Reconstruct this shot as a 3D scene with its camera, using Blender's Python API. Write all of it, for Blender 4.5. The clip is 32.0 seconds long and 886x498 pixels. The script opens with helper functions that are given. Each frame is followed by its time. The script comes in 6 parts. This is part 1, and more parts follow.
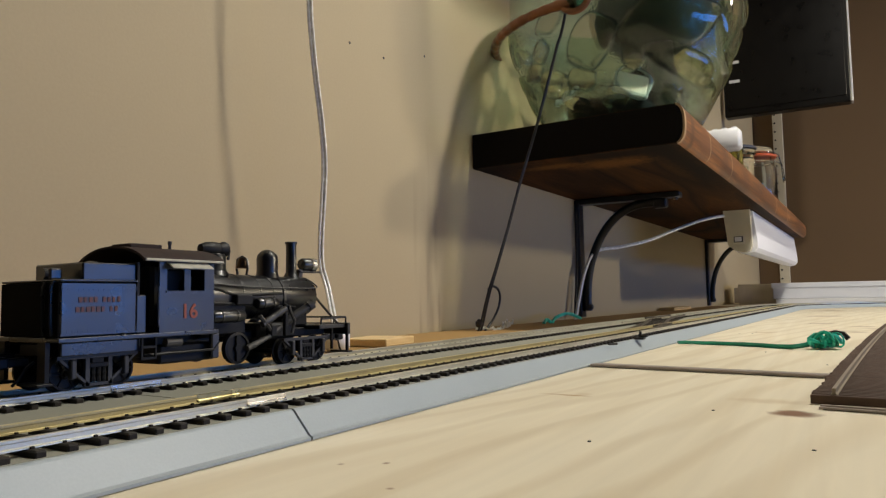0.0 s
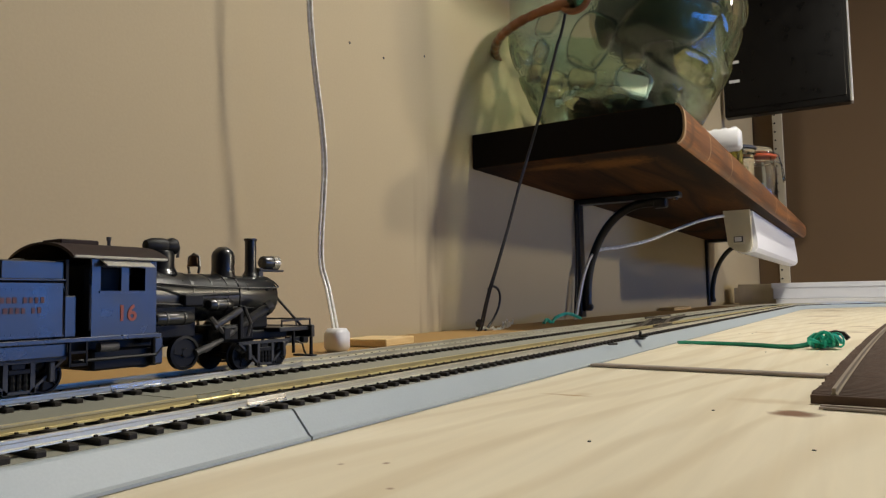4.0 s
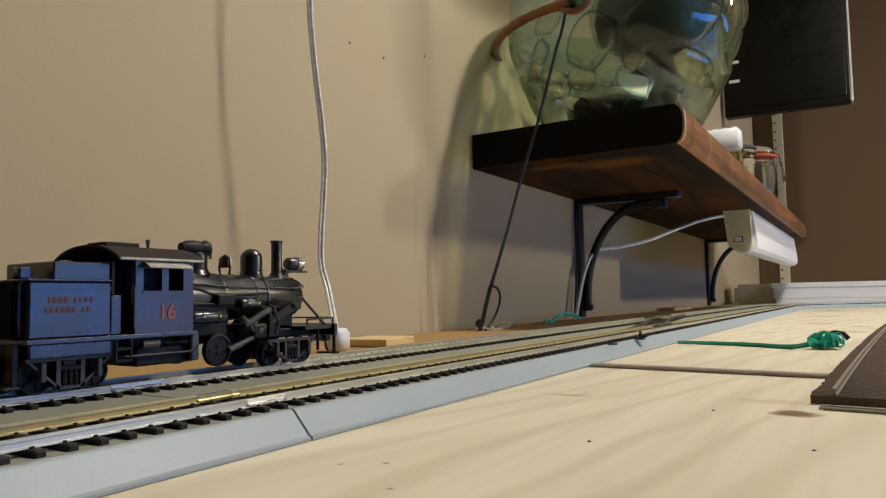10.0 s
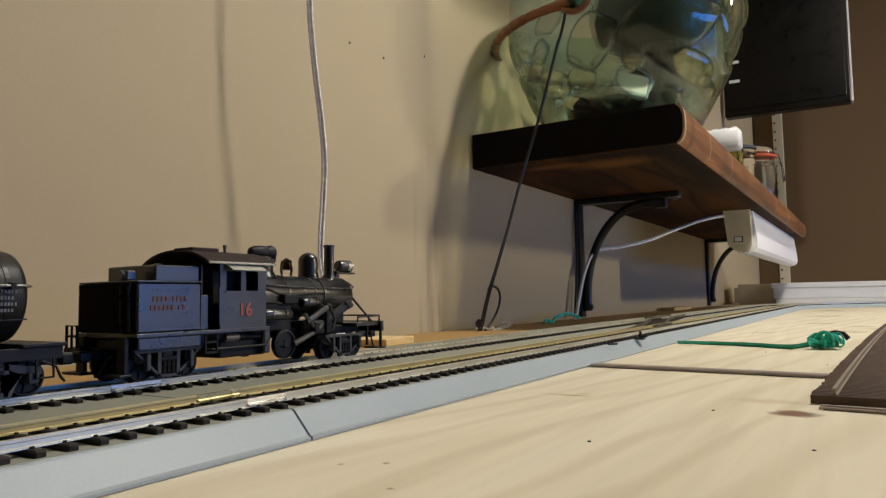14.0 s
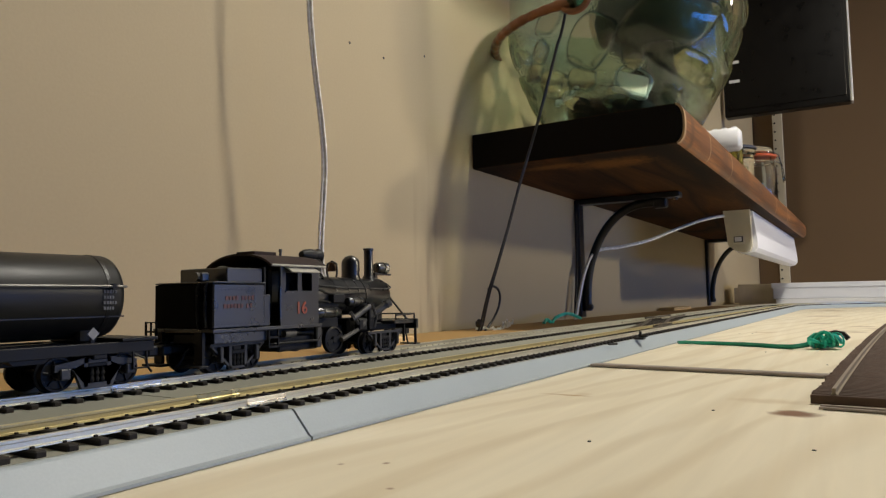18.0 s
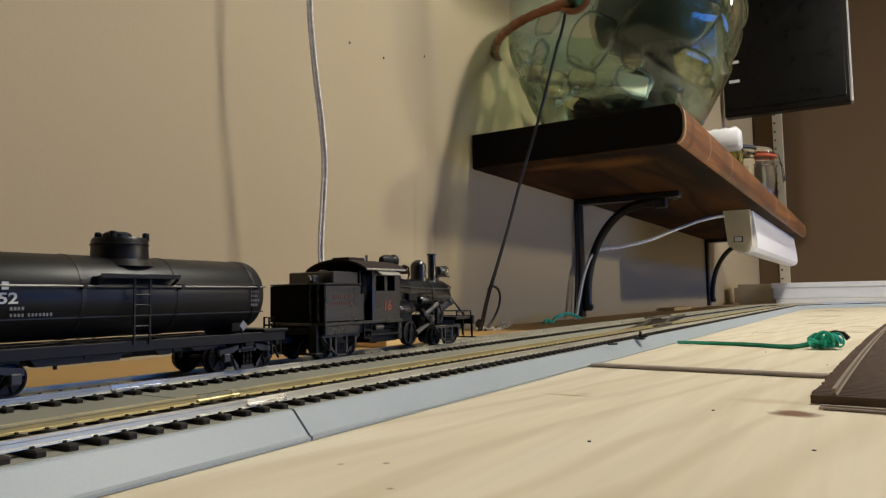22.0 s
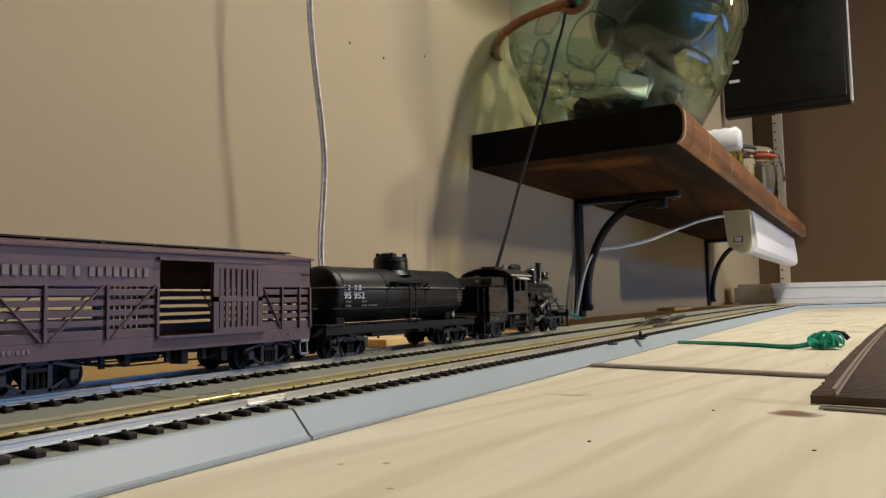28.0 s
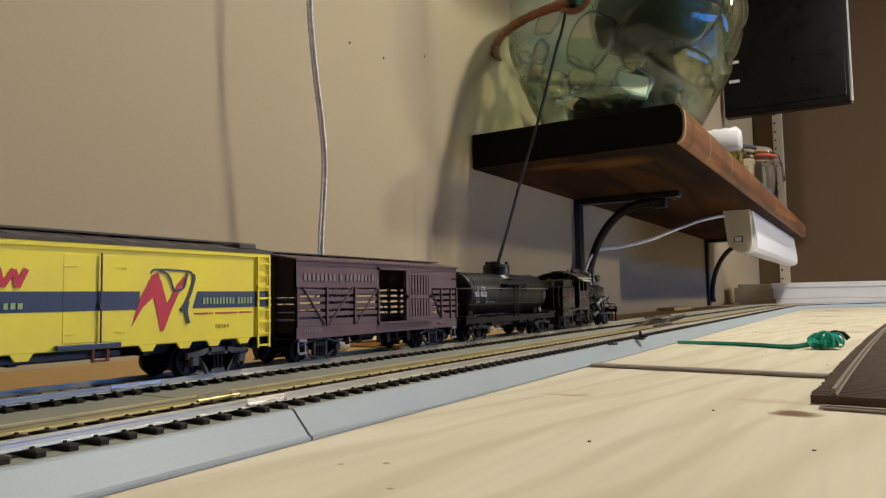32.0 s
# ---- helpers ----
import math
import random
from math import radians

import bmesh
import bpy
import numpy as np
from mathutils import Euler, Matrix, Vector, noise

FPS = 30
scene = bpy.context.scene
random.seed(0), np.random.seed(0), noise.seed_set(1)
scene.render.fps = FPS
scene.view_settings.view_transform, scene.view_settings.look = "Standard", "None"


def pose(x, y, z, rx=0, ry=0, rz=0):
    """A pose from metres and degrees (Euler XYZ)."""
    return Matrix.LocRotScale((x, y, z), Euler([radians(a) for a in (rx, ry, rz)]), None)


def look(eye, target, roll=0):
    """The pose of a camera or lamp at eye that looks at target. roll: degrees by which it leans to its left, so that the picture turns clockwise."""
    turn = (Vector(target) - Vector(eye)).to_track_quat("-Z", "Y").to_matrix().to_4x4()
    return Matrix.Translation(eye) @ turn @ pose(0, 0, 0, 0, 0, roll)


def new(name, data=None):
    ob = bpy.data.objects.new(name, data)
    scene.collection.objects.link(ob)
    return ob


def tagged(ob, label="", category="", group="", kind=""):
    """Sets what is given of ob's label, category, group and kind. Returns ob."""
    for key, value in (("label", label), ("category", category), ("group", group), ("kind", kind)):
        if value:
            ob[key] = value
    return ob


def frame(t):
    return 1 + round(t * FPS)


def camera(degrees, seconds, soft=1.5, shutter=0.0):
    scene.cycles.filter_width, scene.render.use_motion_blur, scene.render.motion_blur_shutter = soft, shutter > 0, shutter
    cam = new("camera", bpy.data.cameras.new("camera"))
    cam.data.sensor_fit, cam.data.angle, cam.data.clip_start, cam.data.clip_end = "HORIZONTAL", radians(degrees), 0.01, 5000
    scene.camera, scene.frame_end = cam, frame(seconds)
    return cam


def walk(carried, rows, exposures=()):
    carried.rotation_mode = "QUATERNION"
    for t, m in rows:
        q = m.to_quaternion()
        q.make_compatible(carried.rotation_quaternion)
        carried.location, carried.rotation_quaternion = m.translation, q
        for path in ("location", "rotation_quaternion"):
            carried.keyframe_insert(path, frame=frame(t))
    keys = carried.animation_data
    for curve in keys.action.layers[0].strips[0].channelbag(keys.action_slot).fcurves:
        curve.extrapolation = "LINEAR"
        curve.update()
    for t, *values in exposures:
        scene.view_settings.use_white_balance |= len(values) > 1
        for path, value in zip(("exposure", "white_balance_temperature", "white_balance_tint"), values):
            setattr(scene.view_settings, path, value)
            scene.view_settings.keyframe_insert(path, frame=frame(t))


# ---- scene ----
cam = camera(65.24, 32.0, soft=1.3)
walk(cam, [(0.0, pose(0, 0, 0.0346, 94.0755, 0.9975, 31.8082)), (32.0, pose(0, 0, 0.0346, 94.0755, 0.9975, 31.8082))],
     exposures=[(0.0, 0.0), (32.0, 0.0)])
BOARD_W = -0.38      # face of the long wall
FAR_Y = 3.01         # face of the end wall


# ---- mesh helpers ----
class Geo:
    """A growing list of vertices and faces."""

    def __init__(self):
        self.v, self.f = [], []

    def add(self, verts, faces):
        n = len(self.v)
        self.v += [tuple(p) for p in verts]
        self.f += [tuple(n + i for i in q) for q in faces]
        return self

    def box(self, x0, x1, y0, y1, z0, z1, b=0.0):
        """A box, with chamfered edges where b is given."""
        if b <= 0:
            return self.add([(x, y, z) for x in (x0, x1) for y in (y0, y1) for z in (z0, z1)],
                            [(0, 1, 3, 2), (4, 6, 7, 5), (0, 4, 5, 1), (2, 3, 7, 6), (0, 2, 6, 4), (1, 5, 7, 3)])
        lo, hi = (x0, y0, z0), (x1, y1, z1)
        verts, index = [], {}
        for c in range(8):
            s = (c & 1, c >> 1 & 1, c >> 2 & 1)
            for a in range(3):
                p = []
                for k in range(3):
                    edge = hi[k] if s[k] else lo[k]
                    p.append(edge if k == a else edge + (-b if s[k] else b))
                index[s, a] = len(verts)
                verts.append(p)
        faces = []
        for a in range(3):
            u, w = (a + 1) % 3, (a + 2) % 3
            for side in (0, 1):
                q = []
                for su, sw in ((0, 0), (1, 0), (1, 1), (0, 1)):
                    s = [0, 0, 0]
                    s[a], s[u], s[w] = side, su, sw
                    q.append(index[tuple(s), a])
                faces.append(q if side else q[::-1])
            for su in (0, 1):
                for sw in (0, 1):
                    s0, s1 = [0, 0, 0], [0, 0, 0]
                    s0[u] = s1[u] = su
                    s0[w] = s1[w] = sw
                    s1[a] = 1
                    q = [index[tuple(s0), u], index[tuple(s1), u], index[tuple(s1), w], index[tuple(s0), w]]
                    faces.append(q if su == sw else q[::-1])
        for c in range(8):
            s = (c & 1, c >> 1 & 1, c >> 2 & 1)
            q = [index[s, 0], index[s, 1], index[s, 2]]
            faces.append(q if sum(s) % 2 else q[::-1])
        return self.add(verts, faces)

    def tube(self, pts, r, n=8, cap=True):
        """A round tube along points; r is a number or a list."""
        pts = [Vector(p) for p in pts]
        rs = r if isinstance(r, (list, tuple)) else [r] * len(pts)
        verts, faces, up = [], [], None
        for i, p in enumerate(pts):
            d = (pts[min(i + 1, len(pts) - 1)] - pts[max(i - 1, 0)]).normalized()
            if up is None:
                up = Vector((0, 0, 1)) if abs(d.z) < 0.9 else Vector((1, 0, 0))
            side = d.cross(up).normalized()
            up = side.cross(d).normalized()
            for k in range(n):
                a = 2 * math.pi * k / n
                verts.append(p + rs[i] * (math.cos(a) * side + math.sin(a) * up))
        for i in range(len(pts) - 1):
            for k in range(n):
                faces.append((i * n + k, i * n + (k + 1) % n, (i + 1) * n + (k + 1) % n, (i + 1) * n + k))
        if cap:
            faces += [tuple(range(n))[::-1], tuple(range((len(pts) - 1) * n, len(pts) * n))]
        return self.add(verts, faces)

    def cyl(self, p0, p1, r, r1=None, n=16):
        return self.tube([p0, p1], [r, r if r1 is None else r1], n)

    def lathe(self, rings, c=(0, 0, 0), n=24, axis="z", wobble=None):
        """Rings of (radius, height) turned about an axis through c."""
        verts, faces = [], []
        for r, h in rings:
            for k in range(n):
                a = 2 * math.pi * k / n
                q = r + (wobble(a, h) if wobble else 0)
                u, w = q * math.cos(a), q * math.sin(a)
                p = {"z": (u, w, h), "y": (w, h, u), "x": (h, u, w)}[axis]
                verts.append((c[0] + p[0], c[1] + p[1], c[2] + p[2]))
        for i in range(len(rings) - 1):
            for k in range(n):
                faces.append((i * n + k, i * n + (k + 1) % n, (i + 1) * n + (k + 1) % n, (i + 1) * n + k))
        if rings[0][0] > 1e-6:
            faces.append(tuple(range(n))[::-1])
        if rings[-1][0] > 1e-6:
            faces.append(tuple(range((len(rings) - 1) * n, len(rings) * n)))
        return self.add(verts, faces)

    def prism(self, poly, axis, a, b):
        """A polygon pulled along an axis from a to b (polygon in the other two axes, in order)."""
        n = len(poly)
        place = {"x": lambda u, w, t: (t, u, w), "y": lambda u, w, t: (u, t, w), "z": lambda u, w, t: (u, w, t)}[axis]
        verts = [place(u, w, a) for u, w in poly] + [place(u, w, b) for u, w in poly]
        faces = [(i, (i + 1) % n, n + (i + 1) % n, n + i) for i in range(n)]
        return self.add(verts, faces + [tuple(range(n))[::-1], tuple(range(n, 2 * n))])

    def sweep(self, profile, path, cap=True):
        """A profile of (side, up) swept along (x, y, heading) places at height 0."""
        n, verts, faces = len(profile), [], []
        for x, y, a in path:
            for u, w in profile:
                verts.append((x + u * math.cos(a), y - u * math.sin(a), w))
        for i in range(len(path) - 1):
            for k in range(n):
                faces.append((i * n + k, i * n + (k + 1) % n, (i + 1) * n + (k + 1) % n, (i + 1) * n + k))
        if cap:
            faces += [tuple(range(n))[::-1], tuple(range((len(path) - 1) * n, len(path) * n))]
        return self.add(verts, faces)

    def mesh(self, name, material, smooth=None):
        me = bpy.data.meshes.new(name)
        me.from_pydata(self.v, [], self.f)
        bm = bmesh.new()
        bm.from_mesh(me)
        bmesh.ops.recalc_face_normals(bm, faces=bm.faces)
        bm.to_mesh(me)
        bm.free()
        if smooth:
            me.polygons.foreach_set("use_smooth", [True] * len(me.polygons))
            me.set_sharp_from_angle(angle=radians(smooth))
        me.materials.append(material)
        return me


def part(name, geo, material, parent, label="", smooth=None):
    """One mesh object under a thing or a part."""
    ob = new(name, geo.mesh(name, material, smooth))
    ob.parent = parent
    return tagged(ob, label) if label else ob


def thing(name, label, category, group="", kind="", m=None, geo=None, material=None, smooth=None):
    ob = new(name, geo.mesh(name, material, smooth) if geo else None)
    if m is not None:
        ob.matrix_basis = m
    return tagged(ob, label, category, group, kind)


def structure(name, geo, material, label="", category="", smooth=None):
    return tagged(new(name, geo.mesh(name, material, smooth)), label, category, kind="structure")


# ---- light ----
world = bpy.data.worlds.new("world")
scene.world = world
world.use_nodes = True
sky = world.node_tree.nodes.new("ShaderNodeTexSky")
sky.sky_type, sky.sun_disc, sky.sun_elevation, sky.sun_rotation = "NISHITA", False, radians(35), radians(200)
back = world.node_tree.nodes["Background"]
back.inputs["Strength"].default_value = 0.05
world.node_tree.links.new(sky.outputs[0], back.inputs["Color"])


def lamp(name, kind, place, target, power, colour, size, size_y=None):
    data = bpy.data.lights.new(name, kind)
    data.energy, data.color = power, colour
    if kind == "AREA":
        data.size = size
        if size_y:
            data.shape, data.size_y = "RECTANGLE", size_y
    else:
        data.shadow_soft_size = size
    ob = new(name, data)
    ob.matrix_basis = look(place, target)
    return ob


CEIL = 1.45
lamp("ceiling_lamp_light", "AREA", (0.40, 0.88, CEIL - 0.09), (0.40, 0.88, 0), 24, (1.0, 0.955, 0.85), 0.09)
PENDANT = (2.05, 2.28, 1.00)
lamp("pendant_light", "POINT", PENDANT, (0, 0, 0), 78, (1.0, 0.895, 0.66), 0.09)
lamp("window_light", "AREA", (3.36, 1.62, 0.17), (0.0, 1.62, 0.17), 25.0, (0.05, 0.27, 1.0), 2.48, 0.38)


# ---- materials ----
def material(name, colour, rough=0.6, metal=0.0, dark=None, scale=40.0, detail=900.0, spread=0.5, fine=0.12, bump=0.1,
             stretch=(1, 1, 1), random=0.0, coat=0.0, spec=0.5):
    """Two colours mixed by broad noise, fine grain over them, and a fine relief."""
    m = bpy.data.materials.new(name)
    m.use_nodes = True
    nt = m.node_tree
    N, L = nt.nodes.new, nt.links.new
    bsdf = nt.nodes["Principled BSDF"]
    bsdf.inputs["Metallic"].default_value = metal
    bsdf.inputs["Specular IOR Level"].default_value = spec
    bsdf.inputs["Coat Weight"].default_value, bsdf.inputs["Coat Roughness"].default_value = coat, 0.22
    tc, mp = N("ShaderNodeTexCoord"), N("ShaderNodeMapping")
    mp.inputs["Scale"].default_value = stretch
    L(tc.outputs["Object"], mp.inputs["Vector"])
    big, small = N("ShaderNodeTexNoise"), N("ShaderNodeTexNoise")
    big.inputs["Scale"].default_value, big.inputs["Detail"].default_value = scale, 5
    small.inputs["Scale"].default_value, small.inputs["Detail"].default_value = detail, 3
    for t in (big, small):
        L(mp.outputs[0], t.inputs["Vector"])
    ramp = N("ShaderNodeMapRange")
    ramp.inputs[1].default_value, ramp.inputs[2].default_value = 0.5 - spread / 2, 0.5 + spread / 2
    L(big.outputs["Fac"], ramp.inputs[0])
    mix = N("ShaderNodeMix")
    mix.data_type = "RGBA"
    dark = dark or tuple(c * 0.72 for c in colour)
    mix.inputs["A"].default_value, mix.inputs["B"].default_value = (*dark, 1), (*colour, 1)
    L(ramp.outputs[0], mix.inputs["Factor"])
    hsv = N("ShaderNodeHueSaturation")
    val = N("ShaderNodeMapRange")
    val.inputs[3].default_value, val.inputs[4].default_value = 1 - fine, 1 + fine
    L(small.outputs["Fac"], val.inputs[0])
    last = val.outputs[0]
    if random:
        info, rr, mul = N("ShaderNodeObjectInfo"), N("ShaderNodeMapRange"), N("ShaderNodeMath")
        rr.inputs[3].default_value, rr.inputs[4].default_value = 1 - random, 1 + random
        L(info.outputs["Random"], rr.inputs[0])
        mul.operation = "MULTIPLY"
        L(last, mul.inputs[0]), L(rr.outputs[0], mul.inputs[1])
        last = mul.outputs[0]
    L(last, hsv.inputs["Value"])
    L(mix.outputs["Result"], hsv.inputs["Color"])
    L(hsv.outputs[0], bsdf.inputs["Base Color"])
    ro = N("ShaderNodeMapRange")
    ro.inputs[3].default_value, ro.inputs[4].default_value = max(0.02, rough - 0.1), min(1, rough + 0.1)
    L(big.outputs["Fac"], ro.inputs[0])
    L(ro.outputs[0], bsdf.inputs["Roughness"])
    if bump:
        bp = N("ShaderNodeBump")
        bp.inputs["Strength"].default_value, bp.inputs["Distance"].default_value = bump, 0.0004
        L(small.outputs["Fac"], bp.inputs["Height"])
        L(bp.outputs[0], bsdf.inputs["Normal"])
    return m


def wood(name, light, dark, along="y", ring=55.0, rough=0.55, bump=0.15, contrast=1.0, line=0.35, run=0.12, pores=900):
    """Wood with long wavy figure along one axis, fine pores and broad patches."""
    m = bpy.data.materials.new(name)
    m.use_nodes = True
    nt = m.node_tree
    N, L = nt.nodes.new, nt.links.new
    bsdf = nt.nodes["Principled BSDF"]
    tc, mp = N("ShaderNodeTexCoord"), N("ShaderNodeMapping")
    L(tc.outputs["Object"], mp.inputs["Vector"])
    mp.inputs["Scale"].default_value = {"y": (1, run, 1), "x": (run, 1, 1), "z": (1, 1, run)}[along]
    low = N("ShaderNodeTexNoise")
    low.inputs["Scale"].default_value, low.inputs["Detail"].default_value = 9, 2
    L(mp.outputs[0], low.inputs["Vector"])
    wave = N("ShaderNodeTexNoise")
    wave.noise_dimensions = "1D"
    add = N("ShaderNodeMath")
    add.operation = "MULTIPLY"
    add.inputs[1].default_value = ring * 0.4
    L(low.outputs["Fac"], add.inputs[0])
    L(add.outputs[0], wave.inputs["W"])
    wave.inputs["Scale"].default_value, wave.inputs["Detail"].default_value = 1.0, 4
    fine, mp2 = N("ShaderNodeTexNoise"), N("ShaderNodeMapping")
    mp2.inputs["Scale"].default_value = {"y": (1, 0.03, 1), "x": (0.03, 1, 1), "z": (1, 1, 0.03)}[along]
    L(tc.outputs["Object"], mp2.inputs["Vector"])
    L(mp2.outputs[0], fine.inputs["Vector"])
    fine.inputs["Scale"].default_value, fine.inputs["Detail"].default_value = pores, 4
    patch = N("ShaderNodeTexNoise")
    patch.inputs["Scale"].default_value, patch.inputs["Detail"].default_value = 6, 3
    L(tc.outputs["Object"], patch.inputs["Vector"])
    mr = N("ShaderNodeMapRange")
    mr.inputs[1].default_value, mr.inputs[2].default_value = 0.5 - 0.25 / contrast, 0.5 + 0.25 / contrast
    L(wave.outputs["Fac"], mr.inputs[0])
    mx = N("ShaderNodeMix")
    mx.data_type = "RGBA"
    mx.inputs["A"].default_value, mx.inputs["B"].default_value = (*dark, 1), (*light, 1)
    L(mr.outputs[0], mx.inputs["Factor"])
    hsv, v1, v2, mul = N("ShaderNodeHueSaturation"), N("ShaderNodeMapRange"), N("ShaderNodeMapRange"), N("ShaderNodeMath")
    v1.inputs[3].default_value, v1.inputs[4].default_value = 1 - line / 2, 1 + line / 2
    v2.inputs[3].default_value, v2.inputs[4].default_value = 0.85, 1.15
    L(fine.outputs["Fac"], v1.inputs[0]), L(patch.outputs["Fac"], v2.inputs[0])
    mul.operation = "MULTIPLY"
    L(v1.outputs[0], mul.inputs[0]), L(v2.outputs[0], mul.inputs[1])
    L(mul.outputs[0], hsv.inputs["Value"]), L(mx.outputs["Result"], hsv.inputs["Color"])
    L(hsv.outputs[0], bsdf.inputs["Base Color"])
    bsdf.inputs["Roughness"].default_value = rough
    bsdf.inputs["Specular IOR Level"].default_value = 0.5 if rough < 0.7 else 0.15
    bp = N("ShaderNodeBump")
    bp.inputs["Strength"].default_value, bp.inputs["Distance"].default_value = bump, 0.0005
    L(fine.outputs["Fac"], bp.inputs["Height"])
    L(bp.outputs[0], bsdf.inputs["Normal"])
    return m


def glass(name, colour, rough=0.0, ior=1.5):
    m = bpy.data.materials.new(name)
    m.use_nodes = True
    b = m.node_tree.nodes["Principled BSDF"]
    b.inputs["Base Color"].default_value = (*colour, 1)
    b.inputs["Roughness"].default_value, b.inputs["IOR"].default_value = rough, ior
    b.inputs["Transmission Weight"].default_value = 1.0
    return m


def pressed_glass(name, tint, clear):
    """Pressed glass wall: smooth raised fruit lets light straight through, the stippled ground between bends and scatters it."""
    m = glass(name, tint, 0.0, 1.22)
    nt = m.node_tree
    N, L = nt.nodes.new, nt.links.new
    b, out = nt.nodes["Principled BSDF"], nt.nodes["Material Output"]
    b.inputs["Coat Weight"].default_value, b.inputs["Coat Roughness"].default_value, b.inputs["Coat IOR"].default_value = 1.0, 0.03, 1.85
    at, tc, dots, inv, mul, bp = [N("ShaderNode" + k) for k in ("Attribute", "TexCoord", "TexVoronoi", "MapRange", "Math", "Bump")]
    at.attribute_name = "smooth_glass"
    dots.inputs["Scale"].default_value = 520
    inv.inputs[3].default_value, inv.inputs[4].default_value = 1.0, 0.0
    mul.operation = "MULTIPLY"
    L(tc.outputs["Object"], dots.inputs["Vector"]), L(at.outputs["Fac"], inv.inputs[0])
    L(dots.outputs["Distance"], mul.inputs[0]), L(inv.outputs[0], mul.inputs[1])
    L(mul.outputs[0], bp.inputs["Height"])
    bp.inputs["Strength"].default_value, bp.inputs["Distance"].default_value = 0.30, 0.002
    L(bp.outputs[0], b.inputs["Normal"]), L(bp.outputs[0], b.inputs["Coat Normal"])
    tr, mix, fac = N("ShaderNodeBsdfTransparent"), N("ShaderNodeMixShader"), N("ShaderNodeMapRange")
    # the glass is thicker, so greener, in the steps round the fruit
    step = N("ShaderNodeAttribute")
    step.attribute_name = "glass_step"
    for socket, thin in ((tr.inputs["Color"], clear), (b.inputs["Base Color"], tint)):
        mx = N("ShaderNodeMix")
        mx.data_type = "RGBA"
        mx.inputs["A"].default_value, mx.inputs["B"].default_value = (*thin, 1), (0.016, 0.075, 0.048, 1)
        L(step.outputs["Fac"], mx.inputs["Factor"]), L(mx.outputs["Result"], socket)
    fac.inputs[3].default_value, fac.inputs[4].default_value = 0.14, 0.62
    L(at.outputs["Fac"], fac.inputs[0]), L(fac.outputs[0], mix.inputs[0])
    L(b.outputs[0], mix.inputs[1]), L(tr.outputs[0], mix.inputs[2])
    L(mix.outputs[0], out.inputs["Surface"])
    return m


def inner_glass(name):
    """The smooth inner side of the wall, which bends nothing."""
    m = bpy.data.materials.new(name)
    m.use_nodes = True
    nt = m.node_tree
    tr, gl, mix = [nt.nodes.new("ShaderNode" + k) for k in ("BsdfTransparent", "BsdfGlossy", "MixShader")]
    gl.inputs["Roughness"].default_value, mix.inputs[0].default_value = 0.04, 0.035
    nt.links.new(tr.outputs[0], mix.inputs[1]), nt.links.new(gl.outputs[0], mix.inputs[2])
    nt.links.new(mix.outputs[0], nt.nodes["Material Output"].inputs["Surface"])
    return m


def spotted(m, spots):
    """Adds soft elongated stains (x, y, half length, half width, colour, strength) to a wood material."""
    nt = m.node_tree
    N, L = nt.nodes.new, nt.links.new
    bsdf = nt.nodes["Principled BSDF"]
    last = bsdf.inputs["Base Color"].links[0].from_socket
    tc = N("ShaderNodeTexCoord")
    wob = N("ShaderNodeTexNoise")
    wob.inputs["Scale"].default_value = 160
    L(tc.outputs["Object"], wob.inputs["Vector"])
    for x, y, rx, ry, colour, strength in spots:
        mp, ln, ad, mr, mx = N("ShaderNodeMapping"), N("ShaderNodeVectorMath"), N("ShaderNodeMath"), N("ShaderNodeMapRange"), N("ShaderNodeMix")
        mp.vector_type = "POINT"
        mp.inputs["Location"].default_value = (-x / rx, -y / ry, 0)
        mp.inputs["Scale"].default_value = (1 / rx, 1 / ry, 0)
        ln.operation = "LENGTH"
        ad.operation = "ADD"
        L(tc.outputs["Object"], mp.inputs["Vector"]), L(mp.outputs[0], ln.inputs[0])
        L(ln.outputs["Value"], ad.inputs[0]), L(wob.outputs["Fac"], ad.inputs[1])
        mr.inputs[1].default_value, mr.inputs[2].default_value = 0.85, 1.6
        mr.inputs[3].default_value, mr.inputs[4].default_value = strength, 0.0
        L(ad.outputs[0], mr.inputs[0])
        mx.data_type = "RGBA"
        L(mr.outputs[0], mx.inputs["Factor"]), L(last, mx.inputs["A"])
        mx.inputs["B"].default_value = (*colour, 1)
        last = mx.outputs["Result"]
    L(last, bsdf.inputs["Base Color"])


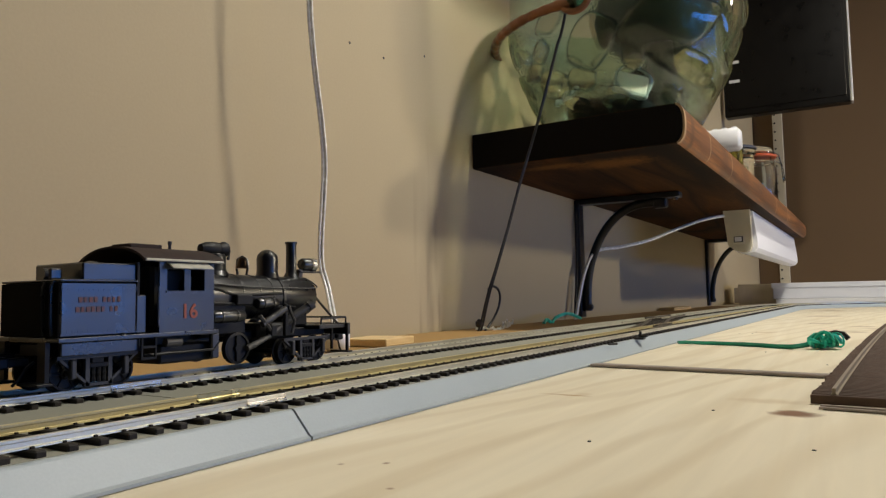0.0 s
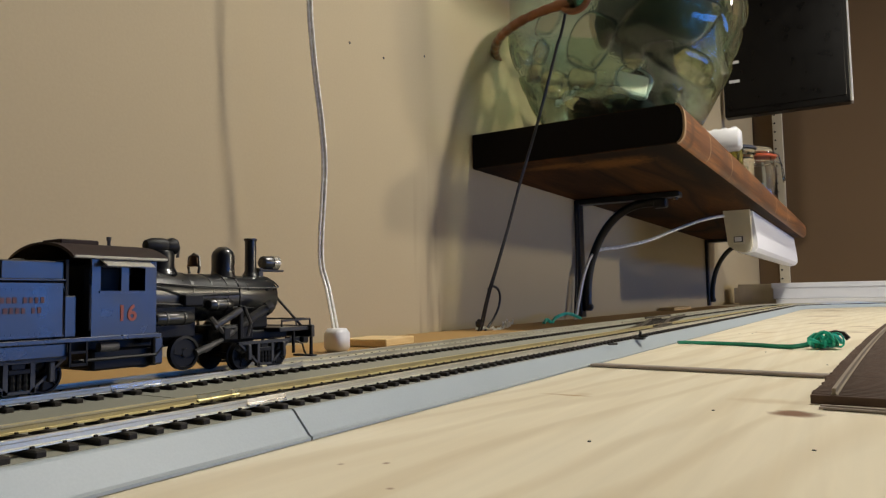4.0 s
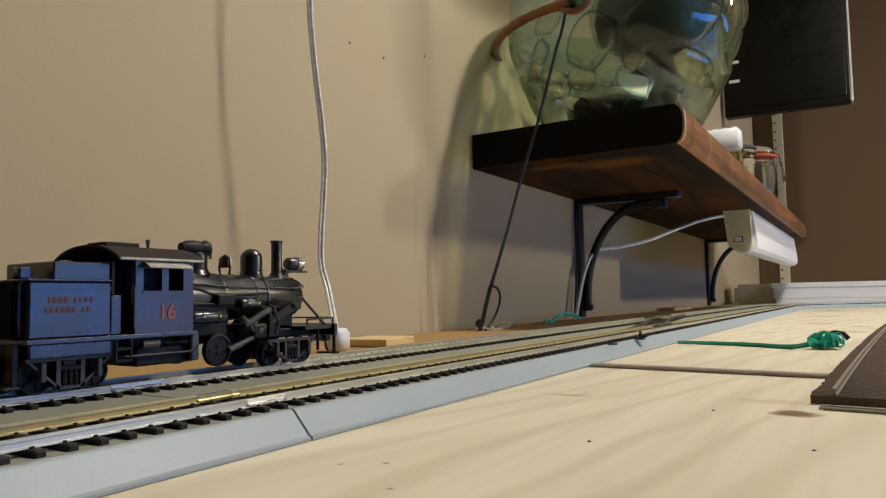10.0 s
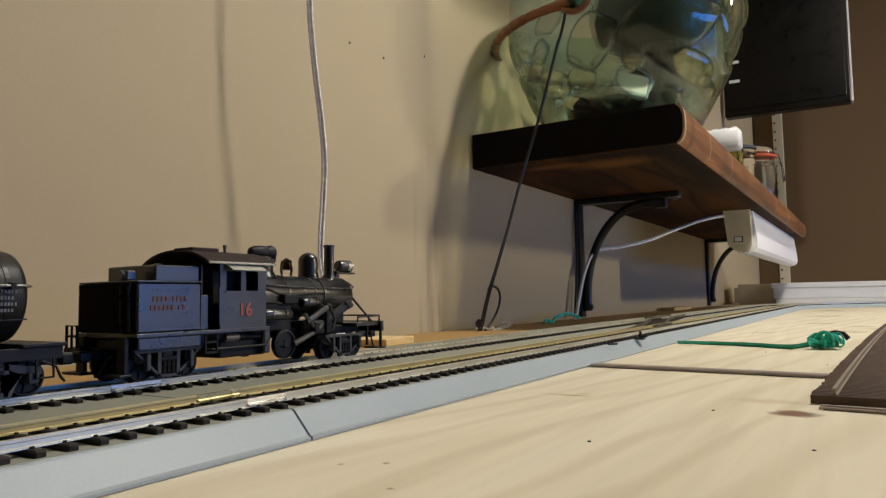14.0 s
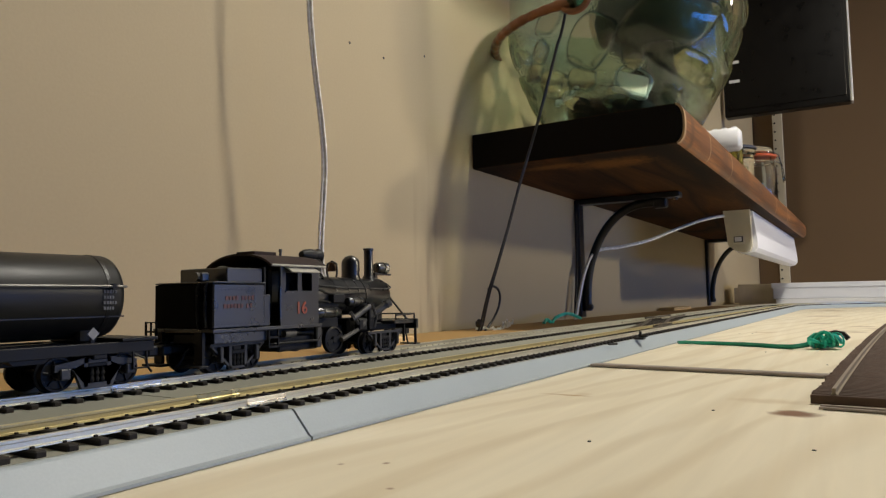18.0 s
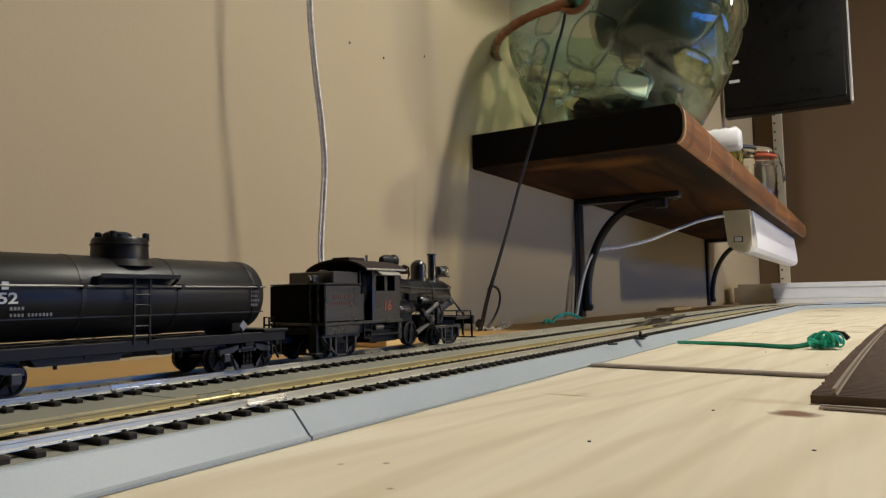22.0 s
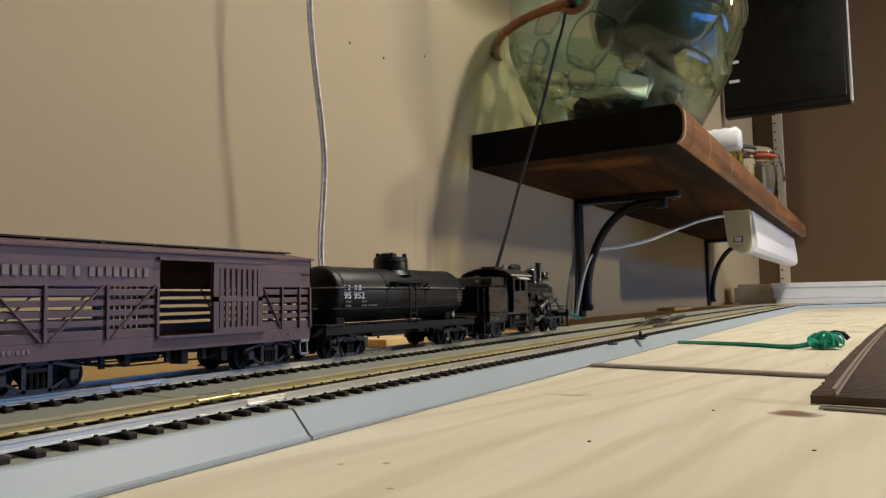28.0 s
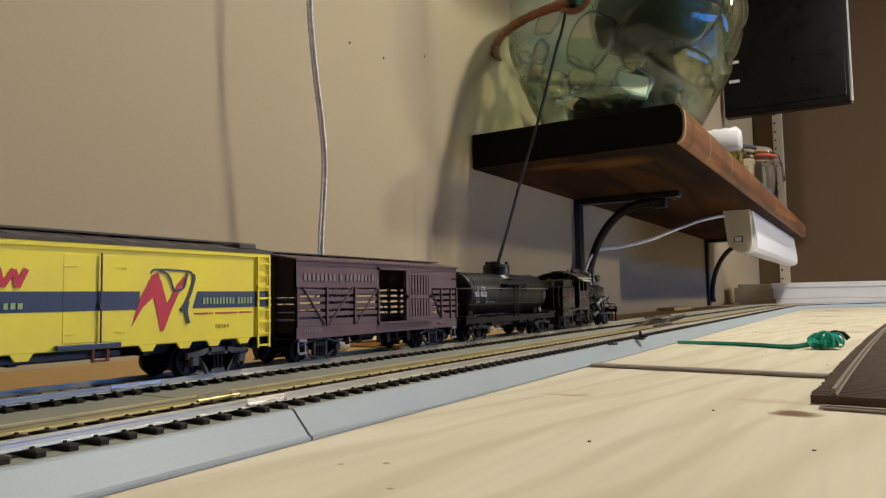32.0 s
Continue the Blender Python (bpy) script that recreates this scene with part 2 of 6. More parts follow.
def grain_lines(m, colour, period, strength):
    """Narrow, wandering darker growth lines along y over a wood material."""
    nt = m.node_tree
    N, L = nt.nodes.new, nt.links.new
    bsdf = nt.nodes["Principled BSDF"]
    last = bsdf.inputs["Base Color"].links[0].from_socket
    tc, mp, wv, mr, mx = N("ShaderNodeTexCoord"), N("ShaderNodeMapping"), N("ShaderNodeTexWave"), N("ShaderNodeMapRange"), N("ShaderNodeMix")
    turn = N("ShaderNodeMapping")
    turn.inputs["Rotation"].default_value = (0, 0, radians(9))
    mp.inputs["Scale"].default_value = (1, 0.16, 1)
    wv.wave_type, wv.bands_direction = "BANDS", "X"
    wv.inputs["Scale"].default_value = 0.314 / period
    wv.inputs["Distortion"].default_value, wv.inputs["Detail"].default_value, wv.inputs["Detail Scale"].default_value = 9.0, 3.0, 1.2
    L(tc.outputs["Object"], turn.inputs["Vector"]), L(turn.outputs[0], mp.inputs["Vector"]), L(mp.outputs[0], wv.inputs["Vector"])
    mr.inputs[1].default_value, mr.inputs[2].default_value = 0.62, 1.0
    mr.inputs[3].default_value, mr.inputs[4].default_value = 0.0, strength
    L(wv.outputs["Fac"], mr.inputs[0])
    mx.data_type = "RGBA"
    L(mr.outputs[0], mx.inputs["Factor"]), L(last, mx.inputs["A"])
    mx.inputs["B"].default_value = (*colour, 1)
    L(mx.outputs["Result"], bsdf.inputs["Base Color"])


def shade_streaked(m, marks):
    """Adds long soft streaks of painted shade (y, z, half width, half height, colour, strength) to a wall paint."""
    nt = m.node_tree
    N, L = nt.nodes.new, nt.links.new
    bsdf = nt.nodes["Principled BSDF"]
    last = bsdf.inputs["Base Color"].links[0].from_socket
    tc, wob, wmap = N("ShaderNodeTexCoord"), N("ShaderNodeTexNoise"), N("ShaderNodeMapping")
    wmap.inputs["Scale"].default_value = (1, 1, 0.12)
    wob.inputs["Scale"].default_value, wob.inputs["Detail"].default_value = 130, 4
    L(tc.outputs["Object"], wmap.inputs["Vector"]), L(wmap.outputs[0], wob.inputs["Vector"])
    for y, z, ry, rz, colour, strength in marks:
        mp, ln, ad, mr, mx = N("ShaderNodeMapping"), N("ShaderNodeVectorMath"), N("ShaderNodeMath"), N("ShaderNodeMapRange"), N("ShaderNodeMix")
        mp.inputs["Location"].default_value = (0, -y / ry, -z / rz)
        mp.inputs["Scale"].default_value = (0, 1 / ry, 1 / rz)
        ln.operation, ad.operation = "LENGTH", "ADD"
        L(tc.outputs["Object"], mp.inputs["Vector"]), L(mp.outputs[0], ln.inputs[0])
        L(ln.outputs["Value"], ad.inputs[0]), L(wob.outputs["Fac"], ad.inputs[1])
        mr.inputs[1].default_value, mr.inputs[2].default_value = 0.35, 1.6
        mr.inputs[3].default_value, mr.inputs[4].default_value = strength, 0.0
        L(ad.outputs[0], mr.inputs[0])
        mx.data_type = "RGBA"
        L(mr.outputs[0], mx.inputs["Factor"]), L(last, mx.inputs["A"])
        mx.inputs["B"].default_value = (*colour, 1)
        last = mx.outputs["Result"]
    L(last, bsdf.inputs["Base Color"])


def glowing(name, colour, strength):
    m = bpy.data.materials.new(name)
    m.use_nodes = True
    b = m.node_tree.nodes["Principled BSDF"]
    b.inputs["Base Color"].default_value = (*colour, 1)
    b.inputs["Emission Color"].default_value, b.inputs["Emission Strength"].default_value = (*colour, 1), strength
    return m


WALL = material("tan_wall_paint", (0.45, 0.368, 0.232), 0.75, scale=3, detail=500, dark=(0.415, 0.336, 0.208), fine=0.04, bump=0.15)
# shadows of the hanging cord, painted into the wall colour as dark streaks
CORD_SHADE = (0.16, 0.115, 0.065)
shade_streaked(WALL, [(0.584, 0.08, 0.020, 0.12, CORD_SHADE, 0.16), (0.588, 0.07, 0.0060, 0.11, CORD_SHADE, 0.22), (0.600, 0.10, 0.0045, 0.06, CORD_SHADE, 0.20), (0.563, 0.11, 0.0040, 0.06, CORD_SHADE, 0.16),
               (0.592, 0.01, 0.0060, 0.05, CORD_SHADE, 0.45), (0.605, 0.015, 0.0030, 0.035, CORD_SHADE, 0.4), (0.570, 0.005, 0.0030, 0.03, CORD_SHADE, 0.35)])
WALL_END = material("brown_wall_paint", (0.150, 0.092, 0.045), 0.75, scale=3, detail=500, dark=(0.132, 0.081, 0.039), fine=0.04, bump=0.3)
# unseen walls, ceiling and carpet: colours darkened so less light bounces back
WALL_LOW_BOUNCE = material("low_bounce_wall_paint", (0.017, 0.012, 0.008), 0.75, scale=3, detail=500, fine=0.04, bump=0.3)
CEILING = material("low_bounce_ceiling_paint", (0.14, 0.13, 0.115), 0.85, scale=4, detail=400, fine=0.04)
CARPET = material("floor_carpet", (0.05, 0.04, 0.03), 0.95, scale=10, detail=300, fine=0.25, bump=0.6)
PLY = wood("pale_plywood", (0.78, 0.715, 0.565), (0.695, 0.615, 0.46), "y", ring=60, rough=0.5, line=0.18, contrast=0.6, run=0.10, pores=260)
grain_lines(PLY, (0.52, 0.42, 0.27), 0.021, 0.34)
BROWN_SPOT, TAN_SPOT = (0.20, 0.10, 0.05), (0.42, 0.28, 0.13)
spotted(PLY, [(-0.0205, 0.2223, 0.0068, 0.0066, BROWN_SPOT, 1.0), (-0.0175, 0.2235, 0.0045, 0.0040, (0.12, 0.06, 0.03), 0.7), (-0.0929, 0.2318, 0.0100, 0.0018, TAN_SPOT, 1.0), (-0.0895, 0.1203, 0.0009, 0.0011, BROWN_SPOT, 0.8), (-0.0975, 0.1150, 0.0008, 0.0009, BROWN_SPOT, 0.6), (-0.0771, 0.1047, 0.0010, 0.0009, BROWN_SPOT, 0.7), (-0.0885, 0.236, 0.0035, 0.004, TAN_SPOT, 0.3),
              (-0.083, 0.665, 0.012, 0.012, TAN_SPOT, 0.5), (-0.050, 0.86, 0.016, 0.016, BROWN_SPOT, 0.5), (-0.005, 0.76, 0.012, 0.010, BROWN_SPOT, 0.5), (-0.022, 0.70, 0.011, 0.008, BROWN_SPOT, 0.5),
              (-0.060, 1.12, 0.03, 0.035, BROWN_SPOT, 0.5), (-0.030, 0.245, 0.012, 0.006, TAN_SPOT, 0.35),
              (-0.069, 1.43, 0.034, 0.030, BROWN_SPOT, 0.9), (-0.010, 0.793, 0.016, 0.006, BROWN_SPOT, 0.9), (-0.0125, 0.681, 0.009, 0.004, BROWN_SPOT, 0.9), (-0.0215, 0.2228, 0.0058, 0.0055, BROWN_SPOT, 1.0)])
PINE = wood("pine_offcut_wood", (0.78, 0.60, 0.33), (0.60, 0.41, 0.19), "y", ring=50, rough=0.6, line=0.2)
# plank wood: the underside's shade is put into this darkened base colour
SHELF = wood("worn_stained_wood_dimmed", (0.100, 0.039, 0.0085), (0.008, 0.0034, 0.0014), "y", ring=26, rough=0.8, line=0.9, contrast=1.1, run=0.10, pores=420)
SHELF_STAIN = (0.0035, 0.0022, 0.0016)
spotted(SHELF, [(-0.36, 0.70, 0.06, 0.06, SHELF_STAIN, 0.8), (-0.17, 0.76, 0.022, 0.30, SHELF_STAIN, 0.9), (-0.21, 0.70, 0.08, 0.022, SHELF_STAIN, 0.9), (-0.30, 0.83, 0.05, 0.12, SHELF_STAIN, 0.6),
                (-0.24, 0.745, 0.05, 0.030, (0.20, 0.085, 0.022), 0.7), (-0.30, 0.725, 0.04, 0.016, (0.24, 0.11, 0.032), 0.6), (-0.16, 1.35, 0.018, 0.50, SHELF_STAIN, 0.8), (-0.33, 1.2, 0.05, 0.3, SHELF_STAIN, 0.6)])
SHELF_EDGE = wood("rubbed_shelf_edge", (0.31, 0.115, 0.028), (0.050, 0.017, 0.005), "y", ring=46, rough=0.5, line=1.7, contrast=1.0, run=0.05, pores=420)
EDGE_DARK, EDGE_PALE = (0.085, 0.031, 0.010), (0.62, 0.44, 0.26)
spotted(SHELF_EDGE, [(-0.145, 0.682, 0.03, 0.006, EDGE_PALE, 0.7), (-0.14, 0.715, 0.02, 0.010, EDGE_DARK, 0.8), (-0.14, 0.78, 0.02, 0.035, (0.16, 0.055, 0.016), 0.7), (-0.14, 0.806, 0.012, 0.0022, EDGE_PALE, 0.8),
                     (-0.14, 0.90, 0.02, 0.03, EDGE_DARK, 0.6), (-0.14, 0.945, 0.012, 0.004, EDGE_PALE, 0.4), (-0.14, 1.06, 0.02, 0.05, EDGE_DARK, 0.6), (-0.139, 1.20, 0.006, 0.005, EDGE_PALE, 0.9),
                     (-0.14, 1.36, 0.02, 0.09, EDGE_DARK, 0.7), (-0.14, 1.43, 0.012, 0.004, EDGE_PALE, 0.6), (-0.14, 1.63, 0.012, 0.005, EDGE_PALE, 0.8), (-0.14, 1.66, 0.010, 0.004, EDGE_PALE, 0.7),
                     (-0.14, 1.92, 0.02, 0.14, EDGE_DARK, 0.7), (-0.156, 1.4, 0.004, 0.9, EDGE_DARK, 0.7)])
SHELF_END = material("black_painted_endgrain", (0.006, 0.005, 0.005), 0.9, spec=0.15, scale=60, detail=1500, fine=0.3, bump=0.3)
FOAM = material("grey_foam", (0.350, 0.395, 0.42), 0.5, scale=25, detail=1800, dark=(0.310, 0.355, 0.38), fine=0.06, bump=0.1)
FOAM_DUSTY = material("dusty_grey_foam", (0.285, 0.282, 0.228), 0.7, scale=30, detail=1800, dark=(0.235, 0.236, 0.20), fine=0.08, bump=0.1)
TIE = material("black_plastic_tie", (0.022, 0.018, 0.015), 0.75, spec=0.3, scale=200, detail=3000, fine=0.25, random=0.25)
DARK_TIE = material("dark_brown_turnout_tie", (0.040, 0.032, 0.026), 0.75, spec=0.25, scale=200, detail=3000, fine=0.25)
BROWN_TIE = material("brown_plastic_tie", (0.105, 0.064, 0.045), 0.6, spec=0.3, scale=200, detail=3000, fine=0.25, random=0.15)
RAIL = material("weathered_rail", (0.64, 0.61, 0.48), 0.32, 0.48, dark=(0.48, 0.45, 0.34), scale=60, detail=2500, fine=0.15, bump=0.15)
DUSTY_RAIL = material("dusty_brown_rail", (0.30, 0.25, 0.19), 0.5, 0.15, dark=(0.22, 0.18, 0.135), scale=60, detail=2500, fine=0.15)
RAIL_DARK = material("browned_rail", (0.13, 0.105, 0.08), 0.45, 0.4, dark=(0.08, 0.065, 0.05), scale=60, detail=2500, fine=0.15)
BRASS = material("brass_rail", (0.58, 0.48, 0.22), 0.40, 0.25, dark=(0.44, 0.37, 0.20), scale=80, detail=2500, fine=0.15)
BRASS_SHINY = material("bright_brass", (0.85, 0.75, 0.40), 0.25, 0.7, scale=200, detail=3000, fine=0.06)
SILVER = material("nickel_joiner", (0.80, 0.78, 0.72), 0.22, 1.0, scale=200, detail=3000, fine=0.06)
BLACK_METAL = material("black_powder_coat", (0.010, 0.010, 0.011), 0.38, 0.0, scale=100, detail=2500, fine=0.2, bump=0.1)
WHITE_PLASTIC = material("white_plastic", (0.74, 0.74, 0.76), 0.35, dark=(0.70, 0.70, 0.71), scale=30, detail=1500, fine=0.03, bump=0.04)
CREAM_PLASTIC = material("cream_metal", (0.62, 0.57, 0.45), 0.4, dark=(0.58, 0.54, 0.42), scale=30, detail=1500, fine=0.03, bump=0.04)
DIFFUSER = material("milky_diffuser", (0.88, 0.88, 0.92), 0.45, dark=(0.86, 0.86, 0.90), scale=5, detail=1500, fine=0.02, bump=0.02)
WHITE_CARD = material("white_cardboard", (0.78, 0.78, 0.79), 0.55, dark=(0.73, 0.73, 0.74), scale=20, detail=900, fine=0.03, bump=0.08)
BROWN_CARD = material("pale_cardboard", (0.72, 0.64, 0.50), 0.8, scale=20, detail=900, fine=0.08, bump=0.15)
GREEN_PLASTIC = material("green_twine", (0.05, 0.70, 0.56), 0.3, dark=(0.005, 0.34, 0.25), scale=150, detail=2500, fine=0.12)
GREEN_DARK = material("dark_green_twine", (0.006, 0.26, 0.15), 0.35, dark=(0.004, 0.17, 0.10), scale=150, detail=2500, fine=0.12)
WIRE_CLEAR = material("clear_lamp_cord", (0.90, 0.90, 0.86), 0.25, dark=(0.62, 0.62, 0.58), scale=260, detail=2500, fine=0.1, coat=1.0)
WIRE_BLACK = material("black_cord", (0.012, 0.011, 0.011), 0.4, scale=200, detail=2500, fine=0.2)
TV_BLACK = material("tv_gloss_black", (0.0030, 0.0022, 0.0016), 0.30, spec=0.16, scale=30, detail=900, fine=0.05, bump=0.0)
RATTAN = wood("brown_rattan", (0.27, 0.105, 0.036), (0.12, 0.040, 0.014), "x", ring=60, rough=0.4, line=0.4)
GREEN_GLASS = pressed_glass("pale_green_glass", (0.40, 0.82, 0.62), (0.76, 0.76, 0.55))
INNER_GLASS = inner_glass("inner_green_glass")
LUG_GLASS = glass("deep_green_glass", (0.22, 0.55, 0.42), 0.02)
CLEAR_GLASS = glass("clear_glass", (0.96, 0.98, 0.97), 0.02)
RUBBER_RED = material("orange_rubber", (0.55, 0.10, 0.025), 0.5, scale=60, detail=1500, fine=0.1)
DULL_RING = material("dark_grey_rubber", (0.06, 0.06, 0.065), 0.5, scale=60, detail=1500, fine=0.1)
STEEL_WIRE = material("steel_wire", (0.55, 0.54, 0.52), 0.25, 1.0, scale=200, detail=2500, fine=0.1)
FOOT_STRIP = material("orange_brown_foot_strip", (0.36, 0.215, 0.070), 0.65, dark=(0.30, 0.178, 0.056), scale=20, detail=900, fine=0.1)
STRIP = material("grey_metal_strip", (0.33, 0.28, 0.25), 0.5, 0.3, scale=60, detail=1500, fine=0.1)
FRAME_CLOTH = material("dark_cloth", (0.012, 0.014, 0.014), 0.8, spec=0.2, scale=60, detail=900, fine=0.2)
BAG_CLOTH = material("slate_cloth", (0.030, 0.034, 0.038), 0.5, spec=0.4, scale=60, detail=900, fine=0.25, bump=0.3)
PAPER = material("white_paper", (0.88, 0.88, 0.86), 0.8, dark=(0.82, 0.82, 0.80), scale=60, detail=900, fine=0.05)

# ---- the room ----
RX0, RX1, RY0, RY1, FZ = BOARD_W, 3.40, -2.0, FAR_Y, -0.95
structure("wall_1", Geo().box(RX0 - 0.12, RX0, RY0 - 0.12, RY1 + 0.12, FZ, CEIL), WALL, "tan painted drywall behind the model railway", "wall")
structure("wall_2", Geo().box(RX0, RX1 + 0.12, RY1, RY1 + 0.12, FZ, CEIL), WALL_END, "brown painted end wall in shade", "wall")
g = Geo()
g.box(RX1, RX1 + 0.12, RY0, 0.36, FZ, CEIL).box(RX1, RX1 + 0.12, 2.88, RY1, FZ, CEIL)
g.box(RX1, RX1 + 0.12, 0.36, 2.88, FZ, -0.10).box(RX1, RX1 + 0.12, 0.36, 2.88, 0.44, CEIL)
structure("wall_3", g, WALL_LOW_BOUNCE, "unseen wall darkened to cut bounced light, with a window opening", "wall")
structure("wall_4", Geo().box(RX0, RX1 + 0.12, RY0 - 0.12, RY0, FZ, CEIL), WALL_LOW_BOUNCE, "plain unseen wall of the room, darkened to cut bounced light", "wall")
structure("floor", Geo().box(RX0 - 0.12, RX1 + 0.12, RY0 - 0.12, RY1 + 0.12, FZ - 0.1, FZ), CARPET, "unseen brown carpet floor of the room, darkened to cut bounced light", "floor")
structure("ceiling", Geo().box(RX0 - 0.12, RX1 + 0.12, RY0 - 0.12, RY1 + 0.12, CEIL, CEIL + 0.1), CEILING, "plain unseen ceiling, darkened to cut bounced light", "ceiling")

# ---- table ----
table = thing("layout_table", "pine frame table carrying the plywood sheets", "table")
g = Geo()
for x in (-0.34, 0.10, 0.50):
    g.box(x - 0.02, x + 0.02, -0.62, 2.94, -0.105, -0.0145, 0.002)
part("frame", g, PINE, table)
for x in (-0.34, 0.50):
    for y in (-0.55, 1.2, 2.88):
        part("leg", Geo().box(x - 0.02, x + 0.02, y - 0.04, y + 0.04, FZ, -0.105, 0.002), PINE, table)
for y0, y1, tilt in ((-0.65, 0.3265, 0), (0.3305, 0.977, 0), (0.9815, 2.98, 0)):
    thing("plywood_sheet", "pale pine plywood sheet with faint grain, on the table frame", "plywood", "plywood sheets of the table",
          geo=Geo().box(BOARD_W + 0.003, 0.56, y0, y1, -0.0145, 0.0, 0.0006), material=PLY)

# ---- roadbed and track ----
ROAD, TIETOP, RAILTOP = 0.0073, 0.0086, 0.0107
TA, TB = -0.1415, -0.2015
BEND_Y, BEND_R = 1.50, 0.34          # where track A turns right, and its radius


def lane(x, y0, step=0.02, sweep_deg=100):
    """Places along a lane at offset x: straight, then bending right round one centre."""
    r = BEND_R + (TA - x)
    path = [(x, y, 0.0) for y in np.arange(y0, BEND_Y, step)]
    n = max(2, int(r * radians(sweep_deg) / step))
    for i in range(n + 1):
        a = radians(sweep_deg) * i / n
        path.append((x + r * (1 - math.cos(a)), BEND_Y + r * math.sin(a), a))
    return path


mid = (TA + TB) / 2
prof = [(-0.0535, 0.0002), (-0.0465, ROAD), (0.0452, ROAD), (0.0458, ROAD - 0.0004), (0.0509, 0.0013), (0.0518, 0.0009), (0.0518, 0.0002)]
road = thing("foam_roadbed", "grey foam roadbed with sloping edge under both tracks", "roadbed")
JOINT = 0.1305
front = [(mid, y, 0.0) for y in (-0.64, -0.3, 0.0, JOINT - 0.0004)]
inner = [(-0.0535, 0.0002), (-0.0465, ROAD), (0.0438, ROAD), (0.0438, 0.0002)]
shoulder = [(0.0441, 0.0002), (0.0441, ROAD)] + prof[2:]
for lanes in (front, [(mid, JOINT + 0.0004, 0.0)] + lane(mid, 0.16)):
    part("strip", Geo().sweep(inner, lanes), FOAM_DUSTY, road, "grey foam strip with tan dust")
    part("shoulder_strip", Geo().sweep(shoulder, lanes), FOAM, road)

RAILPROF = [(-0.00095, 0), (0.00095, 0), (0.00090, 0.0003), (0.00050, 0.0005), (0.00046, 0.0013), (0.00058, 0.0015), (0.00056, 0.0020),
            (0.0004, 0.0021), (-0.0004, 0.0021), (-0.00056, 0.0020), (-0.00058, 0.0015), (-0.00046, 0.0013), (-0.00050, 0.0005), (-0.00090, 0.0003)]


def rail(name, path, offset, mat, parent, label=""):
    return part(name, Geo().sweep([(u + offset, w + TIETOP) for u, w in RAILPROF], path), mat, parent, label)


TIE_MESH = Geo().box(-0.0130, 0.0130, -0.00110, 0.00110, ROAD - 0.0003, TIETOP, 0.0003)
SPIKE = Geo()
for s in (-1, 1):
    for q in (-1, 1):
        SPIKE.box(s * 0.00873 + q * 0.0012 - 0.0003, s * 0.00873 + q * 0.0012 + 0.0003, -0.0003, 0.0003, TIETOP, TIETOP + 0.0004)
TIE_DATA = TIE_MESH.add(SPIKE.v, SPIKE.f).mesh("tie", TIE)


def track(x, y_start, y_parts, far_mat, label):
    t = thing("railway_track", label, "model track", "tracks on the roadbed")
    path = lane(x, -0.62)
    rail("rail", path, 0.00873, RAIL, t)
    rail("rail", path, -0.00873, far_mat, t)
    rest, step = Geo(), 0.0061
    y, i = -0.62, 0
    while y < BEND_Y:
        if y_start <= y <= y_parts:
            ob = new("tie", TIE_DATA)
            ob.location, ob.parent = (x + random.uniform(-0.0002, 0.0002), y, 0), t
        else:
            rest.add([(x + a, y + b, c) for a, b, c in TIE_MESH.v], TIE_MESH.f)
        y += step
    r = BEND_R + (TA - x)
    for i in range(int(r * radians(100) / step)):
        a = i * step / r
        cx, cy = x + r, BEND_Y
        rest.add([(cx - (r - u) * math.cos(a) + v * math.sin(a), cy + (r - u) * math.sin(a) + v * math.cos(a), w) for u, v, w in TIE_MESH.v], TIE_MESH.f)
    tagged(part("ties", rest, TIE, t), kind="stuff")
    return t


track_a = track(TA, 0.03, 0.97, BRASS, "flex track with black ties and one brassy rail")
track_b = track(TB, 0.06, 0.97, RAIL, "flex track with black ties and weathered rails")


def joiner(t, x, y, length=0.012, mat=SILVER):
    part("rail_joiner", Geo().box(x - 0.0012, x + 0.0012, y, y + length, TIETOP + 0.0001, TIETOP + 0.0010, 0.0002).box(
        x - 0.0006, x + 0.0006, y, y + length, TIETOP + 0.0010, RAILTOP + 0.00006), mat, t, "shiny metal rail joiner")


joiner(track_a, TA + 0.00873, 0.121, 0.013)
joiner(track_a, TA - 0.00873, 0.120, 0.014, BRASS_SHINY)
joiner(track_b, TB + 0.00873, 0.1235, 0.017)

# ---- crossover between the tracks ----
def s_curve(y0, y1, x0, x1, n=30):
    path = []
    for i in range(n + 1):
        u = i / n
        x = x0 + (x1 - x0) * (3 * u * u - 2 * u ** 3)
        slope = (x1 - x0) * 6 * u * (1 - u) / (y1 - y0)
        path.append((x, y0 + (y1 - y0) * u, math.atan(slope)))
    return path


cross = thing("turnout_crossover", "brown crossover turnout joining the two tracks", "model turnout")
xpath = s_curve(0.44, 0.86, TA, TB)
rail("rail", xpath, 0.00873, RAIL_DARK, cross)
rail("rail", xpath, -0.00873, RAIL_DARK, cross)
g = Geo()
for i in range(52):
    y = 0.490 + 0.0061 * i
    u = (y - 0.44) / 0.42
    x = TA + (TB - TA) * (3 * u * u - 2 * u ** 3)
    lo, hi = (x - 0.016, TA - 0.0144) if y < 0.65 else (TB + 0.0144, x + 0.016)
    if hi - lo > 0.004:
        g.box(lo, hi, y - 0.0012, y + 0.0012, ROAD - 0.0002, TIETOP - 0.0002, 0.0002)
tagged(part("ties", g, DARK_TIE, cross), kind="stuff")
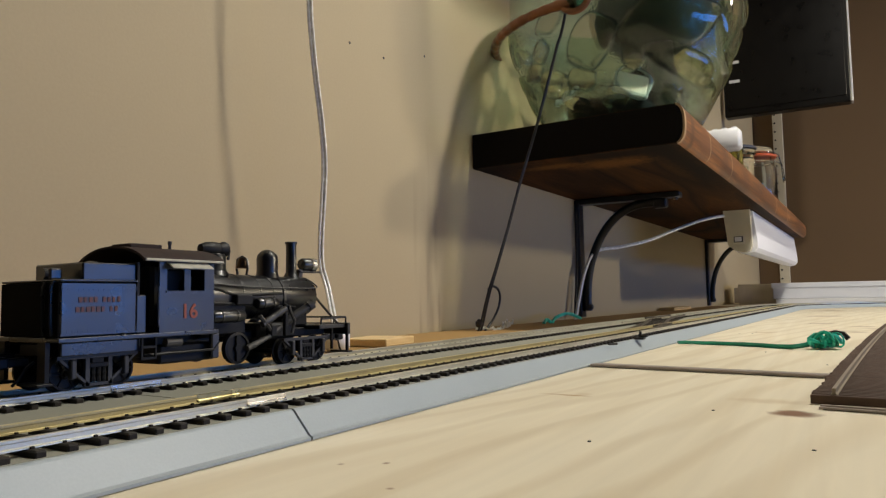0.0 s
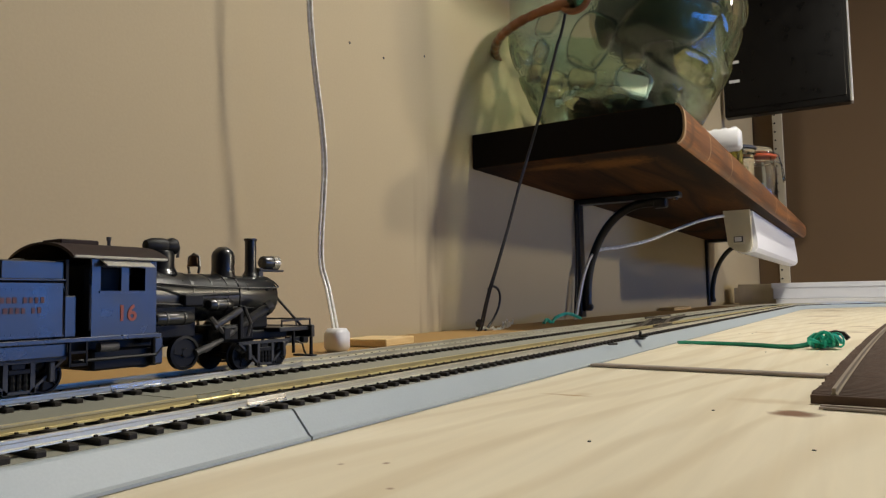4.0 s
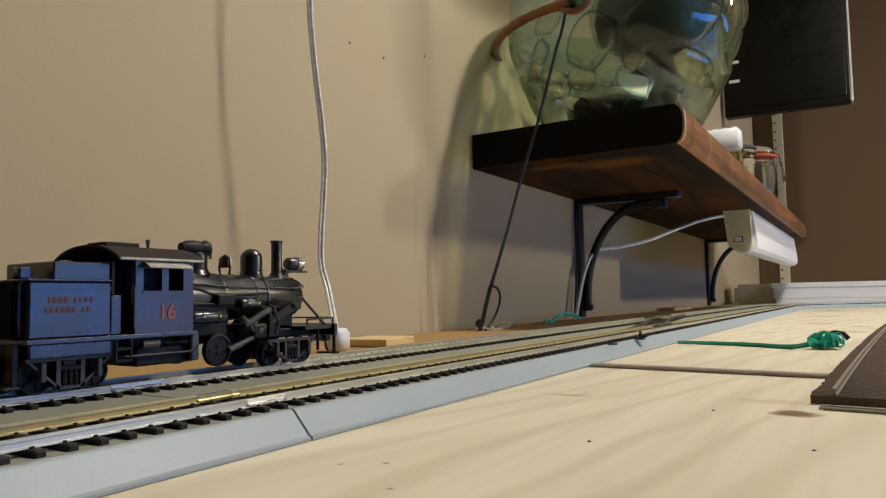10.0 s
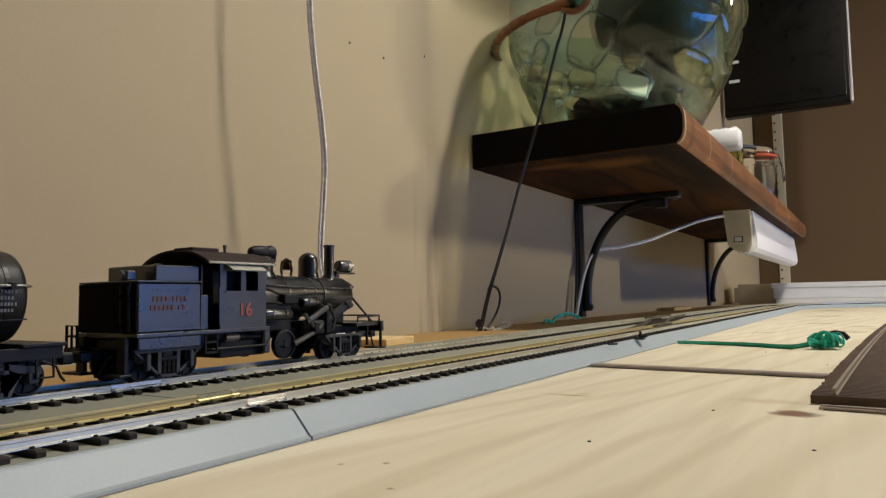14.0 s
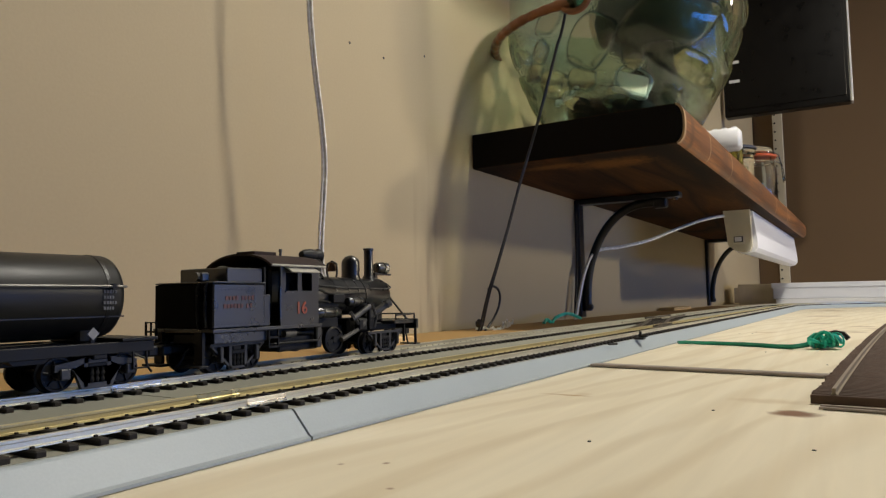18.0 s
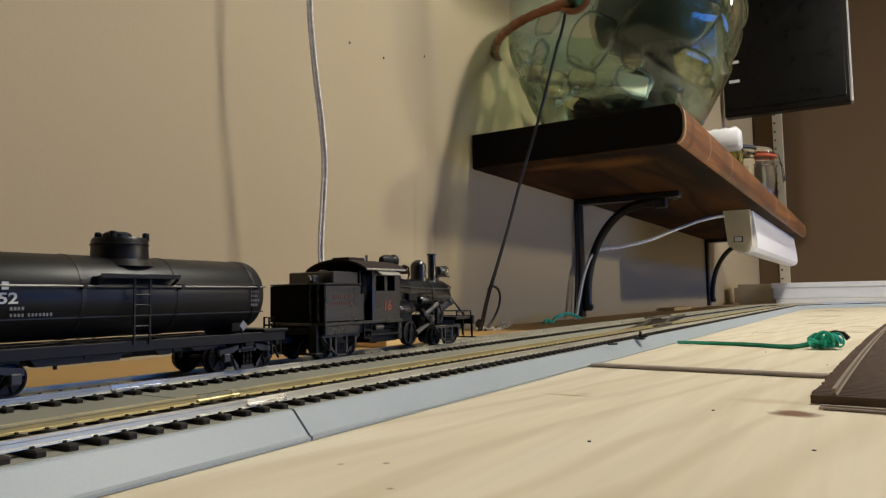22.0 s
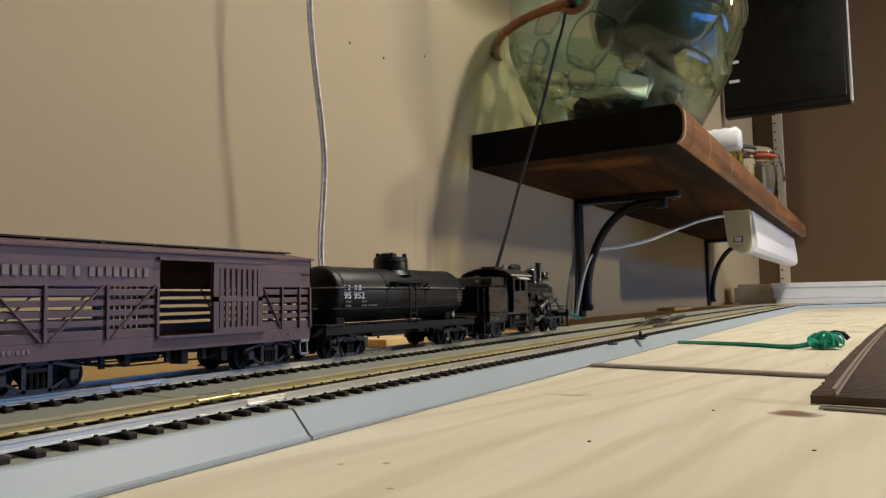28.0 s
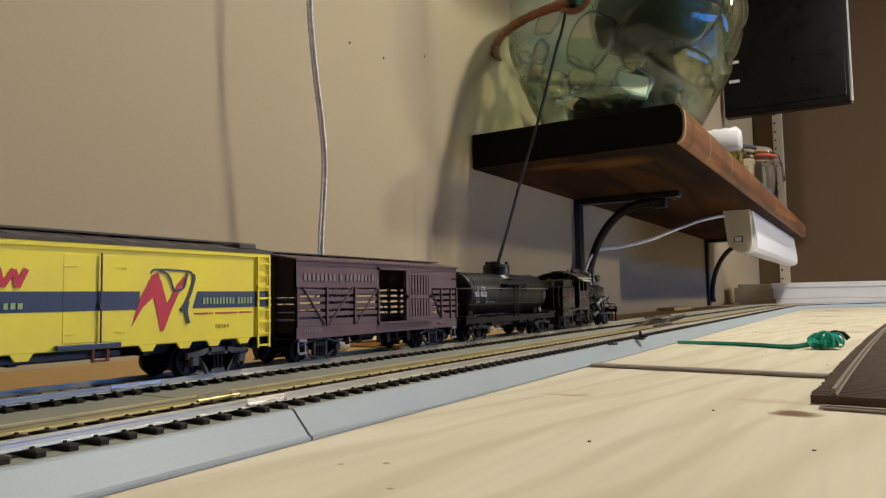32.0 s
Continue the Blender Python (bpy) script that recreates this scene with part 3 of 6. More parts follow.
for y, s in ((0.53, 1), (0.575, -1), (0.70, 1), (0.745, -1)):
    x = TA if y < 0.65 else TB
    part("guard_rail", Geo().sweep([(u + s * 0.0068, w + TIETOP) for u, w in RAILPROF], [(x, y, 0), (x, y + 0.035, 0)]), RAIL_DARK, cross)
part("frog", Geo().box(TA - 0.0105, TA - 0.0072, 0.555, 0.59, TIETOP, RAILTOP - 0.0002, 0.0004), SILVER, cross, "bare metal frog casting")
part("frog", Geo().box(TB + 0.0072, TB + 0.0105, 0.71, 0.745, TIETOP, RAILTOP - 0.0002, 0.0004), SILVER, cross, "bare metal frog casting")
stand = thing("switch_stand", "small black switch stand beside the track", "switch stand")
part("base", Geo().box(-0.1262, -0.1205, 0.425, 0.431, ROAD, ROAD + 0.0015, 0.0003), BLACK_METAL, stand)
part("post", Geo().box(-0.1238, -0.1222, 0.4272, 0.4288, ROAD + 0.0015, ROAD + 0.0050, 0.0002), BLACK_METAL, stand)
part("arm", Geo().cyl((-0.1230, 0.428, ROAD + 0.0022), (-0.1185, 0.4265, ROAD + 0.0022), 0.0007, n=8), BLACK_METAL, stand)
thing("track_pin", "small dark track pin lying on the roadbed", "pin", geo=Geo().cyl((-0.1245, 0.372, ROAD + 0.0006), (-0.1215, 0.377, ROAD + 0.0006), 0.0006, n=8), material=BLACK_METAL)

# ---- brown bridge track on the board ----
deck = thing("bridge_track", "loose length of dark brown closely tied bridge track", "model track")
DKX, DKY, DKA = -0.0030, 0.2440, 0.033


def deck_place(s):
    a = DKA + s / 18.0
    return DKX + s * math.sin(DKA + s / 36.0), DKY + s * math.cos(DKA + s / 36.0), a


DT = Geo().box(-0.0150, 0.0150, -0.00075, 0.00075, 0.0002, 0.0030, 0.0002).mesh("deck_tie", BROWN_TIE)
for i in range(216):
    x, y, a = deck_place(i * 0.0034)
    ob = new("tie", DT)
    e = random.uniform(-0.0006, 0.0006)
    ob.matrix_basis = pose(x + e, y, 0, 0, 0, -math.degrees(a) + random.uniform(-1.2, 1.2))
    ob.parent = deck
dpath = [deck_place(s) for s in np.arange(0, 0.735, 0.02)]
for o in (-0.00873, 0.00873):
    part("rail", Geo().sweep([(u + o, w + 0.0030) for u, w in RAILPROF], dpath), DUSTY_RAIL, deck)

thing("plastic_strip", "thin grey plastic strip lying under the bridge track end", "plastic strip", m=pose(-0.0150, 0.2365, 0, 0, 0, -6),
      geo=Geo().box(0, 0.30, -0.0035, -0.0022, 0.0002, 0.0009, 0.0001).box(0, 0.30, -0.0012, 0.0005, 0.0002, 0.0012, 0.0001).box(0.001, 0.30, -0.0024, -0.0010, 0.0002, 0.0005), material=STRIP)

# ---- shelf with brackets ----
SB, ST, SX, SY0, SY1 = 0.1804, 0.2195, -0.1450, 0.681, 2.10
shelf = thing("wall_shelf", "thick worn reddish-brown wooden shelf plank with black end", "shelf")
RND = 0.0085
arc = [(SX - RND + RND * math.cos(a), (SB + ST) / 2 + 0.01955 * math.copysign(abs(math.sin(a)) ** 0.8, a)) for a in np.linspace(-math.pi / 2, math.pi / 2, 19)]
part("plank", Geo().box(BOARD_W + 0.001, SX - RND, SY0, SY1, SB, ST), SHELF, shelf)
part("front_edge", Geo().prism(arc, "y", SY0, SY1), SHELF_EDGE, shelf, "rubbed orange-brown rounded front edge", smooth=40)
inner = [(BOARD_W + 0.0015, SB + 0.0006)] + [(u - 0.0022, (SB + ST) / 2 + (w - (SB + ST) / 2) * 0.965) for u, w in arc] + [(BOARD_W + 0.0015, ST - 0.0006)]
part("end_face", Geo().prism(inner, "y", SY0 - 0.0012, SY0 + 0.001), SHELF_END, shelf, "black painted end grain")


def bracket(y):
    b = thing("shelf_bracket", "black metal shelf bracket with a curved brace, screwed to the wall", "bracket", "brackets under the shelf")
    w = 0.010
    part("wall_leg", Geo().box(BOARD_W + 0.0005, BOARD_W + 0.008, y - w, y + w, 0.003, SB - 0.001, 0.001), BLACK_METAL, b)
    part("shelf_leg", Geo().box(BOARD_W + 0.008, -0.224, y - w, y + w, SB - 0.0085, SB - 0.001, 0.001), BLACK_METAL, b)
    cx, cz, rx, rz = -0.274, 0.030, 0.092, 0.137
    pts = [(BOARD_W + 0.014, y, 0.012)] + [(cx - rx * math.cos(a), y, cz + rz * math.sin(a)) for a in np.linspace(0, math.pi / 2, 18)]
    pts += [(-0.252, y, cz + rz)]
    part("brace", Geo().tube(pts, 0.0062, 10), BLACK_METAL, b, smooth=40)
    part("boss", Geo().box(-0.262, -0.243, y - 0.007, y + 0.007, SB - 0.022, SB - 0.0085, 0.002), BLACK_METAL, b)
    part("screw", Geo().lathe([(0.0052, 0), (0.0052, 0.002), (0.003, 0.004)], (BOARD_W + 0.018, y, 0.018), 12, "x"), BLACK_METAL, b)
    part("screw", Geo().lathe([(0.004, -0.003), (0.004, 0)], (-0.232, y, SB - 0.0085), 12), STEEL_WIRE, b, "bright screw head")
    return b


bracket(1.004)
bracket(1.965)

# unseen shelf with brackets, added to block the ceiling lamp from the upper wall
upper = thing("added_shade_shelf", "unseen shelf plank added to shade the wall above the bowl", "shelf")
part("plank", Geo().box(BOARD_W + 0.001, SX, 0.70, 1.45, 0.67, 0.709, 0.002), SHELF, upper)
for y in (0.80, 1.35):
    part("bracket", Geo().box(BOARD_W + 0.001, BOARD_W + 0.008, y - 0.01, y + 0.01, 0.52, 0.669, 0.001).box(BOARD_W + 0.008, -0.22, y - 0.01, y + 0.01, 0.661, 0.669, 0.001), BLACK_METAL, upper)

# ---- under-shelf light ----
fix = thing("under_shelf_light", "white under-shelf strip light fitting, switched off", "light fitting")
capp = [(-0.2190, SB - 0.0005), (-0.1755, SB - 0.0005), (-0.1735, 0.118), (-0.1765, 0.1085), (-0.186, 0.1055), (-0.200, 0.1085), (-0.2125, 0.118)]
part("end_cap", Geo().prism(capp, "y", 1.298, 1.312), CREAM_PLASTIC, fix, "cream end cap")
part("end_cap", Geo().prism(capp, "y", 2.065, 2.078), CREAM_PLASTIC, fix)
part("diffuser", Geo().prism([(-0.216, SB - 0.002), (-0.1725, SB - 0.002), (-0.1665, 0.126), (-0.1668, 0.1135), (-0.1720, 0.1065), (-0.184, 0.1030), (-0.200, 0.107), (-0.211, 0.118)], "y", 1.312, 2.065), DIFFUSER, fix, "milky ribbed diffuser", smooth=30)
sw = part("switch", Geo().box(-0.2050, -0.1850, 1.2955, 1.298, 0.1205, 0.1360, 0.0008), CREAM_PLASTIC, fix)
part("switch_well", Geo().box(-0.2025, -0.1875, 1.2945, 1.2955, 0.1230, 0.1335, 0.0003), BLACK_METAL, sw)
part("rocker", Geo().box(-0.2005, -0.1950, 1.2925, 1.2945, 0.1245, 0.1322, 0.0004).box(-0.1950, -0.1895, 1.2935, 1.2945, 0.1245, 0.1322, 0.0003), WHITE_PLASTIC, sw, "white rocker")

# ---- cords ----
def smooth_path(pts, n=10):
    """A Catmull-Rom curve through points."""
    pts = [Vector(p) for p in pts]
    q = [2 * pts[0] - pts[1]] + pts + [2 * pts[-1] - pts[-2]]
    out = []
    for i in range(1, len(q) - 2):
        for k in range(n):
            t = k / n
            a, b, c, d = q[i - 1], q[i], q[i + 1], q[i + 2]
            out.append(0.5 * (2 * b + (c - a) * t + (2 * a - 5 * b + 4 * c - d) * t * t + (3 * b - a - 3 * c + d) * t ** 3))
    return out + [pts[-1]]


cord = thing("lamp_cord", "clear two-strand lamp cord from the strip light down to the board", "cord")
base = [(-0.205, 1.3523, 0.179), (-0.235, 1.2346, 0.1615), (-0.265, 1.1586, 0.1413), (-0.295, 1.0976, 0.1207), (-0.325, 1.0475, 0.1089), (-0.349, 1.0126, 0.1032), (-0.356, 0.9964, 0.0926), (-0.361, 0.9762, 0.0628), (-0.3645, 0.9641, 0.0297), (-0.3655, 0.9482, -0.0024)]
for o in (-0.0016, 0.0016):
    part("strand", Geo().tube([p + Vector((0, o, o * 0.6)) for p in smooth_path(base)], 0.0021, 8), WIRE_CLEAR, cord, smooth=50)
thing("black_cord", "thin black cord running down behind the bracket", "cord",
      geo=Geo().tube(smooth_path([(-0.374, 0.986, 0.16), (-0.374, 0.984, 0.08), (-0.3745, 0.976, 0.03), (-0.374, 0.970, 0.002)]), 0.0018, 7), material=WIRE_BLACK, smooth=50)

plug = thing("plug_cord", "clear lamp cord hanging down to a white plug on the board", "cord")
wp = [(-0.33, 0.3595, CEIL - 0.002), (-0.33, 0.3592, 0.60), (-0.33, 0.3590, 0.34)] + [(-0.33, 0.3595, 0.2484), (-0.33, 0.3612, 0.2242), (-0.33, 0.3657, 0.1925), (-0.33, 0.3714, 0.1609), (-0.33, 0.3742, 0.1326), (-0.33, 0.3728, 0.1079), (-0.33, 0.3702, 0.0793), (-0.3285, 0.3690, 0.0593), (-0.3215, 0.3670, 0.0433), (-0.3070, 0.3560, 0.0243), (-0.2975, 0.3475, 0.0150)]
for o in (-0.00115, 0.00115):
    part("strand", Geo().tube([p + Vector((o * 0.74, o * 0.67 - 0.0004, 0)) for p in smooth_path(wp, 16)], 0.0011, 8), WIRE_CLEAR, plug, smooth=60)
part("plug_body", Geo().box(-0.3040, -0.2895, 0.3400, 0.3545, 0.0010, 0.0165, 0.0030), WHITE_PLASTIC, plug, "white rounded plug", smooth=50)

black = thing("hanging_cord", "thin black double cord hanging to the board with a loop", "cord")
bp0 = smooth_path([(-0.14, 0.6390, CEIL - 0.002), (-0.19, 0.6540, 0.60)] + [(-0.2512, 0.659, 0.3388), (-0.264, 0.6562, 0.29), (-0.2762, 0.6521, 0.2436), (-0.2876, 0.6466, 0.1999), (-0.3006, 0.6374, 0.1502), (-0.3119, 0.632, 0.1071), (-0.3224, 0.6253, 0.067), (-0.3299, 0.6198, 0.0385), (-0.3376, 0.6183, 0.009), (-0.34, 0.6163, -0.0)], 10)
for o in (-1, 1):
    part("strand", Geo().tube([p + Vector((0, o * (0.0010 + 0.0016 * max(0.0, 0.10 - p.z) / 0.10), 0)) for p in bp0], 0.0011, 7), WIRE_BLACK, black, smooth=50)
part("loop", Geo().tube(smooth_path([(-0.3327, 0.624, 0.0431), (-0.3324, 0.6334, 0.0461), (-0.3327, 0.6452, 0.0432), (-0.3335, 0.6515, 0.0355), (-0.3346, 0.6493, 0.0237), (-0.3359, 0.6384, 0.0111), (-0.3369, 0.6226, 0.0008)]), 0.0013, 8), WIRE_BLACK, black, smooth=50)
part("knot", Geo().lathe([(0.001, 0.004), (0.0033, 0.006), (0.0036, 0.010), (0.001, 0.013)], (-0.3400, 0.6163, 0), 12), WIRE_BLACK, black, smooth=60)
for i, (x, y, dx, dy) in enumerate(((-0.336, 0.646, 0.012, 0.020), (-0.334, 0.668, 0.009, 0.014), (-0.340, 0.628, 0.018, 0.010))):
    z = 0.0006 + 0.0006 * i
    g = Geo()
    n = 6
    g.add([(x + dx * (u / n - .5) + random.uniform(-1, 1) * .001, y + dy * (w / n - .5) + random.uniform(-1, 1) * .001, z + (0.0045 if (u + w) % 2 else 0.001) * random.random() + (0.006 * w / n if i == 1 else 0)) for u in range(n + 1) for w in range(n + 1)],
          [(u * (n + 1) + w, u * (n + 1) + w + 1, (u + 1) * (n + 1) + w + 1, (u + 1) * (n + 1) + w) for u in range(n) for w in range(n)])
    ob = thing("paper_scrap", "crumpled scrap of white paper beside the cord", "paper", "paper scraps by the wall", geo=g, material=PAPER)
    so = ob.modifiers.new("thick", "SOLIDIFY")
    so.thickness = 0.0004

# ---- wood offcuts ----
def offcut(x0, x1, y0, y1, h, turn=0):
    m = pose((x0 + x1) / 2, (y0 + y1) / 2, 0, 0, 0, turn)
    return thing("wood_offcut", "small pale pine offcut lying against the wall", "wood block", "offcuts along the wall", m=m,
                 geo=Geo().box((x0 - x1) / 2, (x1 - x0) / 2, (y0 - y1) / 2, (y1 - y0) / 2, 0.0012, h, 0.0006), material=PINE)


# flat orange-brown strip between track B and the wall
thing("wall_foot_strip", "thin orange-brown strip along the foot of the wall", "hardboard",
      geo=Geo().box(-0.377, -0.226, -0.60, 2.0, 0.0003, 0.0010, 0.0002), material=FOOT_STRIP)
offcut(-0.330, -0.2930, 0.3890, 0.4330, 0.0068, 8)
offcut(-0.376, -0.345, 1.45, 1.60, 0.0075)

# ---- green twine ----
tw = thing("green_twine", "knotted strip of flat green plastic twine on the plywood", "twine")
tail = smooth_path([(-0.1137, 0.4832, 0.0022), (-0.0942, 0.4940, 0.0014), (-0.0684, 0.4866, 0.0014), (-0.0474, 0.4735, 0.0014), (-0.0390, 0.4760, 0.0020), (-0.0310, 0.4790, 0.0040)])
part("tail", Geo().tube(tail, [0.0013 + 0.0004 * i / len(tail) for i in range(len(tail))], 6), GREEN_DARK, tw, smooth=50)
rnd = random.Random(4)
for k in range(24):
    cx, cy, cz = -0.0262 + rnd.uniform(-.0045, .0045), 0.479 + rnd.uniform(-.005, .005), 0.0044 + rnd.uniform(-.001, .0012)
    ax, tilt, spin = rnd.uniform(0.0028, 0.0072), rnd.uniform(0, math.pi), rnd.uniform(-1.4, 1.4)
    pts = []
    for i in range(18):
        a = 2 * math.pi * i / 17
        u, w = ax * math.cos(a), 0.0036 * math.sin(a)
        pts.append((cx + u * math.cos(spin), cy + w * math.cos(tilt) + u * math.sin(spin) * 0.8, max(0.0016, cz + w * math.sin(tilt) + 0.0015 * math.sin(2 * a + k))))
    part("loop", Geo().tube(pts, 0.0006 + 0.0003 * (k % 3), 5), GREEN_DARK if k % 4 == 0 else GREEN_PLASTIC, tw)
part("tie_wire", Geo().tube([(-0.0255, 0.486, 0.0085), (-0.0210, 0.487, 0.0098), (-0.0165, 0.486, 0.0090), (-0.0140, 0.485, 0.0060)], 0.0015, 6), WIRE_BLACK, tw, "black tie end")
thing("twine_scrap", "curled scrap of green plastic twine by the wall", "twine",
      geo=Geo().tube(smooth_path([(-0.345, 0.790, 0.002), (-0.345, 0.800, 0.006), (-0.345, 0.815, 0.002), (-0.345, 0.83, 0.008), (-0.345, 0.87, 0.0115), (-0.345, 0.915, 0.004)]), 0.0022, 6), material=GREEN_PLASTIC, smooth=50)

# ---- glass bowl with rattan handle ----
BX, BY = -0.2375, 0.7985
# raised fruit and leaves: angle, height, half width (angle), half height
FRUIT = [(-1.56, 0.078, 0.21, 0.025), (-1.20, 0.060, 0.10, 0.018), (-0.88, 0.090, 0.42, 0.029), (-0.65, 0.052, 0.36, 0.018), (-0.25, 0.104, 0.19, 0.032), (-2.08, 0.082, 0.11, 0.012),
         (-2.36, 0.086, 0.13, 0.012), (-2.27, 0.066, 0.16, 0.008), (-2.04, 0.046, 0.21, 0.015), (-1.70, 0.044, 0.15, 0.011), (-1.18, 0.035, 0.18, 0.016), (-0.76, 0.024, 0.12, 0.0085),
         (-0.29, 0.034, 0.22, 0.012), (-0.11, 0.065, 0.18, 0.010), (-1.83, 0.022, 0.15, 0.010), (-1.37, 0.022, 0.14, 0.011), (-1.92, 0.108, 0.14, 0.011), (-2.60, 0.105, 0.12, 0.020), (-2.65, 0.060, 0.15, 0.018)]
FRUIT += [(rnd.uniform(0.15, 3.45), rnd.uniform(0.03, 0.150), rnd.uniform(0.13, 0.28), rnd.uniform(0.014, 0.030)) for _ in range(30)]


def emboss(a, h):
    """Height of the relief, how far the place lies on a smooth raised fruit, and how far in the step round it."""
    top = mask = groove = 0.0
    for fa, fh, wa, wh in FRUIT:
        da = (a - fa + math.pi) % (2 * math.pi) - math.pi
        v = (h - fh) / wh
        if abs(v) > 1.2 or abs(da) > wa * 1.9:
            continue
        lean, p = 0.5 * math.sin(fa * 37), 2.1 + 0.7 * math.sin(fa * 91)
        u = da / wa + lean * v
        d = abs(u) ** p + abs(v + 0.16 * math.cos(3 * u + fa)) ** p
        if d < 1:
            u = min(1.0, (1 - d) / 0.30)
            u = u * u * (3 - 2 * u)
            top, mask = max(top, 0.0036 * u + 0.0026 * (1 - d)), max(mask, u)
        groove = max(groove, min(1, 1.3 - 1.3 * abs(d - 0.95) / 0.20))
    return top, mask, groove * (1 - 0.6 * mask)


outer = [(0.0, 0.0), (0.064, 0.0005), (0.076, 0.006)]
for i in range(120):
    h = 0.010 + 0.158 * i / 119
    outer.append((0.080 + 0.053 * math.sin(min(1, h / 0.150) * math.pi / 2) ** 0.9, h))
inner = [(r - 0.006, max(h, 0.010)) for r, h in outer[3:]][::-1]
rings = outer + [(outer[-1][0] - 0.003, 0.1705)] + inner + [(0.06, 0.0085), (0.0, 0.008)]
nout = len(outer)
bowl = thing("glass_fruit_bowl", "large pale green pressed-glass bowl embossed with fruit, on the shelf", "bowl", m=pose(BX, BY, ST + 0.0005, 0, 0, 0))


def lathe_bowl():
    n, verts, faces, smooth_glass, steps = 360, [], [], [], []
    for j, (r, h) in enumerate(rings):
        for k in range(n):
            a = 2 * math.pi * k / n
            e, m, s = emboss(a, h) if h > 0.009 else (0, 0, 0.5)
            q = r + (e if 3 <= j < nout - 1 else 0)
            verts.append((q * math.cos(a), q * math.sin(a), h))
            smooth_glass.append(m)
            steps.append(s)
    for i in range(len(rings) - 1):
        for k in range(n):
            faces.append((i * n + k, i * n + (k + 1) % n, (i + 1) * n + (k + 1) % n, (i + 1) * n + k))
    return Geo().add(verts, faces), smooth_glass, steps


relief, smooth_glass, steps = lathe_bowl()
glass_bowl = part("bowl", relief, GREEN_GLASS, bowl, smooth=60)
glass_bowl.data.attributes.new("smooth_glass", "FLOAT", "POINT").data.foreach_set("value", smooth_glass)
glass_bowl.data.attributes.new("glass_step", "FLOAT", "POINT").data.foreach_set("value", steps)
glass_bowl.data.materials.append(INNER_GLASS)
glass_bowl.data.polygons.foreach_set("material_index", [1 if i >= nout * 360 else 0 for i in range(len(glass_bowl.data.polygons))])
HA, HH = radians(-91), 0.1115
for a in (HA, HA + math.pi):
    part("lug", Geo().lathe([(0.0, 0), (0.008, 0.001), (0.0115, 0.006), (0.0115, 0.011), (0.008, 0.016), (0.0, 0.017)], (0.146 * math.cos(a), 0.146 * math.sin(a), HH - 0.006), 16, wobble=lambda t, h: 0.0008 * math.sin(6 * t)), LUG_GLASS, bowl, "deep green glass handle lug", smooth=60)
hp = []
for t in np.linspace(0, math.pi, 150):
    ang = HA - t
    r = 0.149 + 0.003 * math.sin(t)
    hp.append((r * math.cos(ang), r * math.sin(ang), HH))
part("handle", Geo().tube(hp, [0.0050 + 0.00035 * math.sin(i * 1.25) + 0.0003 * math.sin(i * 0.31) for i in range(150)], 10), RATTAN, bowl, "wrapped brown rattan handle folded down", smooth=50)
part("handle_loop", Geo().tube([(0.149 * math.cos(HA) + 0.0145 * math.cos(t), 0.149 * math.sin(HA), HH + 0.003 + 0.0135 * math.sin(t)) for t in np.linspace(-2.6, 0.5, 16)], 0.0036, 8), RATTAN, bowl, "rattan loop round the lug", smooth=50)

inside = thing("bowl_contents", "dark things and a crumpled white paper lying in the glass bowl", "oddments", m=pose(BX, BY, ST + 0.0100))
for x, y, w, d, h, turn in ((-0.030, -0.028, 0.044, 0.040, 0.034, 20), (0.018, -0.036, 0.042, 0.036, 0.026, -15), (0.028, 0.016, 0.048, 0.050, 0.075, 35), (-0.024, 0.030, 0.044, 0.040, 0.050, 5), (0.044, -0.012, 0.032, 0.040, 0.100, 10)):
    q = pose(x, y, 0, 0, 0, turn)
    b = Geo().box(-w / 2, w / 2, -d / 2, d / 2, 0, h, 0.008)
    b.v = [tuple(q @ Vector(v)) for v in b.v]
    part("dark_pouch", b, FRAME_CLOTH, inside, smooth=80)
q = pose(0.022, -0.052, 0.034, 52, 18, 25)
b = Geo().box(-0.018, 0.018, -0.018, 0.018, 0, 0.006, 0.002)
b.v = [tuple(q @ Vector(v)) for v in b.v]
part("white_paper", b, PAPER, inside, "folded white paper")
part("dark_bag", Geo().lathe([(0.0, -0.045), (0.035, -0.040), (0.058, -0.022), (0.066, 0.0), (0.060, 0.022), (0.036, 0.040), (0.0, 0.046)], (0.034, -0.004, 0.128), 40, wobble=lambda a, h: 0.004 * math.sin(3 * a + 40 * h)), BAG_CLOTH, inside, "dark rounded bag", smooth=60)
q = pose(-0.048, -0.050, 0.036, 50, -10, -20)
b = Geo().box(-0.011, 0.011, -0.010, 0.010, 0, 0.005, 0.002)
b.v = [tuple(q @ Vector(v)) for v in b.v]
part("white_paper", b, PAPER, inside, "folded white paper")

# ---- things along the shelf ----
dev = thing("white_power_box", "white plastic box with small buttons on the shelf", "power box")
part("case", Geo().box(-0.260, -0.1715, 1.205, 1.235, 0.2710, 0.3070, 0.005), WHITE_PLASTIC, dev, smooth=60)
for i in range(5):
    part("button", Geo().box(-0.245 + 0.015 * i, -0.237 + 0.015 * i, 1.212, 1.220, 0.3070, 0.3092, 0.0005), WHITE_PLASTIC, dev)
part("foot", Geo().box(-0.250, -0.200, 1.208, 1.232, ST + 0.0003, 0.2710, 0.003), SHELF, dev, "dark wooden base")
jar = thing("clamp_jar", "clear glass clamp jar with orange rubber seal on the shelf", "jar", m=pose(-0.226, 1.72, ST + 0.0003) @ Matrix.Diagonal((1.28, 1.28, 1.08, 1)))
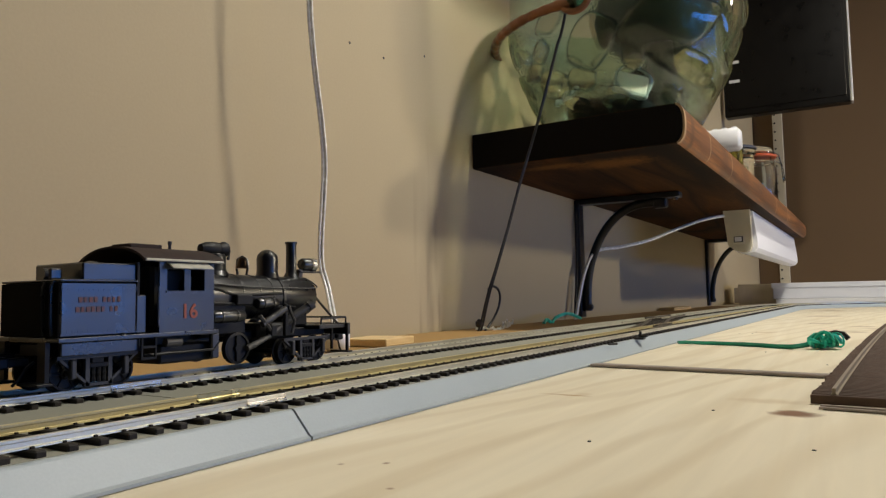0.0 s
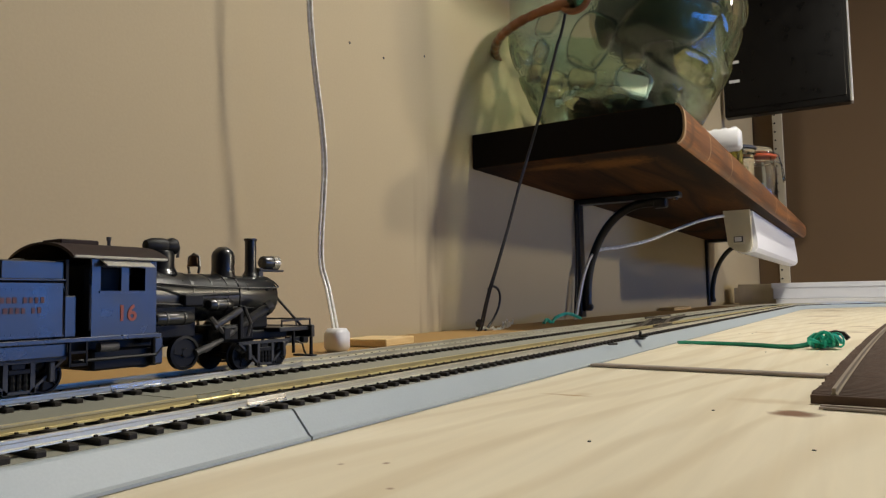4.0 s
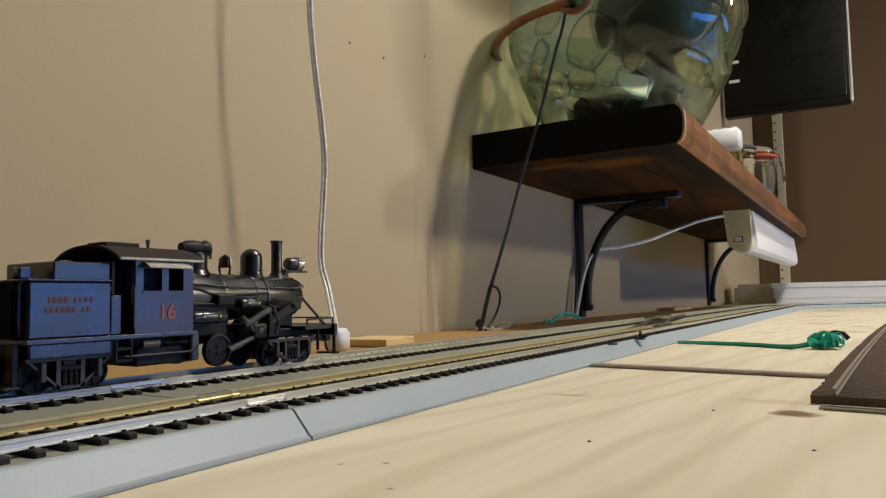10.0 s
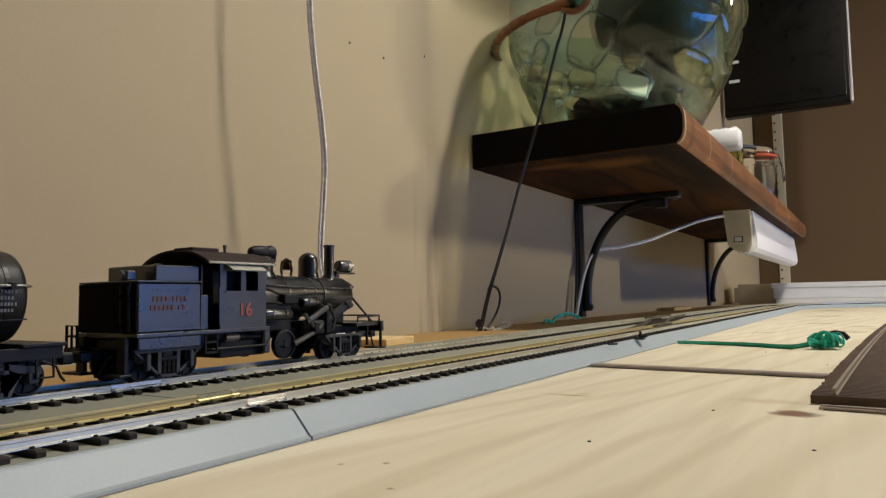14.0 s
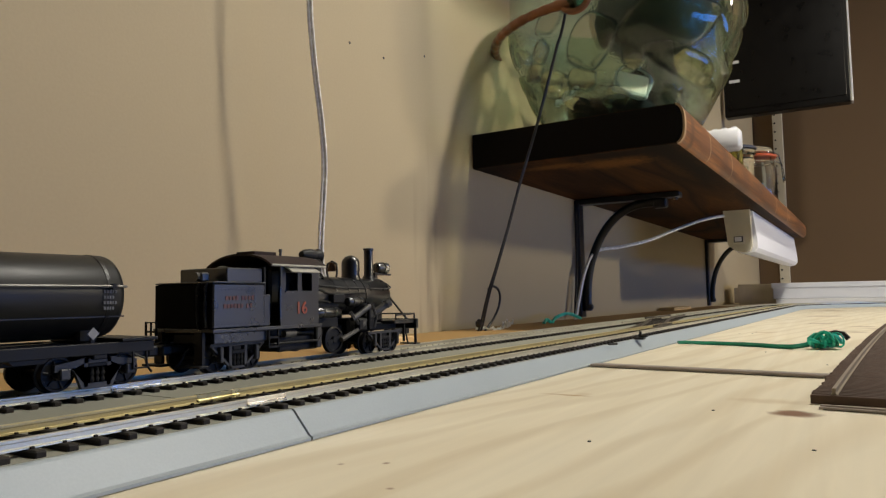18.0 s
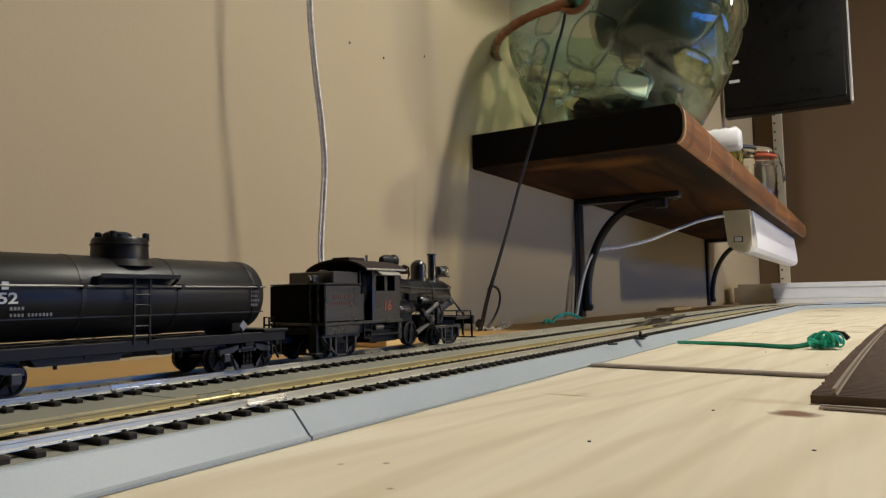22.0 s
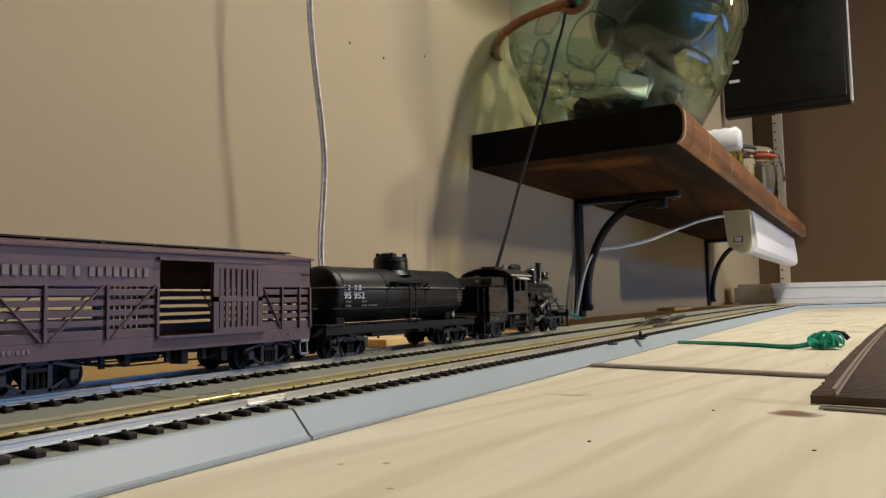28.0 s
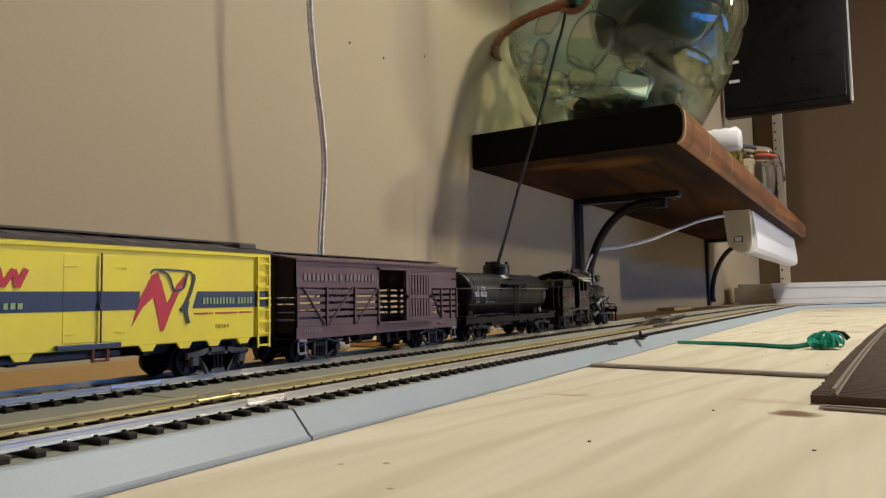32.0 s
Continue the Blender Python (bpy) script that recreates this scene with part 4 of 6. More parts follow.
part("body", Geo().lathe([(0.0, 0), (0.038, 0.001), (0.043, 0.008), (0.043, 0.088), (0.036, 0.100), (0.036, 0.112), (0.033, 0.112), (0.033, 0.100), (0.040, 0.087), (0.040, 0.010), (0.0, 0.006)], n=32), CLEAR_GLASS, jar, smooth=50)
part("seal", Geo().lathe([(0.034, 0.112), (0.043, 0.112), (0.044, 0.116), (0.034, 0.117)], n=32), RUBBER_RED, jar, "orange rubber ring")
part("lid", Geo().lathe([(0.040, 0.1172), (0.041, 0.122), (0.036, 0.132), (0.02, 0.138), (0.0, 0.139)], n=32), CLEAR_GLASS, jar, smooth=50)
part("wire_bail", Geo().tube([(0.037 * math.cos(a), 0.037 * math.sin(a), 0.103) for a in np.linspace(0, 2 * math.pi, 25)], 0.0012, 6), STEEL_WIRE, jar)
part("clamp", Geo().tube([(0.038, -0.008, 0.104), (0.052, -0.010, 0.095), (0.056, -0.010, 0.060), (0.052, 0.010, 0.060), (0.050, 0.010, 0.095), (0.046, 0.008, 0.118), (0.02, 0, 0.136)], 0.0014, 6), STEEL_WIRE, jar)
rings_ob = thing("lid_stack", "stack of glass jar lids with a grey ring on the shelf", "jar lid", m=pose(-0.250, 1.62, ST + 0.0003) @ Matrix.Diagonal((1.0, 1.0, 1.12, 1)))
part("pile", Geo().lathe([(0.0, 0), (0.045, 0.001), (0.045, 0.10), (0.050, 0.104), (0.050, 0.110), (0.0, 0.112)], n=28), CLEAR_GLASS, rings_ob, smooth=40)
part("ring", Geo().lathe([(0.044, 0.1125), (0.051, 0.1125), (0.052, 0.117), (0.044, 0.118)], n=28), DULL_RING, rings_ob, "dark grey ring")
OLIVE = glass("olive_glass", (0.45, 0.42, 0.10), 0.03)
bot = thing("olive_bottle", "small olive green glass bottle on the shelf", "bottle", m=pose(-0.235, 1.50, ST + 0.0003))
part("body", Geo().lathe([(0.0, 0), (0.024, 0.001), (0.026, 0.006), (0.026, 0.105), (0.014, 0.125), (0.012, 0.140), (0.0, 0.141)], n=24), OLIVE, bot, smooth=50)

# ---- flat screen ----
tv = thing("flat_screen", "black flat-screen television above the shelf", "television", m=pose(-0.195, 2.30, 0.585, 0, 0, 2))
part("cabinet", Geo().box(-0.172, 0.172, 0.0, 0.045, 0, 0.62, 0.004), TV_BLACK, tv)
part("screen", Geo().box(-0.160, 0.160, -0.003, 0.0, 0.02, 0.60, 0.0008), TV_BLACK, tv, "glossy black screen")
part("side_strip", Geo().box(0.172, 0.177, 0.004, 0.040, 0.002, 0.618, 0.001), WHITE_PLASTIC, tv, "pale side strip")
for z, w in ((0.1665, 0.030), (0.1060, 0.030)):
    part("label", Geo().box(-0.1545, -0.1545 + w, -0.0042, -0.003, z, z + 0.009), WHITE_PLASTIC, tv, "small white label")
part("mount", Geo().box(-0.175, -0.10, 0.045, 0.085, 0.25, 0.35, 0.003), BLACK_METAL, tv)

# ---- end of the room ----
post = thing("slotted_upright", "cream upright with peg holes on the end wall", "shelf upright")
part("panel", Geo().box(-0.3040, -0.2700, FAR_Y - 0.030, FAR_Y - 0.0005, -0.9, 1.2, 0.001), CREAM_PLASTIC, post)
for i in range(24):
    part("peg_hole", Geo().cyl((-0.296, FAR_Y - 0.0312, 0.02 + 0.034 * i), (-0.296, FAR_Y - 0.029, 0.02 + 0.034 * i), 0.0038, n=10), BLACK_METAL, post)
bx = thing("white_box", "long white cardboard box with a lid on the board", "box", m=pose(-0.245, 2.20, 0.0165, 0, 0, 4))
part("box_body", Geo().box(0.0, 0.62, 0.0, 0.16, 0.0, 0.036, 0.001), WHITE_CARD, bx)
part("lid", Geo().box(-0.004, 0.624, -0.004, 0.164, 0.031, 0.045, 0.001), WHITE_CARD, bx)
sh = thing("foam_sheet", "white foam sheet lying under the long box", "foam sheet", m=pose(-0.225, 2.08, 0.0003, 0, 0, 3))
part("sheet", Geo().box(0.0, 0.70, 0.0, 0.32, 0.0, 0.016, 0.001), WHITE_CARD, sh)
cb = thing("cardboard_box", "pale buff cardboard box against the wall", "box", m=pose(-0.340, 2.215, 0.0003, 0, 0, 7))
part("box_body", Geo().box(0.0, 0.10, 0.0, 0.14, 0.0, 0.060, 0.001), BROWN_CARD, cb)
part("flap", Geo().box(-0.012, 0.0, 0.002, 0.012, 0.004, 0.050, 0.0005), BROWN_CARD, cb)
for x, y in ((-0.0421, 0.2188), (-0.0592, 0.1603), (-0.0127, 0.1732), (-0.0991, 0.6387), (-0.0888, 0.6411), (-0.0885, 0.660), (-0.055, 0.445), (-0.060, 0.86), (-0.020, 0.375)):
    thing("nail", "small dark nail set in the plywood", "nail", "nails in the plywood", geo=Geo().lathe([(0.0005, 0.0), (0.0004, 0.0002), (0.0, 0.0003)], (x, y, 0), 8), material=BLACK_METAL)
thing("joint_strip", "grey metal strip lying across the joint of two plywood sheets", "metal strip",
      m=pose(-0.118, 0.3325, 0, 0, 0, -5.9), geo=Geo().box(0, 0.42, -0.0066, 0, 0.0002, 0.0016, 0.0003), material=STRIP)
for y, z in [(0.4644, 0.2604), (0.5142, 0.2612), (0.5845, 0.2835)]:
    thing("nail_hole", "small dark nail hole in the wall", "nail hole", "nail holes in the wall", geo=Geo().lathe([(0.0013, 0.0), (0.0011, 0.0003), (0.0, 0.0004)], (BOARD_W, y, z), 8, "x"), material=BLACK_METAL)
# ---- lamps of the room ----
cl = thing("ceiling_lamp", "round opal ceiling lamp, lit", "ceiling lamp", m=pose(0.40, 0.88, CEIL - 0.06))
part("diffuser", Geo().lathe([(0.0, 0.0), (0.15, 0.004), (0.17, 0.03), (0.17, 0.058)], n=32), glowing("warm_opal", (1.0, 0.82, 0.6), 3.0), cl)

pend = thing("pendant_lamp", "small lit pendant lamp hanging from the ceiling", "pendant lamp", m=pose(*PENDANT))
part("cable", Geo().cyl((0, 0, 0.10), (0, 0, CEIL - PENDANT[2] - 0.001), 0.003, n=8), WIRE_BLACK, pend)
part("cap", Geo().lathe([(0.03, 0.07), (0.03, 0.095), (0.01, 0.105)], (0, 0, 0), 20), BLACK_METAL, pend)

# ---- train: shared pieces ----
LOCO_BLACK = material("loco_black_paint", (0.0032, 0.0038, 0.0060), 0.30, spec=0.85, coat=0.0, dark=(0.0040, 0.0042, 0.0055), scale=120, detail=3000, fine=0.25, bump=0.02)
TANK_BLACK = material("tank_black_paint", (0.007, 0.007, 0.008), 0.42, spec=0.32, dark=(0.007, 0.007, 0.007), scale=90, detail=3000, fine=0.2, bump=0.02)
FRAME_BLACK = material("underframe_black", (0.007, 0.007, 0.008), 0.5, spec=0.25, scale=150, detail=3000, fine=0.3, bump=0.02)
# matt black without sheen, for a face that should mirror no wall
MATT_BLACK = material("matt_black_no_reflection", (0.003, 0.003, 0.003), 0.8, spec=0.08, scale=150, detail=3000, fine=0.3, bump=0.02)
ROOF_RUST = material("weathered_roof", (0.040, 0.023, 0.019), 0.75, spec=0.25, dark=(0.016, 0.012, 0.012), scale=130, detail=3000, fine=0.25, bump=0.02)
OFF_WHITE = material("off_white_trim", (0.50, 0.48, 0.40), 0.6, dark=(0.33, 0.31, 0.25), scale=200, detail=3000, fine=0.15)
IRON = material("bare_iron", (0.115, 0.11, 0.105), 0.45, 0.5, dark=(0.05, 0.048, 0.045), scale=250, detail=3000, fine=0.2)
TRUCK_GREY = material("dusty_truck_frame", (0.045, 0.045, 0.048), 0.5, dark=(0.020, 0.020, 0.021), scale=250, detail=3000, fine=0.25)
DUST_GREY = material("grey_truck_frame", (0.15, 0.15, 0.155), 0.55, dark=(0.07, 0.07, 0.072), scale=250, detail=3000, fine=0.25)
BROWN_CAR = material("freight_car_brown", (0.132, 0.076, 0.088), 0.5, dark=(0.090, 0.052, 0.060), scale=90, detail=2500, fine=0.16, bump=0.02, random=0.08)
BROWN_DARK = material("freight_car_brown_end", (0.030, 0.017, 0.015), 0.7, scale=90, detail=2500, fine=0.2)
YELLOW_CAR = material("reefer_yellow", (0.94, 0.79, 0.025), 0.45, dark=(0.87, 0.69, 0.045), scale=70, detail=2500, fine=0.06, bump=0.02, spread=0.4)
BLUE_BAND = material("reefer_blue", (0.025, 0.045, 0.11), 0.5, dark=(0.035, 0.05, 0.09), scale=90, detail=2500, fine=0.15)
RED_INK = material("red_lettering", (0.62, 0.035, 0.06), 0.5, scale=120, detail=2500, fine=0.06)
ORANGE_INK = material("orange_lettering", (0.36, 0.080, 0.040), 0.6, dark=(0.24, 0.06, 0.035), scale=200, detail=2500, fine=0.1)
FADED_ORANGE = material("faded_orange_lettering", (0.15, 0.045, 0.035), 0.6, dark=(0.06, 0.028, 0.03), scale=400, detail=2500, fine=0.1)
WHITE_INK = material("white_lettering", (0.70, 0.70, 0.70), 0.55, dark=(0.45, 0.45, 0.45), scale=250, detail=2500, fine=0.1)
FADED_INK = material("faded_lettering", (0.25, 0.20, 0.205), 0.6, dark=(0.16, 0.115, 0.12), scale=300, detail=2500, fine=0.15)
GREEN_INK = material("pale_green_lettering", (0.36, 0.48, 0.24), 0.55, scale=250, detail=2500, fine=0.1)
DULL_WIRE = material("dull_handrail_wire", (0.22, 0.21, 0.19), 0.5, 0.4, scale=200, detail=2500, fine=0.1)
GREY_INK = material("grey_lettering", (0.19, 0.19, 0.20), 0.6, dark=(0.10, 0.10, 0.11), scale=300, detail=2500, fine=0.15)
PALE_STEP = material("pale_worn_step", (0.30, 0.30, 0.33), 0.4, 0.3, scale=250, detail=3000, fine=0.15)
LENS = glass("lamp_lens", (0.95, 0.95, 0.9), 0.05)

WHEELS = []          # every wheelset with its axle place
WR = 0.0048
ZAX = RAILTOP + WR
g = Geo()
for s in (-1, 1):
    c = s * 0.0084
    g.lathe([(0.0012, c - s * 0.0014), (0.0044, c - s * 0.0014), (0.0055, c - s * 0.0012), (0.0054, c - s * 0.0008), (WR, c - s * 0.0006), (WR - 0.0001, c + s * 0.0014), (0.0042, c + s * 0.0014),
             (0.0039, c + s * 0.0008), (0.0018, c + s * 0.0008), (0.0016, c + s * 0.0015), (0.0010, c + s * 0.0015)], n=24, axis="x")
    for k in range(6):
        a = k * math.pi / 3
        g.tube([(c + s * 0.0010, 0.0016 * math.cos(a), 0.0016 * math.sin(a)), (c + s * 0.0010, 0.0041 * math.cos(a), 0.0041 * math.sin(a))], 0.0004, 5)
g.cyl((-0.0105, 0, 0), (0.0105, 0, 0), 0.0010, n=8)
WHEEL_MESH = g.mesh("wheelset", FRAME_BLACK, 40)


def wheelset(parent, y):
    ob = new("wheelset", WHEEL_MESH)
    ob.parent, ob.location = parent, (0, y, ZAX)
    WHEELS.append((ob, y))
    return ob


def truck(car, y, base=0.0193, mat=TRUCK_GREY, archbar=True, hung=False):
    """A four-wheel truck: bolster, side frames with journals and springs, wheelsets."""
    h = base / 2
    tr = part("truck", Geo().box(-0.012, 0.012, y - 0.0020, y + 0.0020, ZAX - 0.0005, ZAX + 0.0042, 0.0004), FRAME_BLACK, car)
    for s in (-1, 1):
        x0, x1 = sorted((s * 0.0112, s * 0.0126))
        f = Geo()
        zt, zm, zb = ZAX + 0.0042, ZAX + 0.0016, ZAX - 0.0030
        if hung:
            f.box(x0, x1, y - h - 0.0042, y + h + 0.0042, zt - 0.0002, zt + 0.0008)
            for q in (-1, 1):
                f.prism([(y + q * (h + 0.0040), zt), (y + q * (h + 0.0030), zt), (y + q * 0.0030, zb), (y + q * 0.0040, zb)], "x", x0, x1)
            f.box(x0, x1, y - 0.0042, y + 0.0042, zb - 0.0008, zb)
        elif archbar:
            for poly in ([(-h - 0.002, zm + 0.0008), (-0.0036, zt), (0.0036, zt), (h + 0.002, zm + 0.0008), (h + 0.002, zm), (0.0034, zt - 0.0009), (-0.0034, zt - 0.0009), (-h - 0.002, zm)],
                         [(-h - 0.002, zm), (-0.0036, zb), (0.0036, zb), (h + 0.002, zm), (h + 0.002, zm - 0.0008), (0.0038, zb - 0.0008), (-0.0038, zb - 0.0008), (-h - 0.002, zm - 0.0008)]):
                f.prism([(y + a, b) for a, b in poly], "x", x0, x1)
            f.box(x0, x1, y - h - 0.0024, y + h + 0.0024, zb - 0.0014, zb - 0.0008)
        else:
            top = [(-h - 0.0025, zm + 0.0012), (-h + 0.002, zm + 0.0018), (-0.0035, zt), (0.0035, zt), (h - 0.002, zm + 0.0018), (h + 0.0025, zm + 0.0012),
                   (h + 0.0025, zm - 0.0008), (h - 0.003, zm - 0.0002), (0.0042, zt - 0.0016), (-0.0042, zt - 0.0016), (-h + 0.003, zm - 0.0002), (-h - 0.0025, zm - 0.0008)]
            f.prism([(y + a, b) for a, b in top], "x", x0, x1)
            f.prism([(y + a, b) for a, b in [(-h + 0.002, zm), (-0.004, zb), (0.004, zb), (h - 0.002, zm), (h - 0.003, zm - 0.001), (0.0045, zb - 0.0016), (-0.0045, zb - 0.0016), (-h + 0.003, zm - 0.001)]], "x", x0, x1)
        for q in (-0.0034, 0.0034):
            f.box(x0, x1, y + q - 0.0006, y + q + 0.0006, zb - 0.001, zt)
        part("side_frame", f, mat, tr)
        sp = Geo()
        for q in (-0.0016, 0.0, 0.0016):
            sp.lathe([(0.0007, zb + 0.0002), (0.0008, zb + 0.001), (0.0006, zb + 0.0018), (0.0008, zb + 0.0026), (0.0006, zb + 0.0034), (0.0007, zb + 0.0042)], (s * 0.0121, y + q, 0), 8)
        sp.box(min(x0, x1), max(x0, x1) , y - 0.0028, y + 0.0028, zb + 0.0042, zb + 0.0056, 0.0002)
        part("spring_pack", sp, FRAME_BLACK, tr)
        for q in (-h, h):
            jw = 0.0008 if hung else 0.0014
            part("journal_box", Geo().box(s * 0.0127 - 0.0010, s * 0.0127 + 0.0010, y + q - jw, y + q + jw, ZAX - 0.0014, ZAX + (0.0040 if hung else 0.0016), 0.0003), mat, tr)
    for q in (-h, h):
        wheelset(tr, y + q)
    return tr


def coupler(car, y, s):
    g = Geo().box(-0.0016, 0.0016, *sorted((y, y + s * 0.0065)), 0.0178, 0.0202, 0.0003)
    g.box(-0.0026, 0.0030, *sorted((y + s * 0.0058, y + s * 0.0098)), 0.0174, 0.0208, 0.0006)
    part("coupler", g, FRAME_BLACK, car)
    part("air_hose", Geo().tube([(0.004, y, 0.019), (0.0055, y + s * 0.003, 0.0175), (0.005, y + s * 0.0045, 0.0145), (0.0045, y + s * 0.006, 0.013)], 0.0004, 6), FRAME_BLACK, car)


def letters(name, body, size, x, y, z, mat, parent, label="", squeeze=1.0):
    """Raised lettering in the built-in font on a side that faces +x, starting at y."""
    cu = bpy.data.curves.new(name, "FONT")
    cu.body, cu.size, cu.extrude, cu.offset = body, size, 0.0001, size * 0.02
    ob = bpy.data.objects.new(name, cu)
    scene.collection.objects.link(ob)
    me = bpy.data.meshes.new_from_object(ob.evaluated_get(bpy.context.evaluated_depsgraph_get()))
    bpy.data.objects.remove(ob)
    me.transform(Matrix(((0, 0, 1, x), (squeeze, 0, 0, y), (0, 1, 0, z), (0, 0, 0, 1))))
    me.materials.clear()
    me.materials.append(mat)
    o = new(name, me)
    o.parent = parent
    return tagged(o, label) if label else o


def bars(name, words, y, z, h, cw, x, mat, parent, label=""):
    """Plain bars the size of letters; words is the list of letter counts."""
    g, r = Geo(), random.Random(len(words) * 31 + sum(words))
    for n in words:
        for _ in range(n):
            w = cw * r.uniform(0.50, 0.72)
            g.box(x - 0.0001, x + 0.0001, y, y + w, z, z + h * r.uniform(0.90, 1.0))
            y += cw
        y += cw * 0.7
    return part(name, g, mat, parent, label)


# ---- locomotive ----
loco = thing("steam_locomotive", "black geared steam locomotive model with orange lettering on the track", "model locomotive", "train on the track")
part("underframe", Geo().box(-0.006, 0.006, -0.046, 0.070, 0.0205, 0.0240, 0.0004), FRAME_BLACK, loco)
part("running_board", Geo().box(-0.0158, 0.0158, -0.0470, 0.0065, 0.0243, 0.0256, 0.0002), LOCO_BLACK, loco)
for s in (-1, 1):
    part("side_sill", Geo().box(*sorted((s * 0.0128, s * 0.0145)), -0.0455, -0.0215, 0.0205, 0.0243, 0.0003), LOCO_BLACK, loco)
tender = part("tender_tank", Geo().box(-0.0150, 0.0150, -0.0463, -0.0233, 0.0256, 0.0410, 0.0005), LOCO_BLACK, loco)
# sheet added over the rear face to keep the wall's reflection off it
part("rear_reflection_cover", Geo().box(-0.0149, 0.0149, -0.0468, -0.0464, 0.0258, 0.0408, 0.0001), MATT_BLACK, tender)
part("top_rim", Geo().box(-0.0153, 0.0153, -0.0466, -0.0231, 0.0410, 0.0416, 0.0002), LOCO_BLACK, tender)
part("beading", Geo().box(0.0150, 0.01525, -0.0462, -0.0234, 0.0392, 0.0396).box(0.0150, 0.01525, -0.0462, -0.0234, 0.0262, 0.0266), LOCO_BLACK, tender)
riv = Geo()
for i in range(16):
    for z in (0.0387, 0.0272):
        yy = -0.0457 + i * 0.00148
        riv.box(0.0150, 0.01516, yy - 0.00014, yy + 0.00014, z - 0.00014, z + 0.00014)
tagged(part("rivets", riv, LOCO_BLACK, tender), kind="stuff")
part("rear_ladder_rail", Geo().tube([(0.0085, -0.0470, 0.0262), (0.0085, -0.0475, 0.0300), (0.0085, -0.0475, 0.0395), (0.0085, -0.0466, 0.0412)], 0.0005, 6).tube([(0.0125, -0.0470, 0.0262), (0.0125, -0.0475, 0.0300), (0.0125, -0.0475, 0.0395), (0.0125, -0.0466, 0.0412)], 0.0005, 6), LOCO_BLACK, tender)
part("bunker", Geo().box(-0.0120, 0.0128, -0.0388, -0.0222, 0.0414, 0.0466, 0.0004), LOCO_BLACK, loco)
part("filler_cap", Geo().lathe([(0.0022, 0.0466), (0.0022, 0.0474), (0.0012, 0.0480), (0.0, 0.0481)], (-0.004, -0.026, 0), 12), LOCO_BLACK, loco, smooth=40)
part("rear_headlamp", Geo().box(0.0035, 0.0075, -0.0452, -0.0415, 0.0416, 0.0450, 0.0006).lathe([(0.0015, -0.0461), (0.0016, -0.0452)], (0.0055, 0, 0.0434), 12, "y"), LOCO_BLACK, loco)
part("footplate_box", Geo().box(0.0060, 0.0136, -0.0226, -0.0190, 0.0256, 0.0372, 0.0004), LOCO_BLACK, loco)
part("footplate_box", Geo().box(-0.0136, -0.0060, -0.0226, -0.0190, 0.0256, 0.0372, 0.0004), LOCO_BLACK, loco)
cab = part("cab", Geo().box(-0.0150, 0.0150, -0.0158, 0.0040, 0.0256, 0.0262).box(-0.0150, 0.0150, 0.0034, 0.0042, 0.0262, 0.0478), LOCO_BLACK, loco)
for s in (-1, 1):
    a, b = sorted((s * 0.0149, s * 0.0156))
    g = Geo()
    g.box(a, b, -0.0160, 0.0046, 0.0256, 0.0382).box(a, b, -0.0160, 0.0046, 0.0452, 0.0480)
    g.box(a, b, -0.0160, -0.0134, 0.0382, 0.0452).box(a, b, -0.0070, -0.0054, 0.0382, 0.0452).box(a, b, 0.0008, 0.0046, 0.0382, 0.0452)
    side = part("cab_side", g, LOCO_BLACK, cab)
    part("window_sash", Geo().box(*sorted((s * 0.0146, s * 0.0150)), -0.0058, -0.0042, 0.0382, 0.0452).box(*sorted((s * 0.0156, s * 0.0160)), -0.0138, 0.0012, 0.0378, 0.0384), LOCO_BLACK, cab)
    part("grab_iron", Geo().tube([(s * 0.0156, -0.0166, 0.0275), (s * 0.0162, -0.0168, 0.028), (s * 0.0162, -0.0168, 0.0395), (s * 0.0156, -0.0166, 0.040)], 0.0003, 6), LOCO_BLACK, cab)
    awn = [(s * 0.0157, 0.0476), (s * 0.0192, 0.0456), (s * 0.0192, 0.0453), (s * 0.0157, 0.0471)]
    part("window_awning", Geo().prism(awn, "y", -0.0137, 0.0016), OFF_WHITE, cab, "off-white window awning")
    part("roof_trim", Geo().box(*sorted((s * 0.0168, s * 0.0176)), -0.0222, 0.0072, 0.0474, 0.0482, 0.0002), OFF_WHITE, cab, "off-white roof edge")
part("backhead", Geo().lathe([(0.0, -0.002), (0.0088, -0.0015), (0.0095, 0.003)], (0, 0, 0.0360), 20, "y"), FRAME_BLACK, cab)
arc_o = [(0.0176 * math.sin(a) / math.sin(1.05), 0.0480 + 0.0046 * (math.cos(a) - math.cos(1.05)) / (1 - math.cos(1.05))) for a in np.linspace(-1.05, 1.05, 19)]
arc_i = [(u * 0.965, w - 0.0007) for u, w in arc_o[::-1]]
part("roof", Geo().prism(arc_o + arc_i, "y", -0.0225, 0.0075), ROOF_RUST, loco, "rust-brown arched cab roof", smooth=40)
end_arc = [(u * 0.95, w - 0.0004) for u, w in arc_o] + [(0.0150, 0.0470), (-0.0150, 0.0470)]
part("roof_front", Geo().prism(end_arc, "y", 0.0036, 0.0042), LOCO_BLACK, loco)
part("roof_hatch", Geo().box(-0.0050, 0.0050, -0.0190, -0.0075, 0.0520, 0.0536, 0.0003), ROOF_RUST, loco)
part("whistle", Geo().lathe([(0.0005, 0.0520), (0.0005, 0.0540), (0.0007, 0.0541), (0.0007, 0.0552), (0.0, 0.0553)], (0.002, -0.0025, 0), 8), IRON, loco)

